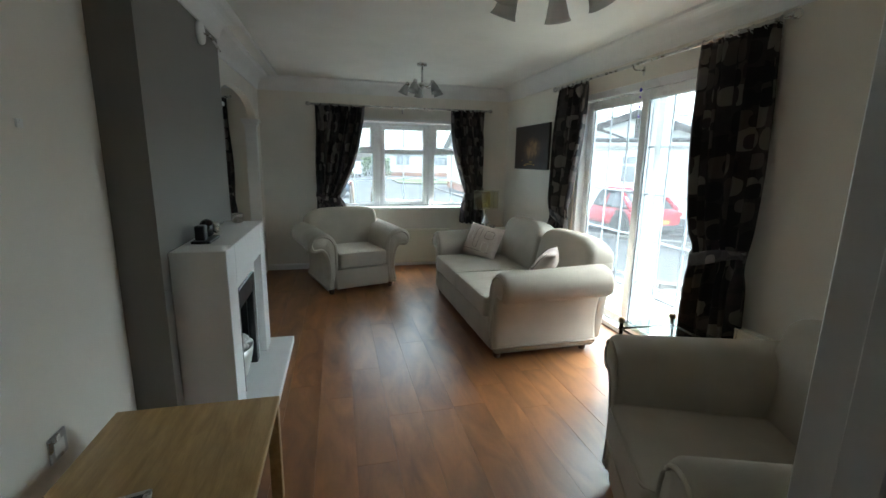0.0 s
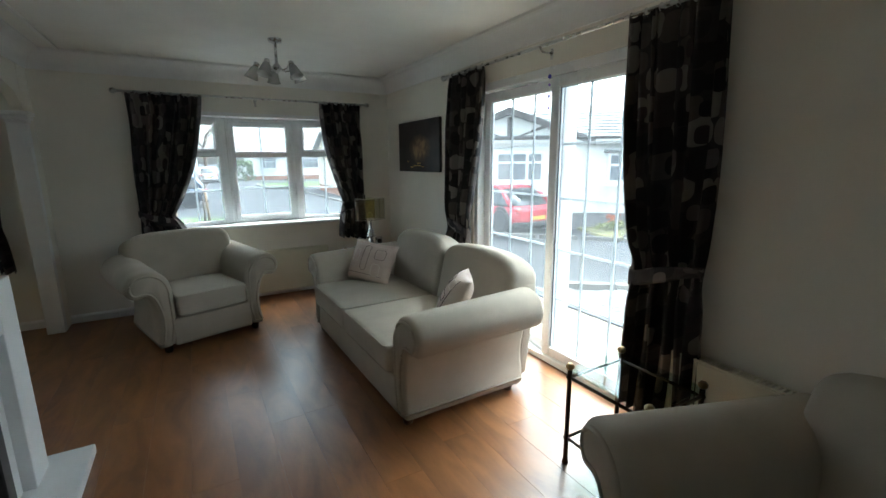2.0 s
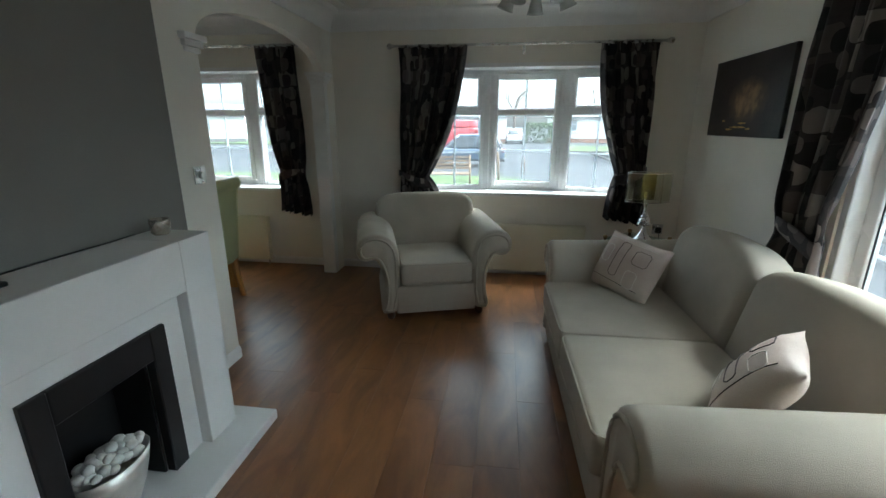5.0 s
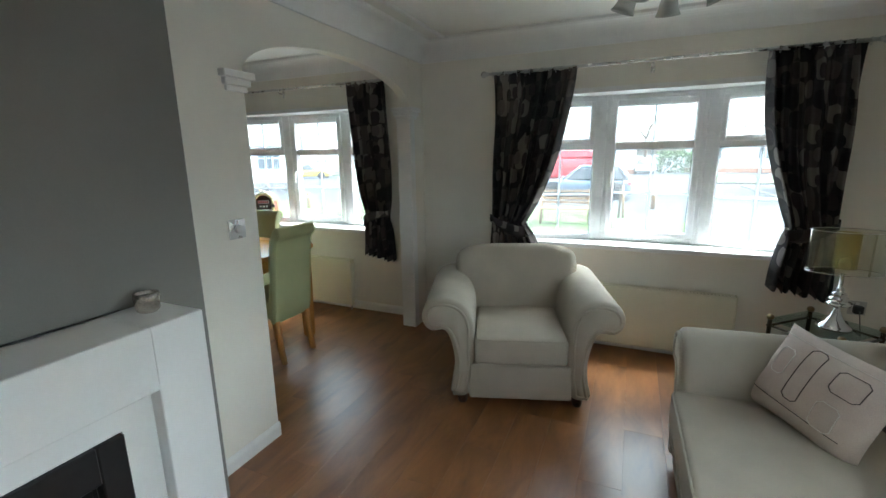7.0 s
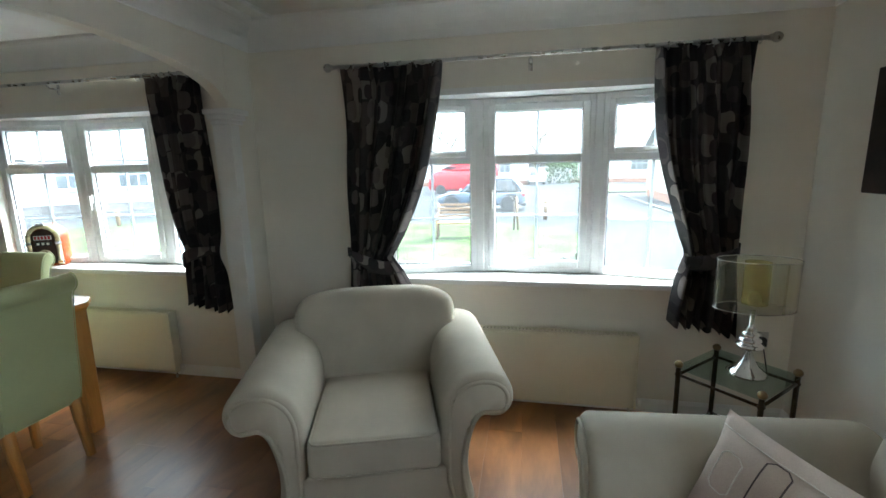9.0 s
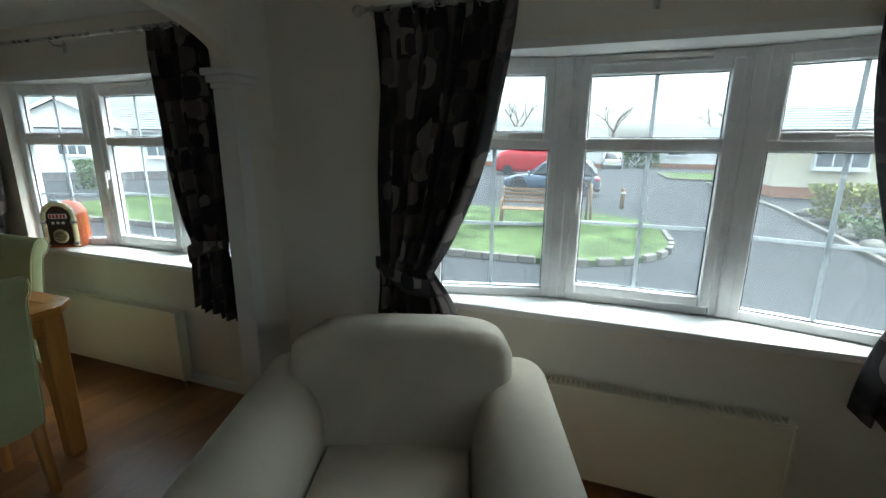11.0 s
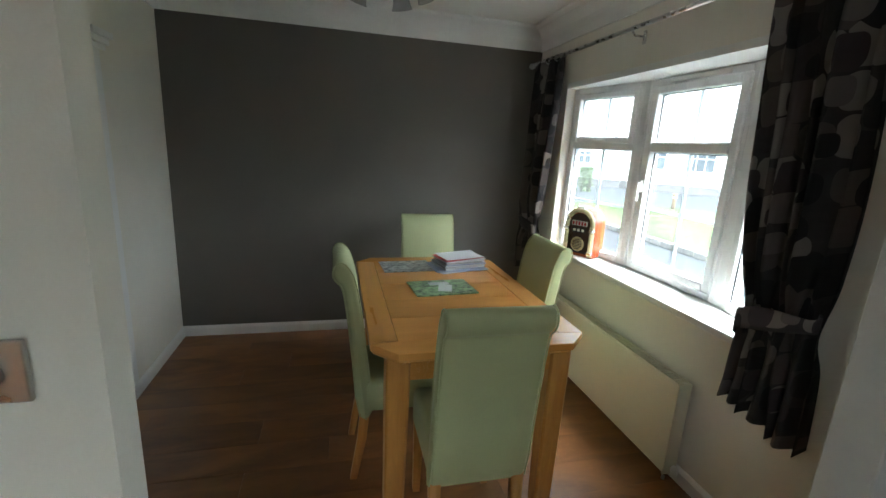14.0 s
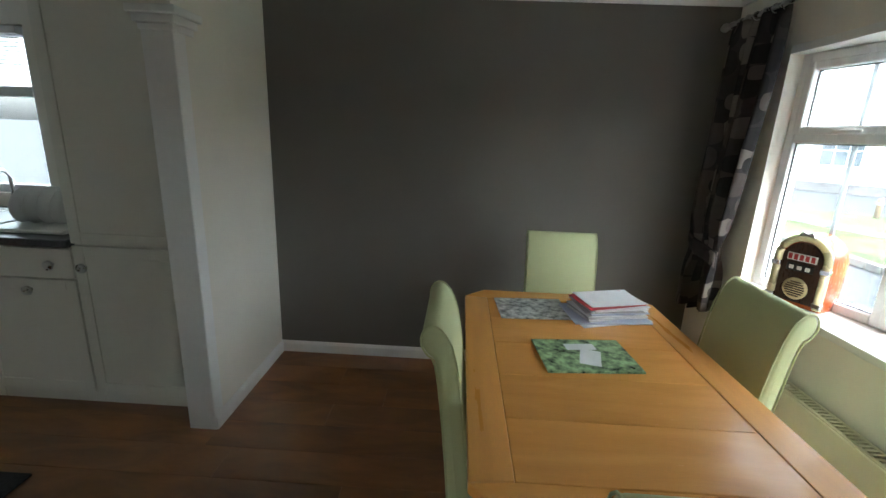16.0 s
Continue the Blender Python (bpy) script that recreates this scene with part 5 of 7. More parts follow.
# ---- dining ----
def dining_table():
    t = thing("dining_table", "honey oak dining table with clipped corners", "dining table", "", pose(-0.95, 6.60, 0))
    L, W, H, c = 0.61, 0.40, 0.77, 0.085
    rim = [(-L, -W + c), (-L + c, -W), (L - c, -W), (L, -W + c), (L, W - c), (L - c, W), (-L + c, W), (-L, W - c)]
    inn = 0.095
    for sy in (-1, 1):
        pts = [(-L + c, sy * W), (L - c, sy * W), (L - inn, sy * (W - inn)), (-L + inn, sy * (W - inn))]
        part("top_rail", flat(extrude(pts, 0.028, 'XY', H - 0.028, 0.0025, 1)), M_OAKRAIL, t)
    for sx in (-1, 1):
        pts = [(sx * L, -W + c), (sx * (L - c), -W), (sx * (L - inn), -W + inn), (sx * (L - inn), W - inn), (sx * (L - c), W), (sx * L, W - c)]
        part("top_end", flat(extrude(pts, 0.028, 'XY', H - 0.028, 0.0025, 1)), M_OAK2, t)
    n = 5
    x0 = -L + inn + 0.001
    step = (2 * (L - inn) - 0.002) / n
    for i in range(n):
        part("top_board", cube((x0 + i * step + 0.0006, -W + inn + 0.001, H - 0.027), (x0 + (i + 1) * step - 0.0006, W - inn - 0.001, H - 0.001), 0.0015), M_OAK2, t)
    part("edge_mould", extrude([(x * 0.985, y * 0.98) for x, y in rim], 0.012, 'XY', H - 0.042, 0.003, 1), M_OAK, t)
    for sy in (-1, 1):
        part("apron", cube((-L + 0.13, sy * (W - 0.075) - 0.012, H - 0.135), (L - 0.13, sy * (W - 0.075) + 0.012, H - 0.043), 0.002), M_OAK, t)
    for sx in (-1, 1):
        part("apron", cube((sx * (L - 0.075) - 0.012, -W + 0.13, H - 0.135), (sx * (L - 0.075) + 0.012, W - 0.13, H - 0.043), 0.002), M_OAK, t)
    for sx in (-1, 1):
        for sy in (-1, 1):
            x, y = sx * (L - 0.095), sy * (W - 0.095)
            rings = []
            for z, k in ((0, 0.033), (0.02, 0.036), (0.06, 0.036), (H - 0.15, 0.042), (H - 0.043, 0.042)):
                e = 0.008
                rings.append([(x + a, y + b, z) for a, b in ((-k + e, -k), (k - e, -k), (k, -k + e), (k, k - e), (k - e, k), (-k + e, k), (-k, k - e), (-k, -k + e))])
            lg = loft(rings)
            for f in lg.faces:
                f.smooth = False
            part("leg", lg, M_OAKV, t)
    return t


M_OAKRAIL = shader("honey_oak_rail", (0.60, 0.275, 0.069), rough=0.30, vary=0.07, scale=2.0, stretch=(1, 9, 9), second=(0.64, 0.30, 0.078))
M_OAK2 = wood_shader("honey_oak_cross", (0.60, 0.270, 0.066), (0.70, 0.335, 0.090), rough=0.25, grain=(9, 1.2, 9), scale=2.0, random_value=0.10, coat=0.15, bump=0.02, fleck=0.2)
M_OAKV = wood_shader("honey_oak_upright", (0.50, 0.215, 0.05), (0.62, 0.30, 0.080), rough=0.35, grain=(14, 14, 1.5), scale=2.5, random_value=0.08, fleck=0.25)
dining_table()


def dining_chair(m, label):
    """A scroll-back dining chair: facing -y, its back at +y."""
    c = thing("dining_chair", label, "dining chair", "dining chairs round the table", m)
    part("seat", seat_pad(-0.175, 0.175, -0.16, 0.20, 0.325, 0.475, 0.025, 0.012), M_GREEN, c)
    prof = [(0.15, 0.295), (0.21, 0.295), (0.235, 0.60), (0.258, 0.80), (0.272, 0.885), (0.292, 0.898), (0.31, 0.926), (0.305, 0.965), (0.282, 0.982), (0.255, 0.972), (0.225, 0.925), (0.20, 0.80), (0.177, 0.60), (0.158, 0.47)]
    pts = dense(prof, 2)
    back = extrude(pts, 0.35, 'YZ', -0.175, 0.016, 3)
    bk = part("backrest", smooth_all(back), M_GREEN, c)
    for s in (-1, 1):
        part("seam", tube([(s * 0.172, y, z) for y, z in pts[::2]], 0.003, 5, True), M_GREEN, bk)
    for s in (-1, 1):
        part("leg", loft([[(s * 0.15 + a * k, -0.13 + b * k, z) for a, b in ((-1, -1), (1, -1), (1, 1), (-1, 1))] for z, k in ((0, 0.014), (0.39, 0.02))]), M_OAKV, c)
        part("leg", loft([[(s * 0.15 + a * k, y + b * k, z) for a, b in ((-1, -1), (1, -1), (1, 1), (-1, 1))] for z, k, y in ((0, 0.014, 0.225), (0.2, 0.018, 0.19), (0.39, 0.02, 0.175))]), M_OAKV, c)
    return c


dining_chair(pose(-0.465, 6.565, 0, 0, 0, -90.5), "pale green leatherette scroll-back dining chair at the table end")
dining_chair(pose(-1.63, 6.69, 0, 0, 0, 90), "pale green leatherette scroll-back dining chair before the grey wall")
dining_chair(pose(-0.865, 6.385, 0, 0, 0, 180), "pale green leatherette scroll-back dining chair at the table side")
dining_chair(pose(-1.075, 6.90, 0, 0, 0, 1), "pale green leatherette scroll-back dining chair by the radiator")

M_PAPER = shader("white_paper", (0.78, 0.78, 0.80), rough=0.7, vary=0.05, scale=8)
M_PRINT = shader("green_printed_cover", (0.03, 0.12, 0.035), rough=0.3, vary=0.8, scale=30, second=(0.26, 0.36, 0.19))
M_PRINTG = shader("grey_printed_cover", (0.16, 0.16, 0.16), rough=0.35, vary=0.7, scale=30, second=(0.4, 0.4, 0.38))
M_RED = shader("red_folder", (0.45, 0.03, 0.04), rough=0.4)
stack = thing("paper_stack", "stack of white papers and folders on the dining table", "papers", "", pose(-1.34, 6.76, 0.7705, 0, 0, 12))
rng = random.Random(3)
z = 0.0
M_ENVELOPE = shader("pale_blue_envelope", (0.50, 0.53, 0.66), rough=0.6, vary=0.06, scale=8)
M_CARD = shader("grey_card_folder", (0.42, 0.41, 0.42), rough=0.6, vary=0.08, scale=8)
for i in range(15):
    h = rng.choice((0.0015, 0.002, 0.003, 0.005))
    mm = {4: M_CARD, 9: M_CARD, 13: M_RED}.get(i, M_ENVELOPE if i % 3 == 1 else M_PAPER)
    lx, ly = (0.10, 0.15) if i < 2 else (0.082, 0.118)
    b = cube((-lx, -ly, 0), (lx, ly, h), 0.0004)
    bmesh.ops.subdivide_edges(b, edges=[e for e in b.edges if e.calc_length() > 0.1], cuts=5, use_grid_fill=True)
    k = rng.uniform(0.0, 0.006) if i > 10 else 0.001
    for v in b.verts:
        v.co.z += k * (v.co.x / lx) ** 2 * (v.co.y / ly + 1) * 0.5
    part("sheet", place(b, pose(rng.uniform(-0.014, 0.014), rng.uniform(-0.014, 0.014), z, 0, 0, rng.uniform(-6, 6))), mm, stack)
    z += h + 0.0009
bro = thing("brochure", "glossy green leaf-printed brochure with a white slip on top", "brochure", "", pose(-0.98, 6.58, 0.7705, 0, 0, 5))
part("cover", cube((-0.105, -0.148, 0), (0.105, 0.148, 0.006), 0.001), M_PRINT, bro)
part("slip", place(cube((-0.032, -0.05, 0), (0.032, 0.05, 0.001)), pose(0.02, 0.01, 0.0065, 0, 0, 70)), M_PAPER, bro, "white paper slip")
part("label", place(cube((-0.02, -0.05, 0), (0.02, 0.05, 0.001)), pose(-0.05, 0.0, 0.0065, 0, 0, 2)), M_PAPER, bro)
mag = thing("magazine", "grey printed magazine on the dining table", "magazine", "", pose(-1.36, 6.47, 0.7705, 0, 0, 4))
part("cover", cube((-0.105, -0.14, 0), (0.105, 0.14, 0.004), 0.001), M_PRINTG, mag)


def jukebox():
    j = thing("jukebox_radio", "small retro jukebox radio in cherry wood with gold trim", "radio", "", pose(-1.57, 7.68, 0.777, 0, 0, 28))
    W, H, D = 0.105, 0.315, 0.13
    M_CH = wood_shader("cherry_wood", (0.30, 0.05, 0.012), (0.48, 0.11, 0.03), rough=0.25, grain=(12, 12, 1.5), coat=0.4)
    M_DK = wood_shader("dark_cherry", (0.03, 0.012, 0.008), (0.07, 0.025, 0.012), rough=0.3, grain=(12, 12, 1.5))
    M_GOLD = shader("gold_cream_trim", (0.78, 0.68, 0.42), rough=0.28, metal=0.35, vary=0.1)

    def arch(w, h0, h1, n=20):
        pts = [(-w, h0), (-w, h1 - w)]
        for i in range(1, n):
            a = math.pi * (1 - i / n)
            pts.append((w * math.cos(a), h1 - w + w * math.sin(a)))
        return pts + [(w, h1 - w), (w, h0)]
    part("body", extrude(arch(W, 0, H), D, 'XZ', -D / 2, 0.004, 2), M_CH, j)
    part("front", extrude(arch(W * 0.70, 0.02, H - W * 0.32), 0.006, 'XZ', -D / 2 - 0.006), M_DK, j)
    outer = arch(W * 0.86, 0.012, H - W * 0.14)
    part("gold_arch", tube([(x, -D / 2 - 0.004, z) for x, z in outer], 0.0155, 10), M_GOLD, j, "cream and gold arched tube")
    part("chrome_arch", tube([(x * 1.12, -D / 2 - 0.002, z + (0.008 if z > 0.1 else 0)) for x, z in outer], 0.0045, 6), M_MIRROR, j)
    for s in (-1, 1):
        for z in (0.165, 0.02):
            part("clip", cube((s * W * 0.86 - 0.018, -D / 2 - 0.02, z), (s * W * 0.86 + 0.018, -D / 2 + 0.004, z + 0.022), 0.003), M_MIRROR, j)
    part("crest", place(extrude([(-0.03, 0), (-0.018, 0.02), (0, 0.012), (0.018, 0.02), (0.03, 0), (0.0, -0.012)], 0.012, 'XZ', -D / 2 - 0.016), Matrix.Translation((0, 0, H - 0.008))), M_MIRROR, j, "chrome crest")
    part("title_strip", cube((-0.055, -D / 2 - 0.011, 0.20), (0.055, -D / 2 - 0.006, 0.232), 0.002), M_PAPER, j)
    for k in range(5):
        part("title_line", cube((-0.05 + k * 0.021, -D / 2 - 0.012, 0.204), (-0.036 + k * 0.021, -D / 2 - 0.011, 0.228)), M_RED, j)
    part("display", cube((-0.05, -D / 2 - 0.012, 0.155), (0.05, -D / 2 - 0.006, 0.188), 0.003), M_PLASTIC_B, j)
    for s in (-0.03, 0.0, 0.03):
        part("button", cube((s - 0.009, -D / 2 - 0.016, 0.163), (s + 0.009, -D / 2 - 0.012, 0.18), 0.002), M_PLASTIC_W, j)
    part("speaker", place(lathe([(0.046, 0), (0.048, 0.004), (0.038, 0.008), (0.012, 0.006)], 24), Matrix.Translation((0, -D / 2 - 0.006, 0.08)) @ Matrix.Rotation(math.pi / 2, 4, 'X')), M_GOLD, j, "round gold speaker grille")
    for k in range(-3, 4):
        w = math.sqrt(max(0, 0.036 ** 2 - (k * 0.01) ** 2))
        part("grille_bar", cube((-w, -D / 2 - 0.0165, 0.08 + k * 0.01 - 0.0025), (w, -D / 2 - 0.013, 0.08 + k * 0.01 + 0.0025)), M_DK, j)
    return j


jukebox()

# ---- kitchen, seen past the partition ----
def cupboard_door(x, y0, y1, z0, z1, parent, knob=None, name="door"):
    b = bmesh.new()
    g = 0.055
    cube((x, y0 + 0.0015, z0 + 0.0015), (x + 0.012, y1 - 0.0015, z1 - 0.0015), 0.001, bm=b)
    d = part(name, b, M_KITCHEN, parent)
    f = bmesh.new()
    if z1 - z0 > 0.25:
        cube((x + 0.0122, y0 + 0.002, z0 + 0.002), (x + 0.02, y0 + g, z1 - 0.002), 0.002, bm=f)
        cube((x + 0.0122, y1 - g, z0 + 0.002), (x + 0.02, y1 - 0.002, z1 - 0.002), 0.002, bm=f)
        cube((x + 0.0122, y0 + g, z0 + 0.002), (x + 0.02, y1 - g, z0 + g), 0.002, bm=f)
        cube((x + 0.0122, y0 + g, z1 - g), (x + 0.02, y1 - g, z1 - 0.002), 0.002, bm=f)
    else:
        cube((x + 0.0122, y0 + 0.002, z0 + 0.002), (x + 0.02, y1 - 0.002, z1 - 0.002), 0.002, bm=f)
    part("door_frame", f, M_KITCHEN, d)
    if knob:
        k = lathe([(0.008, 0), (0.009, 0.012), (0.024, 0.02), (0.022, 0.032), (0.008, 0.036)], 14)
        part("knob", place(k, Matrix.Translation((x + 0.02, *knob)) @ Matrix.Rotation(math.pi / 2, 4, 'Y')), M_CHROME, d, "pewter knob")
    return d


KX = -1.62
tall = thing("tall_cupboard", "ivory shaker-style tall kitchen cupboard", "cupboard")
part("body", cube((DX0 + 0.005, 4.345, 0.088), (KX - 0.001, 4.895, 2.28), 0.002), M_KITCHEN, tall)
part("plinth", cube((DX0 + 0.06, 4.345, 0.0), (KX - 0.03, 4.895, 0.087)), M_KITCHEN, tall)
cupboard_door(KX, 4.345, 4.895, 0.09, 0.868, tall, (4.40, 0.765))
cupboard_door(KX, 4.345, 4.895, 0.876, 2.12, tall)
for y0, y1, dr in ((3.80, 4.34, True), (3.25, 3.79, True), (2.70, 3.24, True), (2.15, 2.69, True)):
    u = thing("base_cupboard", "ivory shaker-style base cupboard with pewter knobs", "cupboard", "base cupboards")
    part("body", cube((DX0 + 0.005, y0, 0.088), (KX - 0.001, y1, 0.855), 0.002), M_KITCHEN, u)
    part("plinth", cube((DX0 + 0.06, y0, 0.0), (KX - 0.03, y1, 0.087)), M_KITCHEN, u)
    cupboard_door(KX, y0, y1, 0.70, 0.85, u, ((y0 + y1) / 2 + 0.17, 0.772), "drawer")
    cupboard_door(KX, y0, y1, 0.09, 0.695, u, (y1 - 0.23, 0.64))
wt = thing("worktop", "dark speckled kitchen worktop", "worktop")
part("top", cube((DX0 + 0.005, 2.14, 0.857), (KX + 0.035, 4.34, 0.895), 0.006, 2), M_WORKTOP, wt)
snk = thing("sink", "white kitchen sink with an arched chrome tap", "sink", "", pose(-2.0, 3.42, 0.896))
part("basin", cube((-0.2, -0.36, 0.0), (0.24, 0.36, 0.012), 0.005, 2), M_PLASTIC_W, snk)
part("bowl", cube((-0.16, -0.30, 0.0125), (0.18, 0.10, 0.014)), M_CHROME, snk)
part("tap", tube([(-0.16, 0.1, 0.012), (-0.16, 0.1, 0.2), (-0.13, 0.1, 0.245), (-0.06, 0.1, 0.26), (0.02, 0.1, 0.235), (0.04, 0.1, 0.2)], 0.011, 10), M_MIRROR, snk, "arched chrome tap")
rack = thing("dish_rack", "white dish rack with crockery on the worktop", "dish rack", "", pose(-1.85, 4.05, 0.896))
part("tray", cube((-0.18, -0.2, 0), (0.18, 0.2, 0.02), 0.006, 2), M_PLASTIC_W, rack)
for k in range(4):
    part("plate", place(lathe([(0.06, 0), (0.10, 0.012), (0.098, 0.016), (0.058, 0.005)], 20), Matrix.Translation((0, -0.12 + k * 0.07, 0.11)) @ Matrix.Rotation(radians(80), 4, 'X')), M_PLASTIC_W, rack)
bl = thing("window_blind", "white slatted blind half raised at the kitchen window", "blind")
part("headrail", cube((DX0 - 0.035, KW_Y0 + 0.05, KW_Z1 - 0.045), (DX0 - 0.002, KW_Y1 - 0.05, KW_Z1 - 0.002), 0.003), M_PLASTIC_W, bl)
for k in range(7):
    part("slat", place(cube((-0.012, KW_Y0 + 0.055, -0.0008), (0.012, KW_Y1 - 0.055, 0.0008)), Matrix.Translation((DX0 - 0.02, 0, KW_Z1 - 0.065 - k * 0.024)) @ Matrix.Rotation(radians(25), 4, 'Y')), M_PLASTIC_W, bl)
mat = thing("floor_mat", "dark grey kitchen floor mat", "mat", "", pose(-0.88, 4.02, 0.001))
part("pile", cube((-0.26, -0.45, 0), (0.26, 0.42, 0.012), 0.005, 2), shader("dark_mat", (0.04, 0.04, 0.045), rough=0.95, vary=0.3, scale=80, bump=0.5, bump_scale=300), mat)

# hanging charm on the patio door
ch = thing("hanging_charm", "small purple and blue bead charm on the patio door", "charm", "", pose(LX1 - 0.01, 4.93, 1.93))
part("string", tube([(0, 0, 0), (0, 0, -0.24)], 0.0012, 5), M_PLASTIC_W, ch)
for k, (zz, r, col) in enumerate(((-0.01, 0.014, (0.08, 0.08, 0.5)), (-0.06, 0.01, (0.3, 0.2, 0.6)), (-0.13, 0.012, (0.35, 0.3, 0.65)), (-0.2, 0.01, (0.3, 0.2, 0.6)))):
    part("bead", ball(r, (0, 0, zz), (0.6, 1, 1), 10), shader("bead", col, rough=0.15), ch)

# ---- outdoors ----
GZ = -0.5
M_ASPHALT = shader("wet_asphalt", (0.036, 0.038, 0.042), rough=0.85, vary=0.25, scale=0.35, bump=0.25, bump_scale=60, spec=0.12)
M_GRASS = shader("short_grass", (0.045, 0.070, 0.024), rough=0.9, vary=0.45, scale=1.5, bump=0.4, bump_scale=45, second=(0.068, 0.098, 0.036), spec=0.05)
M_KERB = shader("kerb_stone", (0.13, 0.122, 0.108), rough=0.85, vary=0.2, scale=6, bump=0.3, random_value=0.2)
M_SLAB = shader("cream_patio_concrete", (0.165, 0.135, 0.088), rough=0.8, vary=0.12, scale=2, bump=0.3, random_value=0.05)
M_BLUEBRICK = shader("blue_grey_brick", (0.048, 0.058, 0.080), rough=0.7, vary=0.2, scale=9, bump=0.3, random_value=0.25)
M_PAVER = shader("buff_block_paver", (0.092, 0.087, 0.080), rough=0.8, vary=0.15, scale=8, bump=0.3, random_value=0.2)
M_RENDERW = shader("white_render", (0.82, 0.81, 0.785), rough=0.85, vary=0.04, scale=1.2, bump=0.4, bump_scale=90)
M_CREAMR = shader("cream_render", (0.68, 0.62, 0.48), rough=0.85, vary=0.04, scale=1.2, bump=0.4, bump_scale=90)
M_PLINTH = shader("grey_brick_plinth", (0.16, 0.15, 0.15), rough=0.85, vary=0.3, scale=8, bump=0.4)
M_REDPLINTH = shader("red_brick_plinth", (0.33, 0.15, 0.09), rough=0.85, vary=0.3, scale=8, bump=0.4)
M_ROOF = shader("grey_tile_roof", (0.17, 0.18, 0.18), rough=0.8, vary=0.2, scale=1.4, bump=0.4, bump_scale=30)
M_DARKTRIM = shader("dark_brown_fascia", (0.04, 0.032, 0.03), rough=0.5)
M_PANE = shader("dark_window_pane", (0.10, 0.12, 0.14), rough=0.08, vary=0.3, scale=1.5, spec=0.8)
M_TYRE = shader("tyre_rubber", (0.015, 0.015, 0.016), rough=0.8)
M_ALLOY = shader("alloy_rim", (0.55, 0.55, 0.56), rough=0.3, metal=0.9)
M_CARGLASS = shader("car_glass", (0.03, 0.035, 0.04), rough=0.05, vary=0.2, spec=0.8)
M_TAIL = shader("red_lamp_lens", (0.45, 0.02, 0.02), rough=0.15)
M_PLATE = shader("yellow_number_plate", (0.65, 0.50, 0.05), rough=0.4)
M_BARK = shader("brown_bark", (0.09, 0.06, 0.04), rough=0.9, vary=0.3, scale=20, bump=0.6)
M_BENCH = shader("weathered_bench_wood", (0.20, 0.12, 0.06), rough=0.75, vary=0.25, scale=10, stretch=(1, 8, 8))
M_LEAF = shader("hedge_leaf", (0.10, 0.12, 0.02), rough=0.6, vary=0.4, scale=4, second=(0.24, 0.25, 0.05))
M_SHRUB = shader("shrub_leaf", (0.05, 0.09, 0.03), rough=0.6, vary=0.4, scale=4, second=(0.10, 0.15, 0.05))

structure("ground", cube((-600, -600, GZ - 0.3), (600, 600, GZ)), M_ASPHALT, "pale wet grey asphalt", "ground")


def lawn(x0, x1, y0, y1, r, label):
    pts = []
    for cx, cy, a0 in ((x1 - r, y1 - r, 0), (x0 + r, y1 - r, 90), (x0 + r, y0 + r, 180), (x1 - r, y0 + r, 270)):
        for k in range(9):
            a = radians(a0 + k * 90 / 8)
            pts.append((cx + r * math.cos(a), cy + r * math.sin(a)))
    g = structure("lawn", extrude(pts, 0.10, 'XY', GZ), M_GRASS, label, "lawn")
    rng = random.Random(int(x1 * 10) + 77)
    me = mesh_of("edging_stone", cube((-0.15, -0.06, 0), (0.15, 0.06, 0.13), 0.015), M_KERB)
    n = len(pts)
    for i in range(n):
        a, b = Vector((*pts[i], 0)), Vector((*pts[(i + 1) % n], 0))
        if (a + b).y / 2 > y0 + r + 1.5 and x1 < 10:
            continue
        m = max(1, round((b - a).length / 0.32))
        for k in range(m):
            p = a.lerp(b, (k + 0.5) / m)
            if p.x < -12:
                continue
            piece("edging_stone", me, g, Matrix.Translation((p.x, p.y, GZ + rng.uniform(0, 0.015))) @ Matrix.Rotation(math.atan2((b - a).y, (b - a).x) + rng.uniform(-0.06, 0.06), 4, 'Z'))
    return g


lawn(-14.0, 3.35, 13.15, 19.3, 2.4, "green lawn island with a stone edge")
lawn(6.0, 12.0, 36.0, 44.0, 1.5, "strip of green lawn beside the far road")
lawn(-34.0, -20.0, 44.0, 52.0, 1.5, "strip of green lawn before far homes")

# grass blades on the near part of the lawn
rng = random.Random(21)
bm = bmesh.new()
for i in range(9000):
    x, y = rng.uniform(-8.0, 3.0), rng.uniform(13.3, 18.5)
    if x > 1.2 and ((x - 0.95) ** 2 + (y - 15.6) ** 2) > 2.3 ** 2 and y < 15.6:
        continue
    h, a = rng.uniform(0.012, 0.035), rng.uniform(0, 6.28)
    w = 0.007
    c, s = math.cos(a), math.sin(a)
    bm.faces.new([bm.verts.new((x - w * c, y - w * s, GZ + 0.098)), bm.verts.new((x + w * c, y + w * s, GZ + 0.098)), bm.verts.new((x + 0.03 * s, y - 0.03 * c, GZ + 0.1 + h))])
tagged(part("grass_blades", bm, M_GRASS), "short green grass blades", "grass", "", "stuff")


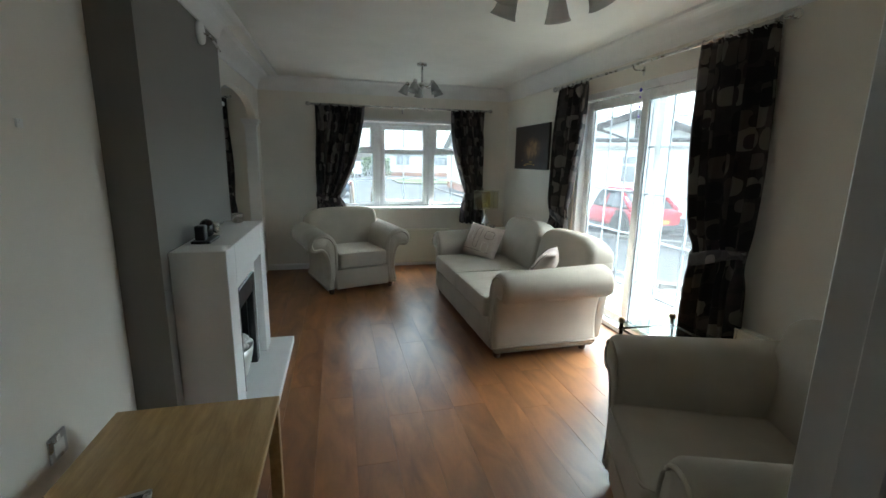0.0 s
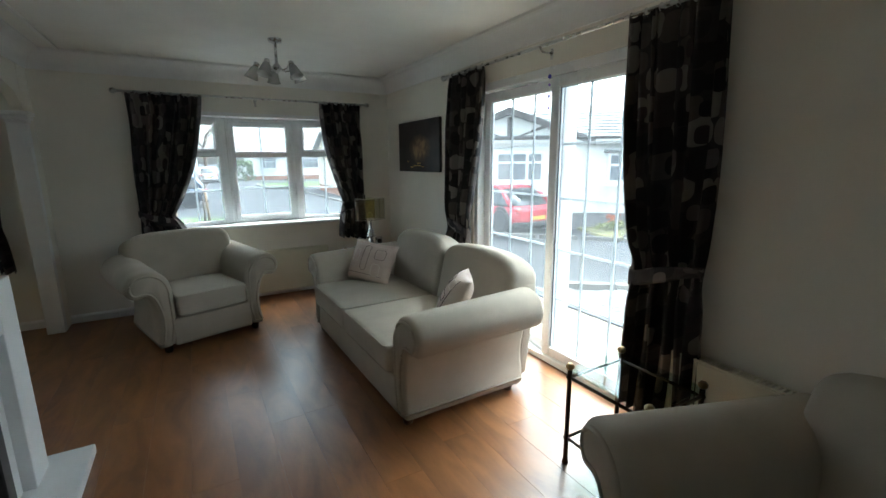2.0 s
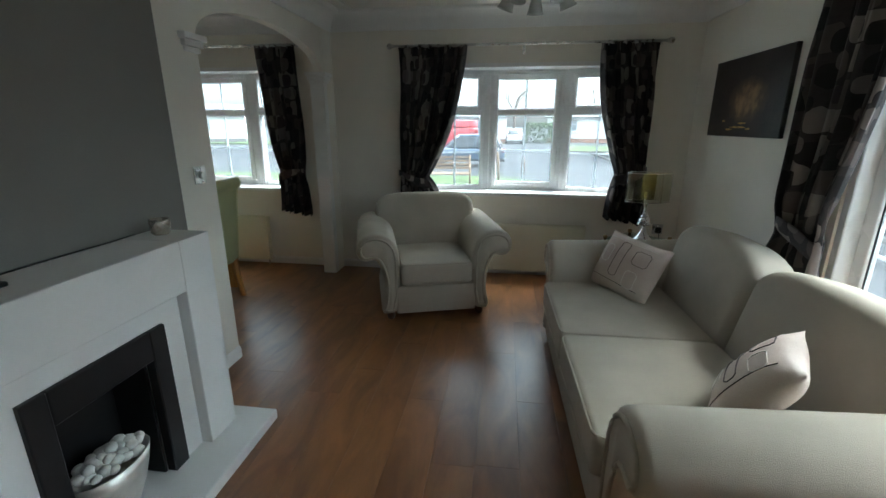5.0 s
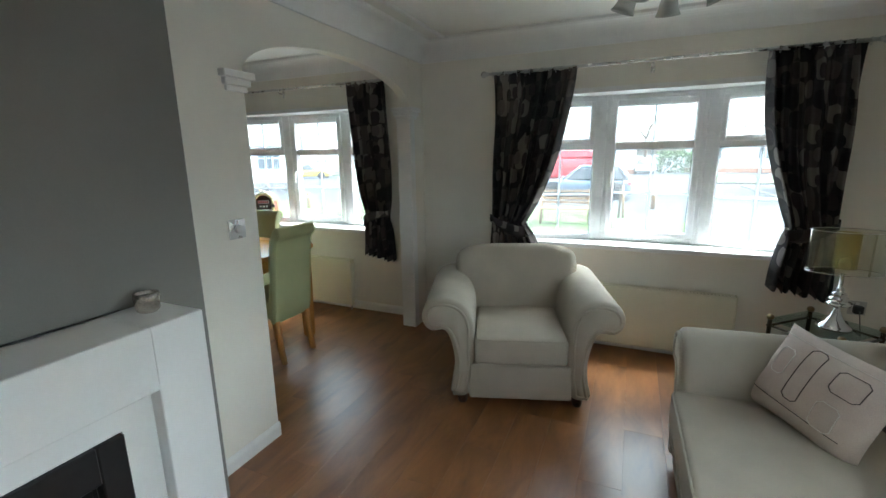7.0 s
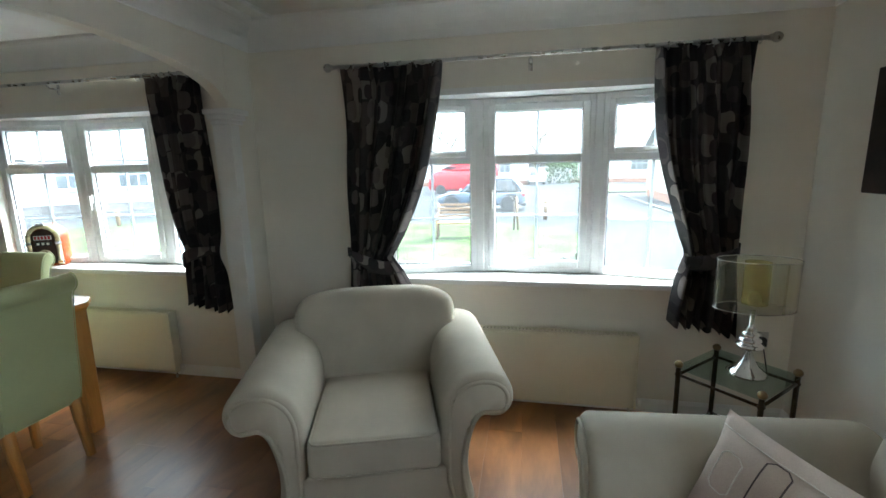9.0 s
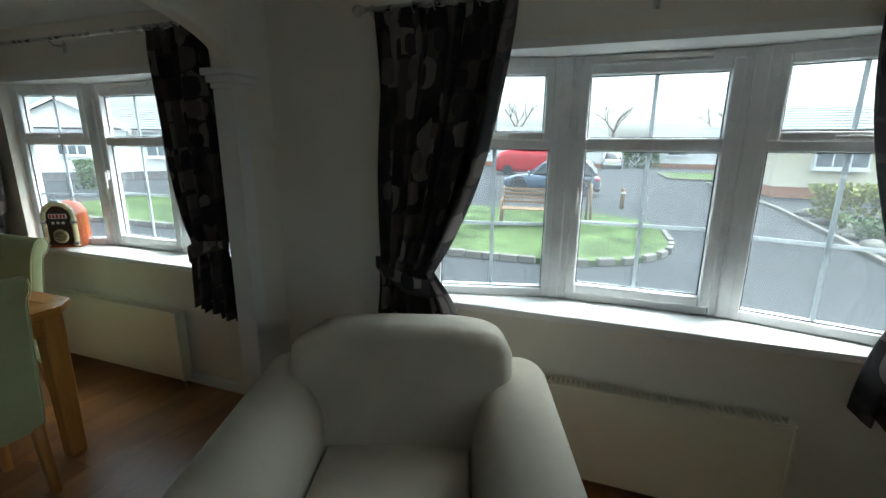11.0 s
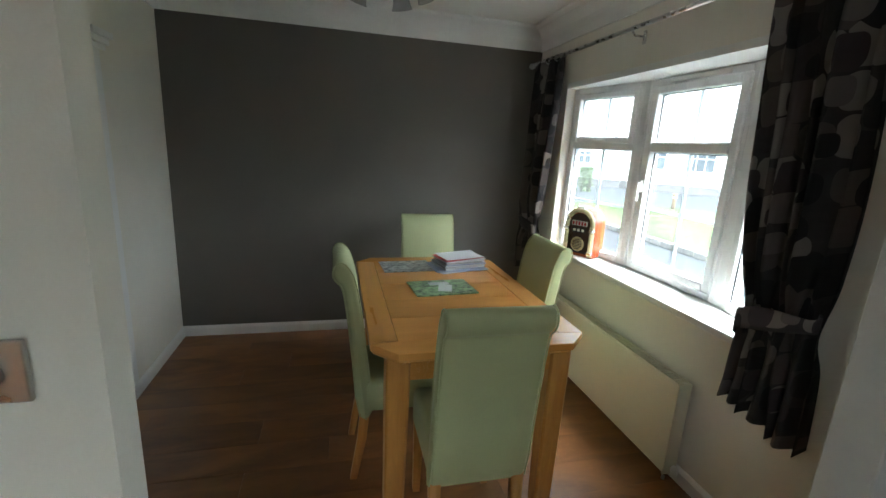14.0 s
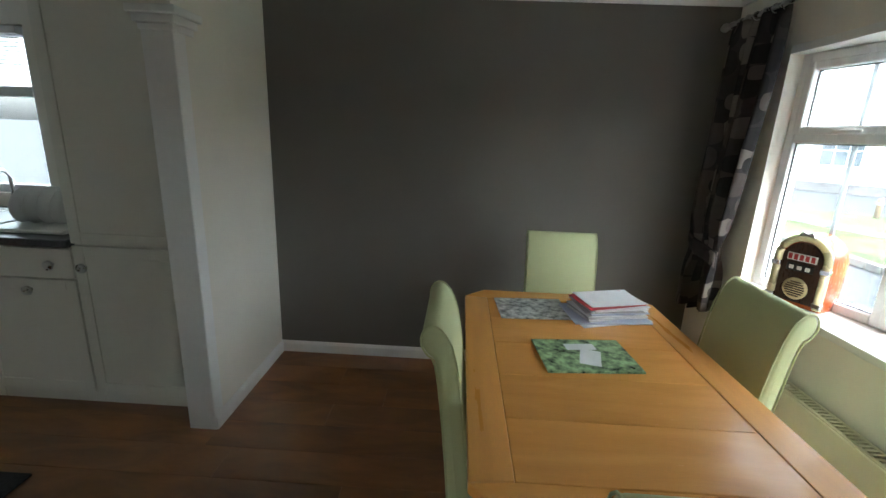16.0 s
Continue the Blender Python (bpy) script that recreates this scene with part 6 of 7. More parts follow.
def leaf_mass(name, lo, hi, n, size, material, label, seed, category="hedge"):
    """A bush: a twiggy core and many small leaves round it, uneven at the top."""
    c = thing(name, label, category)
    rng = random.Random(seed)
    bm = bmesh.new()
    for _ in range(n):
        x, y = rng.uniform(lo[0], hi[0]), rng.uniform(lo[1], hi[1])
        top = hi[2] + 0.12 * noise.noise(Vector((x * 1.7, y * 1.7, seed)))
        u = rng.random()
        z = lo[2] + (top - lo[2]) * (1 - u * u)
        edge = min(x - lo[0], hi[0] - x, y - lo[1], hi[1] - y)
        if edge > 0.25 and z < top - 0.2:
            continue
        d = Vector((rng.uniform(-1, 1), rng.uniform(-1, 1), rng.uniform(-0.3, 1))).normalized()
        e = d.cross(Vector((rng.uniform(-1, 1), rng.uniform(-1, 1), 0.3))).normalized()
        s = size * rng.uniform(0.6, 1.3)
        p = Vector((x, y, z))
        bm.faces.new([bm.verts.new(p), bm.verts.new(p + s * (0.5 * d + 0.35 * e)), bm.verts.new(p + s * d), bm.verts.new(p + s * (0.5 * d - 0.35 * e))])
    part("leaves", bm, material, c)
    stems = bmesh.new()
    for k in range(14):
        x, y = rng.uniform(lo[0] + 0.1, hi[0] - 0.1), rng.uniform(lo[1] + 0.05, hi[1] - 0.05)
        merge(stems, tube([(x, y, lo[2]), (x + 0.05, y, (lo[2] + hi[2]) / 2), (x + rng.uniform(-0.15, 0.15), y, hi[2] - 0.1)], [0.02, 0.014, 0.006], 5))
    part("stems", stems, M_BARK, c)
    return c


leaf_mass("hedge", (7.6, 19.8, GZ), (12.5, 21.2, 0.45), 9000, 0.13, M_LEAF, "clipped yellow-green hedge beside the road", 5)
leaf_mass("shrub", (7.3, 17.0, GZ), (9.2, 18.6, -0.1), 2500, 0.11, M_SHRUB, "low green shrub behind the kerb", 6, "shrub")
leaf_mass("shrub", (12.2, 8.4, GZ), (13.6, 9.4, -0.1), 1500, 0.10, M_SHRUB, "low green shrub in the neighbour's bed", 7, "shrub")
leaf_mass("shrub", (10.6, 10.3, GZ), (11.4, 10.8, -0.3), 600, 0.09, M_LEAF, "small yellow-green plant by the plinth", 8, "shrub")
leaf_mass("conifer", (-19.6, 18.3, GZ), (-19.0, 18.9, 0.7), 900, 0.12, M_SHRUB, "small dark conifer before a bungalow", 9, "shrub")
leaf_mass("hedge", (4.0, 52.0, GZ), (7.0, 54.0, 1.4), 1800, 0.3, M_SHRUB, "dark hedge at the end of the road", 10)

# garden bed before the timbered bungalow: pale turf, rocks and plants
M_DRYGRASS = shader("pale_dry_turf", (0.16, 0.155, 0.06), rough=0.95, vary=0.35, scale=3, bump=0.4, bump_scale=45, second=(0.24, 0.22, 0.10), spec=0.05)
M_REDLEAF = shader("red_leaf", (0.16, 0.02, 0.025), rough=0.6, vary=0.4, scale=5, second=(0.30, 0.05, 0.04))
M_ORANGE = shader("orange_flower", (0.55, 0.13, 0.03), rough=0.6, vary=0.3, scale=9)
structure("lawn", extrude([(10.55, 11.3), (10.0, 9.9), (10.6, 8.7), (12.6, 7.2), (15.5, 5.6), (16.3, 6.6), (13.2, 9.2), (10.9, 11.15)], 0.08, 'XY', GZ), M_DRYGRASS, "pale dry turf bed before the bungalow", "lawn")
leaf_mass("shrub", (14.4, 8.2, GZ + 0.07), (15.4, 9.0, 0.55), 1500, 0.10, M_REDLEAF, "red-leaved shrub by the bungalow wall", 17, "shrub")
leaf_mass("shrub", (11.7, 10.0, GZ + 0.07), (12.5, 10.5, -0.12), 700, 0.10, M_LEAF, "small yellow-green shrub on the turf", 18, "shrub")
leaf_mass("flowering_plant", (11.3, 10.75, GZ + 0.02), (11.65, 11.0, -0.1), 260, 0.07, M_ORANGE, "small orange flowering plant by the plinth", 19, "plant")
rng = random.Random(33)
for k in range(16):
    t = k / 15
    b = ball(rng.uniform(0.07, 0.15), (0, 0, 0), (1.2, rng.uniform(0.7, 1.1), rng.uniform(0.5, 0.8)), 8)
    for v in b.verts:
        v.co *= 1 + 0.2 * noise.noise(v.co * 8 + Vector((k, 3, 0)))
    st_ = thing("garden_stone", "rough buff stone edging the turf bed", "stone", "stones round the turf bed", Matrix.Translation((10.35 + 3.6 * t + rng.uniform(-0.1, 0.1), 9.35 - 2.5 * t + rng.uniform(-0.15, 0.25), GZ + 0.10)))
    part("stone", b, M_KERB, st_)

# kerbs along the right side of the road
kerb = tagged(thing("kerb", "grey stone kerb along the road", "kerb"), kind="structure")
me = mesh_of("kerb_stone", cube((-0.45, -0.06, -0.02), (0.45, 0.06, 0.10), 0.012), M_KERB)
for p, q in (((6.35, 12.5), (7.0, 18.0)), ((7.0, 18.0), (7.5, 23.0)), ((7.5, 23.0), (7.6, 34.0)), ((5.95, 7.48), (9.6, 4.6)), ((7.4, 12.3), (11.4, 8.0))):
    a, b = Vector((*p, GZ)), Vector((*q, GZ))
    n = max(1, round((b - a).length / 0.91))
    for k in range(n):
        piece("kerb_stone", me, kerb, Matrix.Translation(a.lerp(b, (k + 0.5) / n)) @ Matrix.Rotation(math.atan2((b - a).y, (b - a).x), 4, 'Z'))

# rockery stones behind the kerb
rng = random.Random(31)
rocks = thing("rockery", "low rockery of rough buff stones", "rockery")
for k in range(46):
    t = rng.random()
    b = ball(rng.uniform(0.1, 0.24), (0, 0, 0), (1, rng.uniform(0.7, 1.2), rng.uniform(0.5, 0.8)), 8)
    for v in b.verts:
        v.co *= 1 + 0.18 * noise.noise(v.co * 6 + Vector((k, 0, 0)))
    part("stone", place(b, Matrix.Translation((6.9 + 0.7 * t + rng.uniform(0.05, 0.9), 15.5 + 6.5 * t, GZ + 0.06))), M_KERB, rocks)

# patio, brick edge and block paving beside the sliding door
patio = tagged(thing("patio", "cream concrete patio with a blue brick edge", "patio"), kind="structure")
me = mesh_of("slab", cube((-0.298, -0.298, -0.04), (0.298, 0.298, 0.0), 0.004), M_SLAB)
for i in range(3):
    for j in range(14):
        piece("slab", me, patio, Matrix.Translation((3.9 + 0.6 * i - 0.02, 1.9 + 0.6 * j, GZ + 0.06)))
me = mesh_of("brick", cube((-0.105, -0.05, -0.06), (0.105, 0.05, 0.0), 0.004), M_BLUEBRICK)
for j in range(80):
    piece("brick", me, patio, Matrix.Translation((5.52, 1.7 + 0.108 * j, GZ + 0.065)))
me = mesh_of("paver", cube((-0.1, -0.1, -0.06), (0.1, 0.1, 0.0), 0.006), M_PAVER)
rng = random.Random(8)
cnt = 0
for i in range(14):
    for j in range(30):
        x, y = 5.75 + 0.205 * i, 3.6 + 0.205 * j + (0.1 if i % 2 else 0)
        if x * 0.62 + y * 0.785 > 9.35 or cnt > 290:
            continue
        cnt += 1
        piece("paver", me, patio, Matrix.Translation((x, y, GZ + 0.045 + rng.uniform(0, 0.006))))
post = thing("porch_post", "white square porch post outside the patio door", "post")
part("shaft", cube((3.84, 5.185, GZ + 0.06), (3.93, 5.275, CEIL + 0.1), 0.006, 2), M_UPVC, post)
part("foot", cube((3.82, 5.165, GZ + 0.06), (3.95, 5.295, GZ + 0.1), 0.004), M_UPVC, post)


def bungalow(name, label, m, length, width, eave, ridge, wall_mat, plinth_mat, windows, gable_wing=None, timber=False):
    """A park home: plinth, walls, pitched roof along local x, front at local y = 0 facing -y. windows: (x, w, z0, z1, bow)."""
    b = thing(name, label, "bungalow", "", m)
    part("plinth", cube((0.03, 0.03, 0), (length - 0.03, width - 0.03, 0.45)), plinth_mat, b)
    part("wall", cube((0, 0, 0.45), (length, width, eave), 0.01), wall_mat, b)
    o = 0.32
    rise = ridge - eave
    prof = [(-o, eave - 0.10), (width / 2, ridge), (width + o, eave - 0.10), (width + o, eave + 0.02), (width / 2, ridge + 0.13), (-o, eave + 0.02)]
    part("roof", extrude(prof, length + 2 * o, 'YZ', -o), M_ROOF, b)
    for xx in (0.0, length - 0.012):
        part("gable", extrude([(0, eave - 0.01), (width, eave - 0.01), (width / 2, ridge - 0.03)], 0.012, 'YZ', xx), wall_mat, b)
    for k in range(1, 9):                           # tile courses stand proud
        t = k / 9
        y, z = -o + t * (width / 2 + o), eave + 0.02 + t * (rise + 0.11)
        part("tile_course", cube((-o, y - 0.06, z - 0.02), (length + o, y + 0.02, z + 0.008)), M_ROOF, b)
    part("fascia", cube((-o, -o - 0.03, eave - 0.12), (length + o, -o - 0.002, eave + 0.03)), M_TRIM, b)
    part("gutter", tube([(-o, -o - 0.06, eave + 0.0), (length + o, -o - 0.06, eave + 0.0)], 0.045, 8), M_DARKTRIM, b)
    for x, w, z0, z1, bow in windows:
        d = 0.28 if bow else 0.06
        win = part("window", cube((x, -d, z0), (x + w, 0.02, z1), 0.02), M_UPVC, b)
        n = max(2, round(w / 0.5))
        for k in range(n):
            a, c = x + 0.06 + (w - 0.06) * k / n, x + (w - 0.06) * (k + 1) / n
            part("pane", cube((a, -d - 0.012, z0 + 0.10), (c, -d - 0.002, z1 - 0.36)), M_PANE, win)
            part("pane", cube((a, -d - 0.012, z1 - 0.30), (c, -d - 0.002, z1 - 0.08)), M_PANE, win)
        part("sill", cube((x - 0.06, -d - 0.07, z0 - 0.06), (x + w + 0.06, -d + 0.1, z0)), M_UPVC, win)
        if bow:
            part("canopy", cube((x - 0.1, -d - 0.14, z1), (x + w + 0.1, 0.02, z1 + 0.1), 0.03), M_ROOF, win)
    if gable_wing:
        x0, x1, proj, apex = gable_wing
        mid = (x0 + x1) / 2
        part("wing_plinth", cube((x0 + 0.03, -proj + 0.03, 0), (x1 - 0.03, 0.02, 0.45)), plinth_mat, b)
        part("wing_wall", extrude([(x0, 0.45), (x1, 0.45), (x1, eave), (mid, apex - 0.08), (x0, eave)], proj + width * 0.5, 'XZ', -proj), wall_mat, b)
        for s, xe in ((-1, x0), (1, x1)):
            sl = [(mid, apex), (xe + s * o, eave - 0.13), (xe + s * o, eave - 0.02), (mid, apex + 0.12)]
            part("wing_roof", extrude(sl, proj + width * 0.5 + 0.25, 'XZ', -proj - 0.25), M_ROOF, b)
            brg = [(mid, apex - 0.06), (xe + s * o, eave - 0.22), (xe + s * o, eave - 0.06), (mid, apex + 0.12)]
            part("bargeboard", extrude(brg, 0.03, 'XZ', -proj - 0.285), M_DARKTRIM if timber else M_TRIM, b)
        if timber:
            f = -proj - 0.02
            part("timber", cube((x0, f, eave - 0.10), (x1, f + 0.019, eave + 0.02)), M_DARKTRIM, b)
            part("timber", cube((mid - 0.06, f, eave + 0.02), (mid + 0.06, f + 0.019, apex - 0.12)), M_DARKTRIM, b)
            for s in (-1, 1):
                part("timber", extrude([(mid + s * 0.1, eave + 0.02), (mid + s * 0.2, eave + 0.02), (mid + s * (x1 - x0) * 0.32, eave + 0.36), (mid + s * (x1 - x0) * 0.25, eave + 0.36)], 0.019, 'XZ', f), M_DARKTRIM, b)
        wx = mid - 0.35
        win = part("window", cube((wx, -proj - 0.05, 1.3), (wx + 1.3, -proj + 0.02, 2.15), 0.02), M_UPVC, b)
        for k in range(3):
            part("pane", cube((wx + 0.06 + 0.42 * k, -proj - 0.06, 1.38), (wx + 0.40 + 0.42 * k, -proj - 0.052, 1.82)), M_PANE, win)
            part("pane", cube((wx + 0.06 + 0.42 * k, -proj - 0.06, 1.88), (wx + 0.40 + 0.42 * k, -proj - 0.052, 2.08)), M_PANE, win)
        part("sill", cube((wx - 0.06, -proj - 0.11, 1.25), (wx + 1.36, -proj, 1.3)), M_UPVC, win)
    return b


ang = math.degrees(math.atan2(-0.64, 0.77))
bungalow("bungalow", "white rendered bungalow with dark timbered gable and grey plinth", pose(10.75 - 3.9 * 0.77, 11.5 + 3.9 * 0.64, GZ, 0, 0, ang), 13.5, 5.5, 2.5, 3.35, M_RENDERW, M_PLINTH,
         [(4.6, 1.15, 1.27, 2.1, True), (8.0, 1.6, 1.27, 2.1, True)], (0.0, 3.9, 0.12, 3.2), True)
bungalow("bungalow", "cream rendered bungalow beyond the hedge", pose(8.6, 27.5, GZ, 0, 0, -4), 13.0, 6.0, 2.7, 3.7, M_CREAMR, M_REDPLINTH, [(1.2, 1.7, 1.2, 2.3, True), (5.5, 1.7, 1.2, 2.3, True), (9.5, 1.7, 1.2, 2.3, True)])
bungalow("bungalow", "white rendered bungalow at the end of the road", pose(6.5, 55.0, GZ, 0, 0, -8), 14.0, 6.5, 2.7, 3.9, M_RENDERW, M_REDPLINTH, [(1.5, 1.7, 1.2, 2.3, True), (6.0, 1.7, 1.2, 2.3, False), (10.5, 1.7, 1.2, 2.3, True)])
bungalow("bungalow", "white rendered bungalow far behind the parked cars", pose(-12.0, 50.0, GZ, 0, 0, 4), 14.0, 6.5, 2.7, 3.9, M_RENDERW, M_REDPLINTH, [(1.5, 1.7, 1.2, 2.3, True), (6.0, 1.7, 1.2, 2.3, False), (10.5, 1.7, 1.2, 2.3, True)])
bungalow("bungalow", "white rendered bungalow with a wide gable and grey plinth", pose(-27.5, 19.0, GZ, 0, 0, 38), 12.0, 6.5, 2.7, 3.9, M_RENDERW, M_PLINTH, [(7.2, 1.6, 1.2, 2.3, True), (9.8, 1.4, 1.2, 2.3, False)], (0.8, 6.4, 0.3, 4.2))
bungalow("bungalow", "white rendered bungalow behind the parked yellow car", pose(-37.0, 42.0, GZ, 0, 0, 30), 13.0, 6.5, 2.7, 3.9, M_RENDERW, M_PLINTH, [(1.5, 1.7, 1.2, 2.3, True), (8.0, 1.7, 1.2, 2.3, False)], (4.0, 9.0, 0.3, 4.2))
bungalow("bungalow", "white rendered bungalow facing the kitchen window", pose(-15.0, -1.0, GZ, 0, 0, 90), 12.0, 6.0, 2.7, 3.7, M_RENDERW, M_REDPLINTH, [(1.8, 1.6, 1.2, 2.3, False), (4.8, 1.5, 1.2, 2.3, False)])


def car(name, label, m, paint, L=4.1, W=1.74, H=1.47, van=False, suv=False):
    """A parked car pointing to local +x, with body, glasshouse, wheels, lamps and plates."""
    c = thing(name, label, "van" if van else "car", "parked vehicles", m)
    body_h = H * (0.80 if van else 0.60)
    clear = 0.24 if suv else 0.19
    h = L / 2
    wr = 0.35 if suv else 0.315
    fx, rx = h * 0.64, -h * 0.64
    if van:
        b0, b1, t0, t1 = -h + 0.03, h * 0.62, -h + 0.06, h * 0.34
    elif suv:
        b0, b1, t0, t1 = -h + 0.08, h * 0.50, -h + 0.45, h * 0.12
    else:
        b0, b1, t0, t1 = -h + 0.14, h * 0.54, -h + 0.80, h * 0.08

    def section(x, w, z0, z1, n=20, ky=0.30, kz=0.42):
        """A rounded upright ring across the car."""
        out = []
        for i in range(n):
            a = 2 * math.pi * (i + 0.5) / n
            c, q = math.cos(a), math.sin(a)
            out.append((x, w * abs(c) ** ky * (1 if c > 0 else -1), (z0 + z1) / 2 + (z1 - z0) / 2 * abs(q) ** kz * (1 if q > 0 else -1)))
        return out
    rings = []
    for k in range(29):
        x = -h + L * k / 28
        e = abs(x) / h
        top = body_h
        if x > b1:
            top = body_h * (1 - 0.24 * ((x - b1) / (h - b1)) ** 1.7)
        elif x < -h * 0.86:
            top = body_h * (1 - 0.10 * ((-h * 0.86 - x) / (h * 0.14)) ** 2)
        close = max(0.0, (e - 0.93) / 0.07)
        w = W / 2 * (1 - 0.13 * e ** 4 - 0.10 * close ** 2)
        rings.append(section(x, w, clear + 0.05 * e ** 6 + 0.09 * close ** 2, top - 0.06 * close ** 2))
    part("body", loft(rings), paint, c)
    wb, wt_ = W / 2 - 0.06, W / 2 - 0.24

    def dome(t):
        z = body_h - 0.05 + (H - body_h + 0.05) * t
        x0, x1 = b0 + (t0 - b0) * t ** 1.35, b1 + (t1 - b1) * t ** 0.85
        w, cx_, hx_ = wb + (wt_ - wb) * t ** 1.3, (x0 + x1) / 2, (x1 - x0) / 2
        out = []
        for i in range(24):
            a = 2 * math.pi * (i + 0.5) / 24
            cc, q = math.cos(a), math.sin(a)
            out.append((cx_ + hx_ * abs(cc) ** 0.5 * (1 if cc > 0 else -1), w * abs(q) ** 0.35 * (1 if q > 0 else -1), z))
        return out
    part("glasshouse", loft([dome(k / 6 * 0.9) for k in range(7)]), paint if van else M_CARGLASS, c)
    crown = [dome(0.86), dome(0.94), dome(0.985)]
    crown[0] = [(x, y * 1.01, z) for x, y, z in crown[0]]
    lid = dome(1.0)
    mx_, my_ = sum(p[0] for p in lid) / 24, 0.0
    crown.append([(mx_ + (x - mx_) * 0.9, y * 0.86, z + 0.012) for x, y, z in lid])
    part("roof", loft(crown), paint, c)
    if not van:
        for s in (-1, 1):
            for xb, xt, r in ((b0 + 0.10, t0 + 0.10, 0.06), (b1 - 0.10, t1 - 0.04, 0.03), ((b0 + b1) / 2 - 0.1, (t0 + t1) / 2 - 0.05, 0.03)):
                part("pillar", tube([(xb, s * wb * 0.985, body_h - 0.04), ((xb + xt) / 2, s * ((wb + wt_) / 2 + 0.02), (body_h + H) / 2 - 0.02), (xt, s * wt_ * 0.985, H - 0.06)], r, 8), paint, c)
    else:
        part("windscreen", loft([[(h * 0.60, -wb * 0.8, body_h), (h * 0.64, -wb * 0.8, body_h), (h * 0.64, wb * 0.8, body_h), (h * 0.60, wb * 0.8, body_h)],
                                 [(h * 0.36, -wt_ * 0.8, H - 0.12), (h * 0.40, -wt_ * 0.8, H - 0.12), (h * 0.40, wt_ * 0.8, H - 0.12), (h * 0.36, wt_ * 0.8, H - 0.12)]]), M_CARGLASS, c)
        for s in (-1, 1):
            part("side_window", cube((h * 0.16, s * (wb - 0.08) - 0.03, body_h + 0.03), (h * 0.46, s * (wb - 0.08) + 0.03, H - 0.2), 0.01), M_CARGLASS, c)
    # arches are not cut: black discs stand in for their shaded hollows
    for cx in (rx, fx):
        for s in (-1, 1):
            ma = Matrix.Translation((cx, s * (W / 2 - 0.12), wr + 0.02)) @ Matrix.Rotation(math.pi / 2, 4, 'X')
            part("wheel_arch", place(lathe([(wr + 0.05, -0.105), (wr + 0.05, 0.105)], 28), ma), M_PLASTIC_B, c, "black disc for the shaded wheel arch")
    for cx in (rx, fx):
        for s in (-1, 1):
            mw = Matrix.Translation((cx, s * (W / 2 - 0.095), wr)) @ Matrix.Rotation(math.pi / 2, 4, 'X')
            w = part("wheel", place(lathe([(wr * 0.62, -0.09), (wr * 0.94, -0.1), (wr, -0.07), (wr, 0.07), (wr * 0.94, 0.1), (wr * 0.62, 0.09)], 24), mw), M_TYRE, c, "black tyre")
            rim = lathe([(0.03, -0.088), (wr * 0.3, -0.07), (wr * 0.64, -0.09), (wr * 0.64, 0.09), (wr * 0.3, 0.07), (0.03, 0.088)], 20)
            part("rim", place(rim, mw), M_ALLOY, w, "silver alloy rim")
    for s in (-1, 1):
        part("tail_lamp", cube((-h + 0.02, s * (W / 2 - 0.24) - 0.15, body_h * 0.74), (-h + 0.30, s * (W / 2 - 0.24) + 0.15, body_h * 0.90), 0.04, 3), M_TAIL, c)
        part("headlamp", cube((h - 0.34, s * (W / 2 - 0.26) - 0.15, body_h * 0.62), (h - 0.03, s * (W / 2 - 0.26) + 0.15, body_h * 0.76), 0.04, 3), M_ALLOY, c)
        part("mirror", ball(0.09, (b1 - 0.12, s * (W / 2 + 0.06), body_h + 0.07), (0.7, 1.2, 0.8), 10), paint, c)
    part("number_plate", cube((-h - 0.016, -0.26, body_h * 0.50), (-h + 0.02, 0.26, body_h * 0.62)), M_PLATE, c, "yellow number plate")
    part("bumper", cube((-h - 0.02, -W / 2 + 0.06, clear), (-h + 0.2, W / 2 - 0.06, clear + 0.14), 0.04, 2), M_PLASTIC_B, c)
    return c


def paint(name, col):
    return shader(name, col, rough=0.25, vary=0.05, scale=3, coat=0.8)


car("car", "red hatchback parked before the bungalow", pose(9.15, 13.2, GZ, 0, 0, 93), paint("red_car_paint", (0.55, 0.025, 0.05)), 3.5, 1.6, 1.24)
car("car", "slate blue compact SUV parked across the road", pose(-0.05, 24.9, GZ, 0, 0, 179), paint("blue_car_paint", (0.085, 0.12, 0.175)), 3.9, 1.7, 1.45, suv=True)
car("van", "red delivery van parked on the far side", pose(-2.8, 38.0, GZ, 0, 0, 184), paint("red_van_paint", (0.5, 0.02, 0.03)), 5.2, 2.0, 2.2, van=True)
car("car", "white SUV parked before a bungalow", pose(-22.8, 28.0, GZ, 0, 0, 155), paint("white_car_paint", (0.75, 0.75, 0.75)), 4.5, 1.85, 1.68, suv=True)
car("car", "yellow hatchback parked in the distance", pose(-27.0, 38.5, GZ, 0, 0, 20), paint("yellow_car_paint", (0.65, 0.45, 0.03)), 4.0, 1.7, 1.42)
car("car", "white hatchback at the end of the road", pose(2.8, 52.0, GZ, 0, 0, 90), paint("pale_car_paint", (0.7, 0.7, 0.7)), 4.0, 1.75, 1.5)

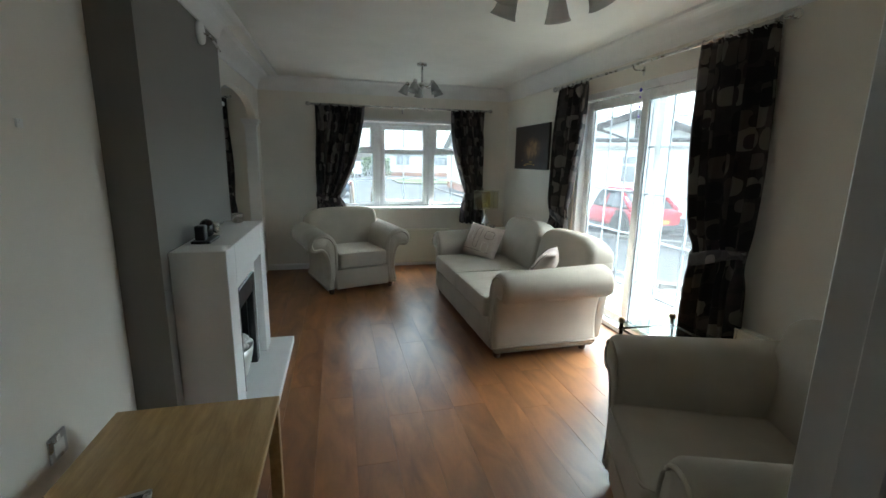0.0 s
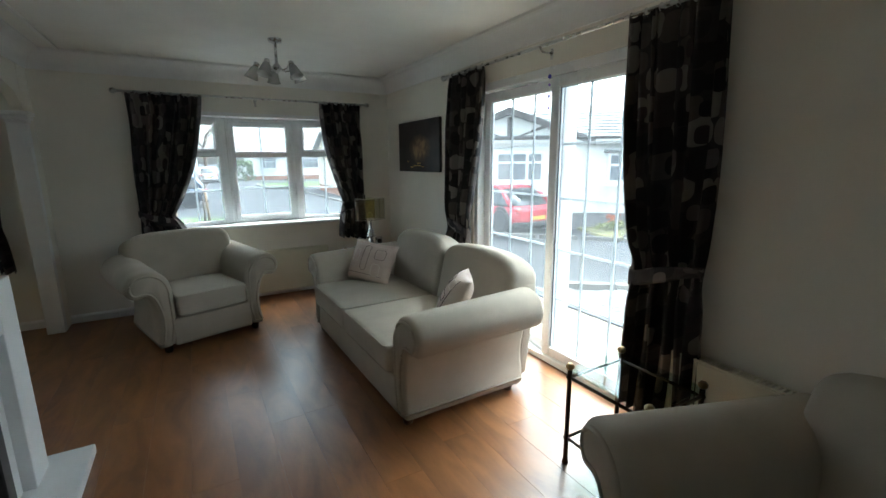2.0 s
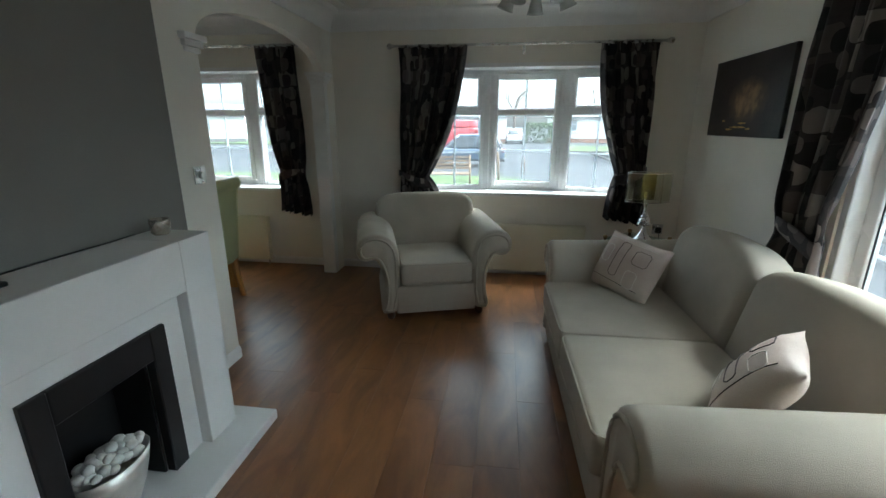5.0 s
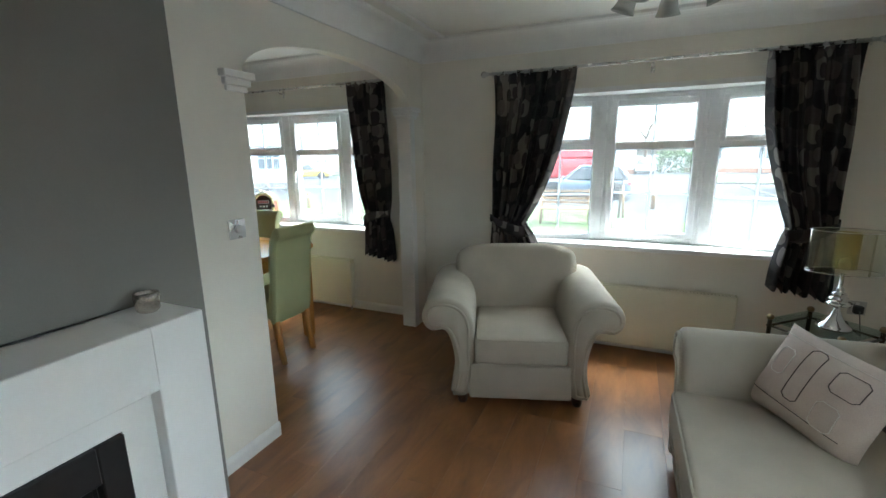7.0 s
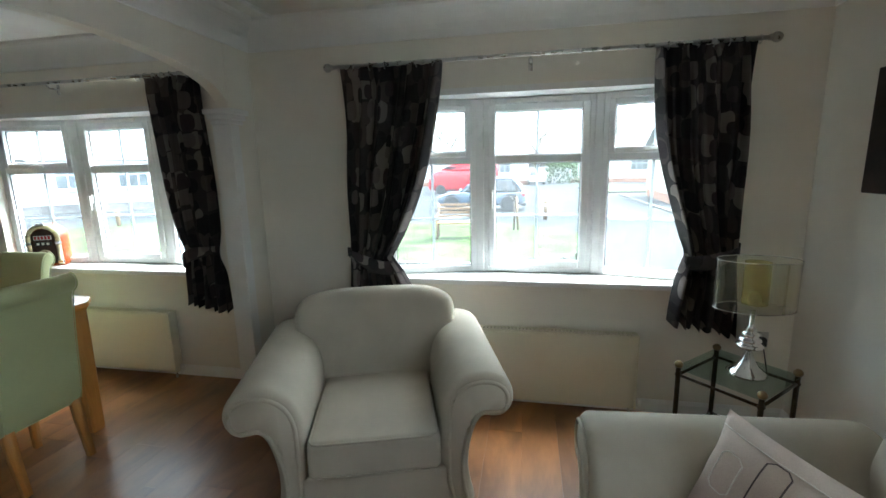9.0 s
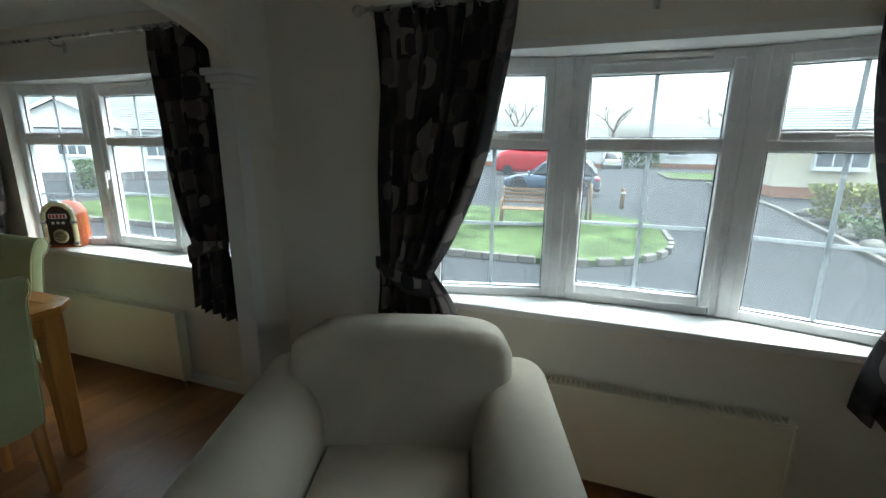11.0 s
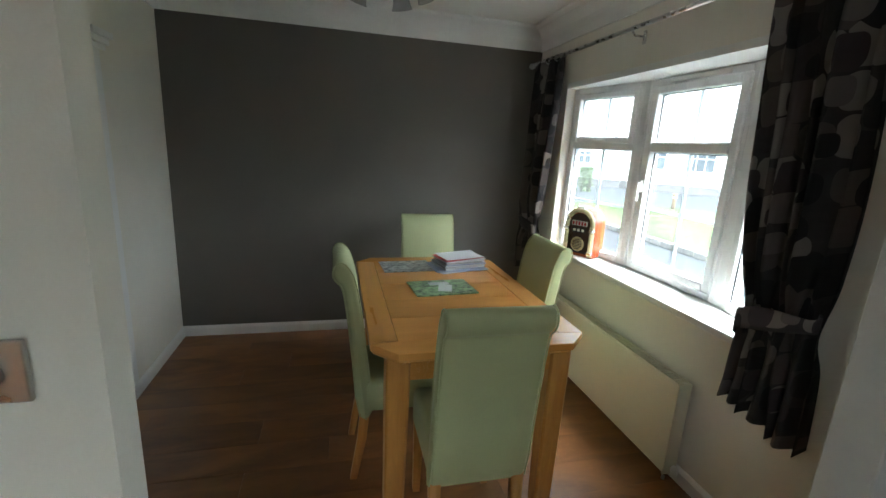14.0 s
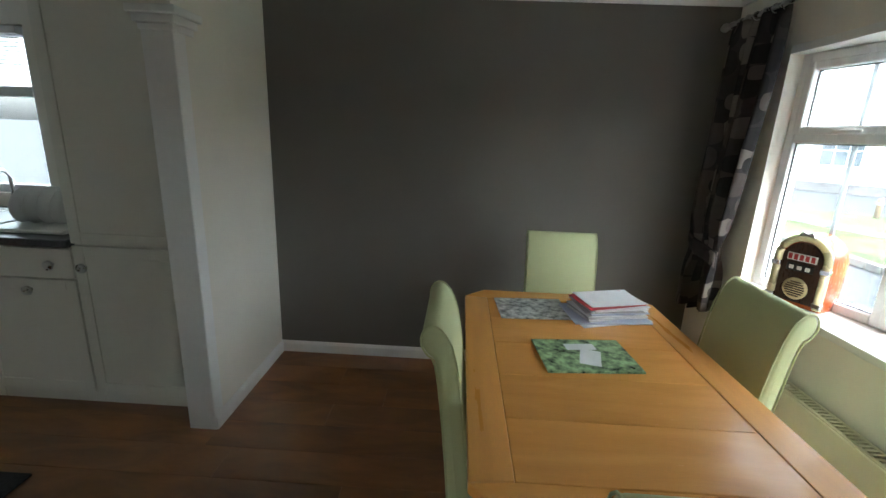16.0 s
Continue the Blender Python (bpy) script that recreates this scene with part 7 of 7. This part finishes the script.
bench = thing("garden_bench", "weathered wooden slatted bench on the lawn", "bench", "", pose(0.28, 16.3, GZ + 0.10, 0, 0, 6))
for s in (-1, 1):
    part("end_frame", tube([(s * 0.62, -0.25, 0), (s * 0.62, -0.25, 0.62), (s * 0.62, 0.22, 0.64)], 0.03, 6), M_BENCH, bench)
    part("back_post", tube([(s * 0.62, 0.2, 0), (s * 0.62, 0.22, 0.45), (s * 0.62, 0.32, 0.9)], 0.03, 6), M_BENCH, bench)
for k in range(5):
    part("seat_slat", cube((-0.62, -0.26 + k * 0.1, 0.40), (0.62, -0.18 + k * 0.1, 0.43), 0.005), M_BENCH, bench)
for k in range(4):
    part("back_slat", cube((-0.62, 0.215 + k * 0.028, 0.52 + k * 0.1), (0.62, 0.24 + k * 0.028, 0.58 + k * 0.1), 0.005), M_BENCH, bench)


def bare_tree(m, label, h, r, seed, depth=4, name="tree"):
    t = thing(name, label, "tree", "", m)
    rng = random.Random(seed)
    trunk = tube([(0, 0, 0), (0.02 * h / 4, 0.01, h * 0.2), (-0.01, 0.02, h * 0.42)], [r, r * 0.8, r * 0.65], 8)
    part("trunk", trunk, M_BARK, t)
    limbs = bmesh.new()

    def grow(p, d, ln, rad, lv):
        q = p + d * ln
        merge(limbs, tube([p, p.lerp(q, 0.5) + Vector((rng.uniform(-1, 1), rng.uniform(-1, 1), 0)) * ln * 0.06, q], [rad, rad * 0.8, rad * 0.55], 5 if lv < 2 else 4))
        if lv < depth:
            for _ in range(3 if lv < 3 else 2):
                e = (d + Vector((rng.uniform(-0.8, 0.8), rng.uniform(-0.8, 0.8), rng.uniform(-0.1, 0.5)))).normalized()
                grow(q if rng.random() < 0.6 else p.lerp(q, 0.7), e, ln * rng.uniform(0.6, 0.8), rad * 0.55, lv + 1)
    top = Vector((-0.01, 0.02, h * 0.42))
    for k in range(3):
        grow(top, Vector((math.cos(k * 2.1 + seed), math.sin(k * 2.1 + seed), 1.3)).normalized(), h * 0.2, r * 0.5, 1)
    part("crown", limbs, M_BARK, t, "bare winter branches")
    return t


bare_tree(pose(1.6, 17.8, GZ + 0.1), "young leafless tree on the lawn", 2.0, 0.035, 3, 3)
stake = thing("tree_stake", "short wooden stake beside the young tree", "stake", "", pose(1.72, 17.8, GZ + 0.1))
part("post", tube([(0, 0, 0), (-0.05, 0, 0.95)], 0.035, 8), M_BENCH, stake)
bare_tree(pose(3.0, 66.0, GZ), "tall leafless tree far off", 9.0, 0.25, 5)
bare_tree(pose(-8.0, 60.0, GZ), "tall leafless tree behind the bungalows", 9.0, 0.25, 6)
bare_tree(pose(14.0, 64.0, GZ), "tall leafless tree behind the bungalows", 8.0, 0.22, 7)


def bollard(x, y):
    b = thing("bollard", "short dark wooden bollard at the lawn edge", "bollard", "roadside bollards", pose(x, y, GZ))
    part("post", lathe([(0.07, 0), (0.07, 0.62), (0.05, 0.68)], 12), M_BENCH, b)
    part("band", lathe([(0.073, 0.5), (0.073, 0.56)], 12, cap=False), M_PLASTIC_W, b)


for x, y in ((2.62, 21.2), (-9.2, 17.2), (-12.6, 18.2), (-6.0, 20.4)):
    bollard(x, y)

# ---- floor planks, one by one ----
def planks():
    w, gap = 0.186, 0.0007
    lengths = (1.215, 0.95, 1.38)
    meshes = {}
    for ln in lengths:
        b = cube((-(ln - gap) / 2, -(w - gap) / 2, -0.006), ((ln - gap) / 2, (w - gap) / 2, 0.0), 0.0005)
        meshes[ln] = mesh_of("plank", b, M_PLANK)
    rng = random.Random(4)
    rest = bmesh.new()
    areas = [(LX0, LX1, DOOR_Y - 0.1, NY, True), (DX0, PX0, 1.9, NY, True), (PX0, LX0, AY0, AY1, True), (NX0, LX0, DOOR_Y, 4.05, False), (LX0, LX1, -0.1, DOOR_Y - 0.1, False)]
    for x0, x1, y0, y1, single in areas:
        x = x0
        while x < x1 - 0.001:
            ww = min(w, x1 - x)
            y = y0 - rng.random() * 0.9
            while y < y1:
                ln = rng.choice(lengths)
                a, b = max(y, y0), min(y + ln, y1)
                y += ln
                if b - a < 0.02:
                    continue
                whole = b - a > ln - 0.001 and ww > w - 0.001
                if single and whole and (x0 > 0 and y0 < 7) and y > 2.6 or (whole and x0 < 0 and b > 4.2):
                    piece("plank", meshes[ln], floor, Matrix.Translation((x + ww / 2, (a + b) / 2, 0)) @ Matrix.Rotation(math.pi / 2, 4, 'Z'))
                else:
                    o = cube((-(b - a - gap) / 2, -(ww - gap) / 2, -0.006), ((b - a - gap) / 2, (ww - gap) / 2, 0.0))
                    me = mesh_of("plank", o, M_PLANK)
                    piece("plank", me, floor, Matrix.Translation((x + ww / 2, (a + b) / 2, 0)) @ Matrix.Rotation(math.pi / 2, 4, 'Z'))
            x += w


planks()
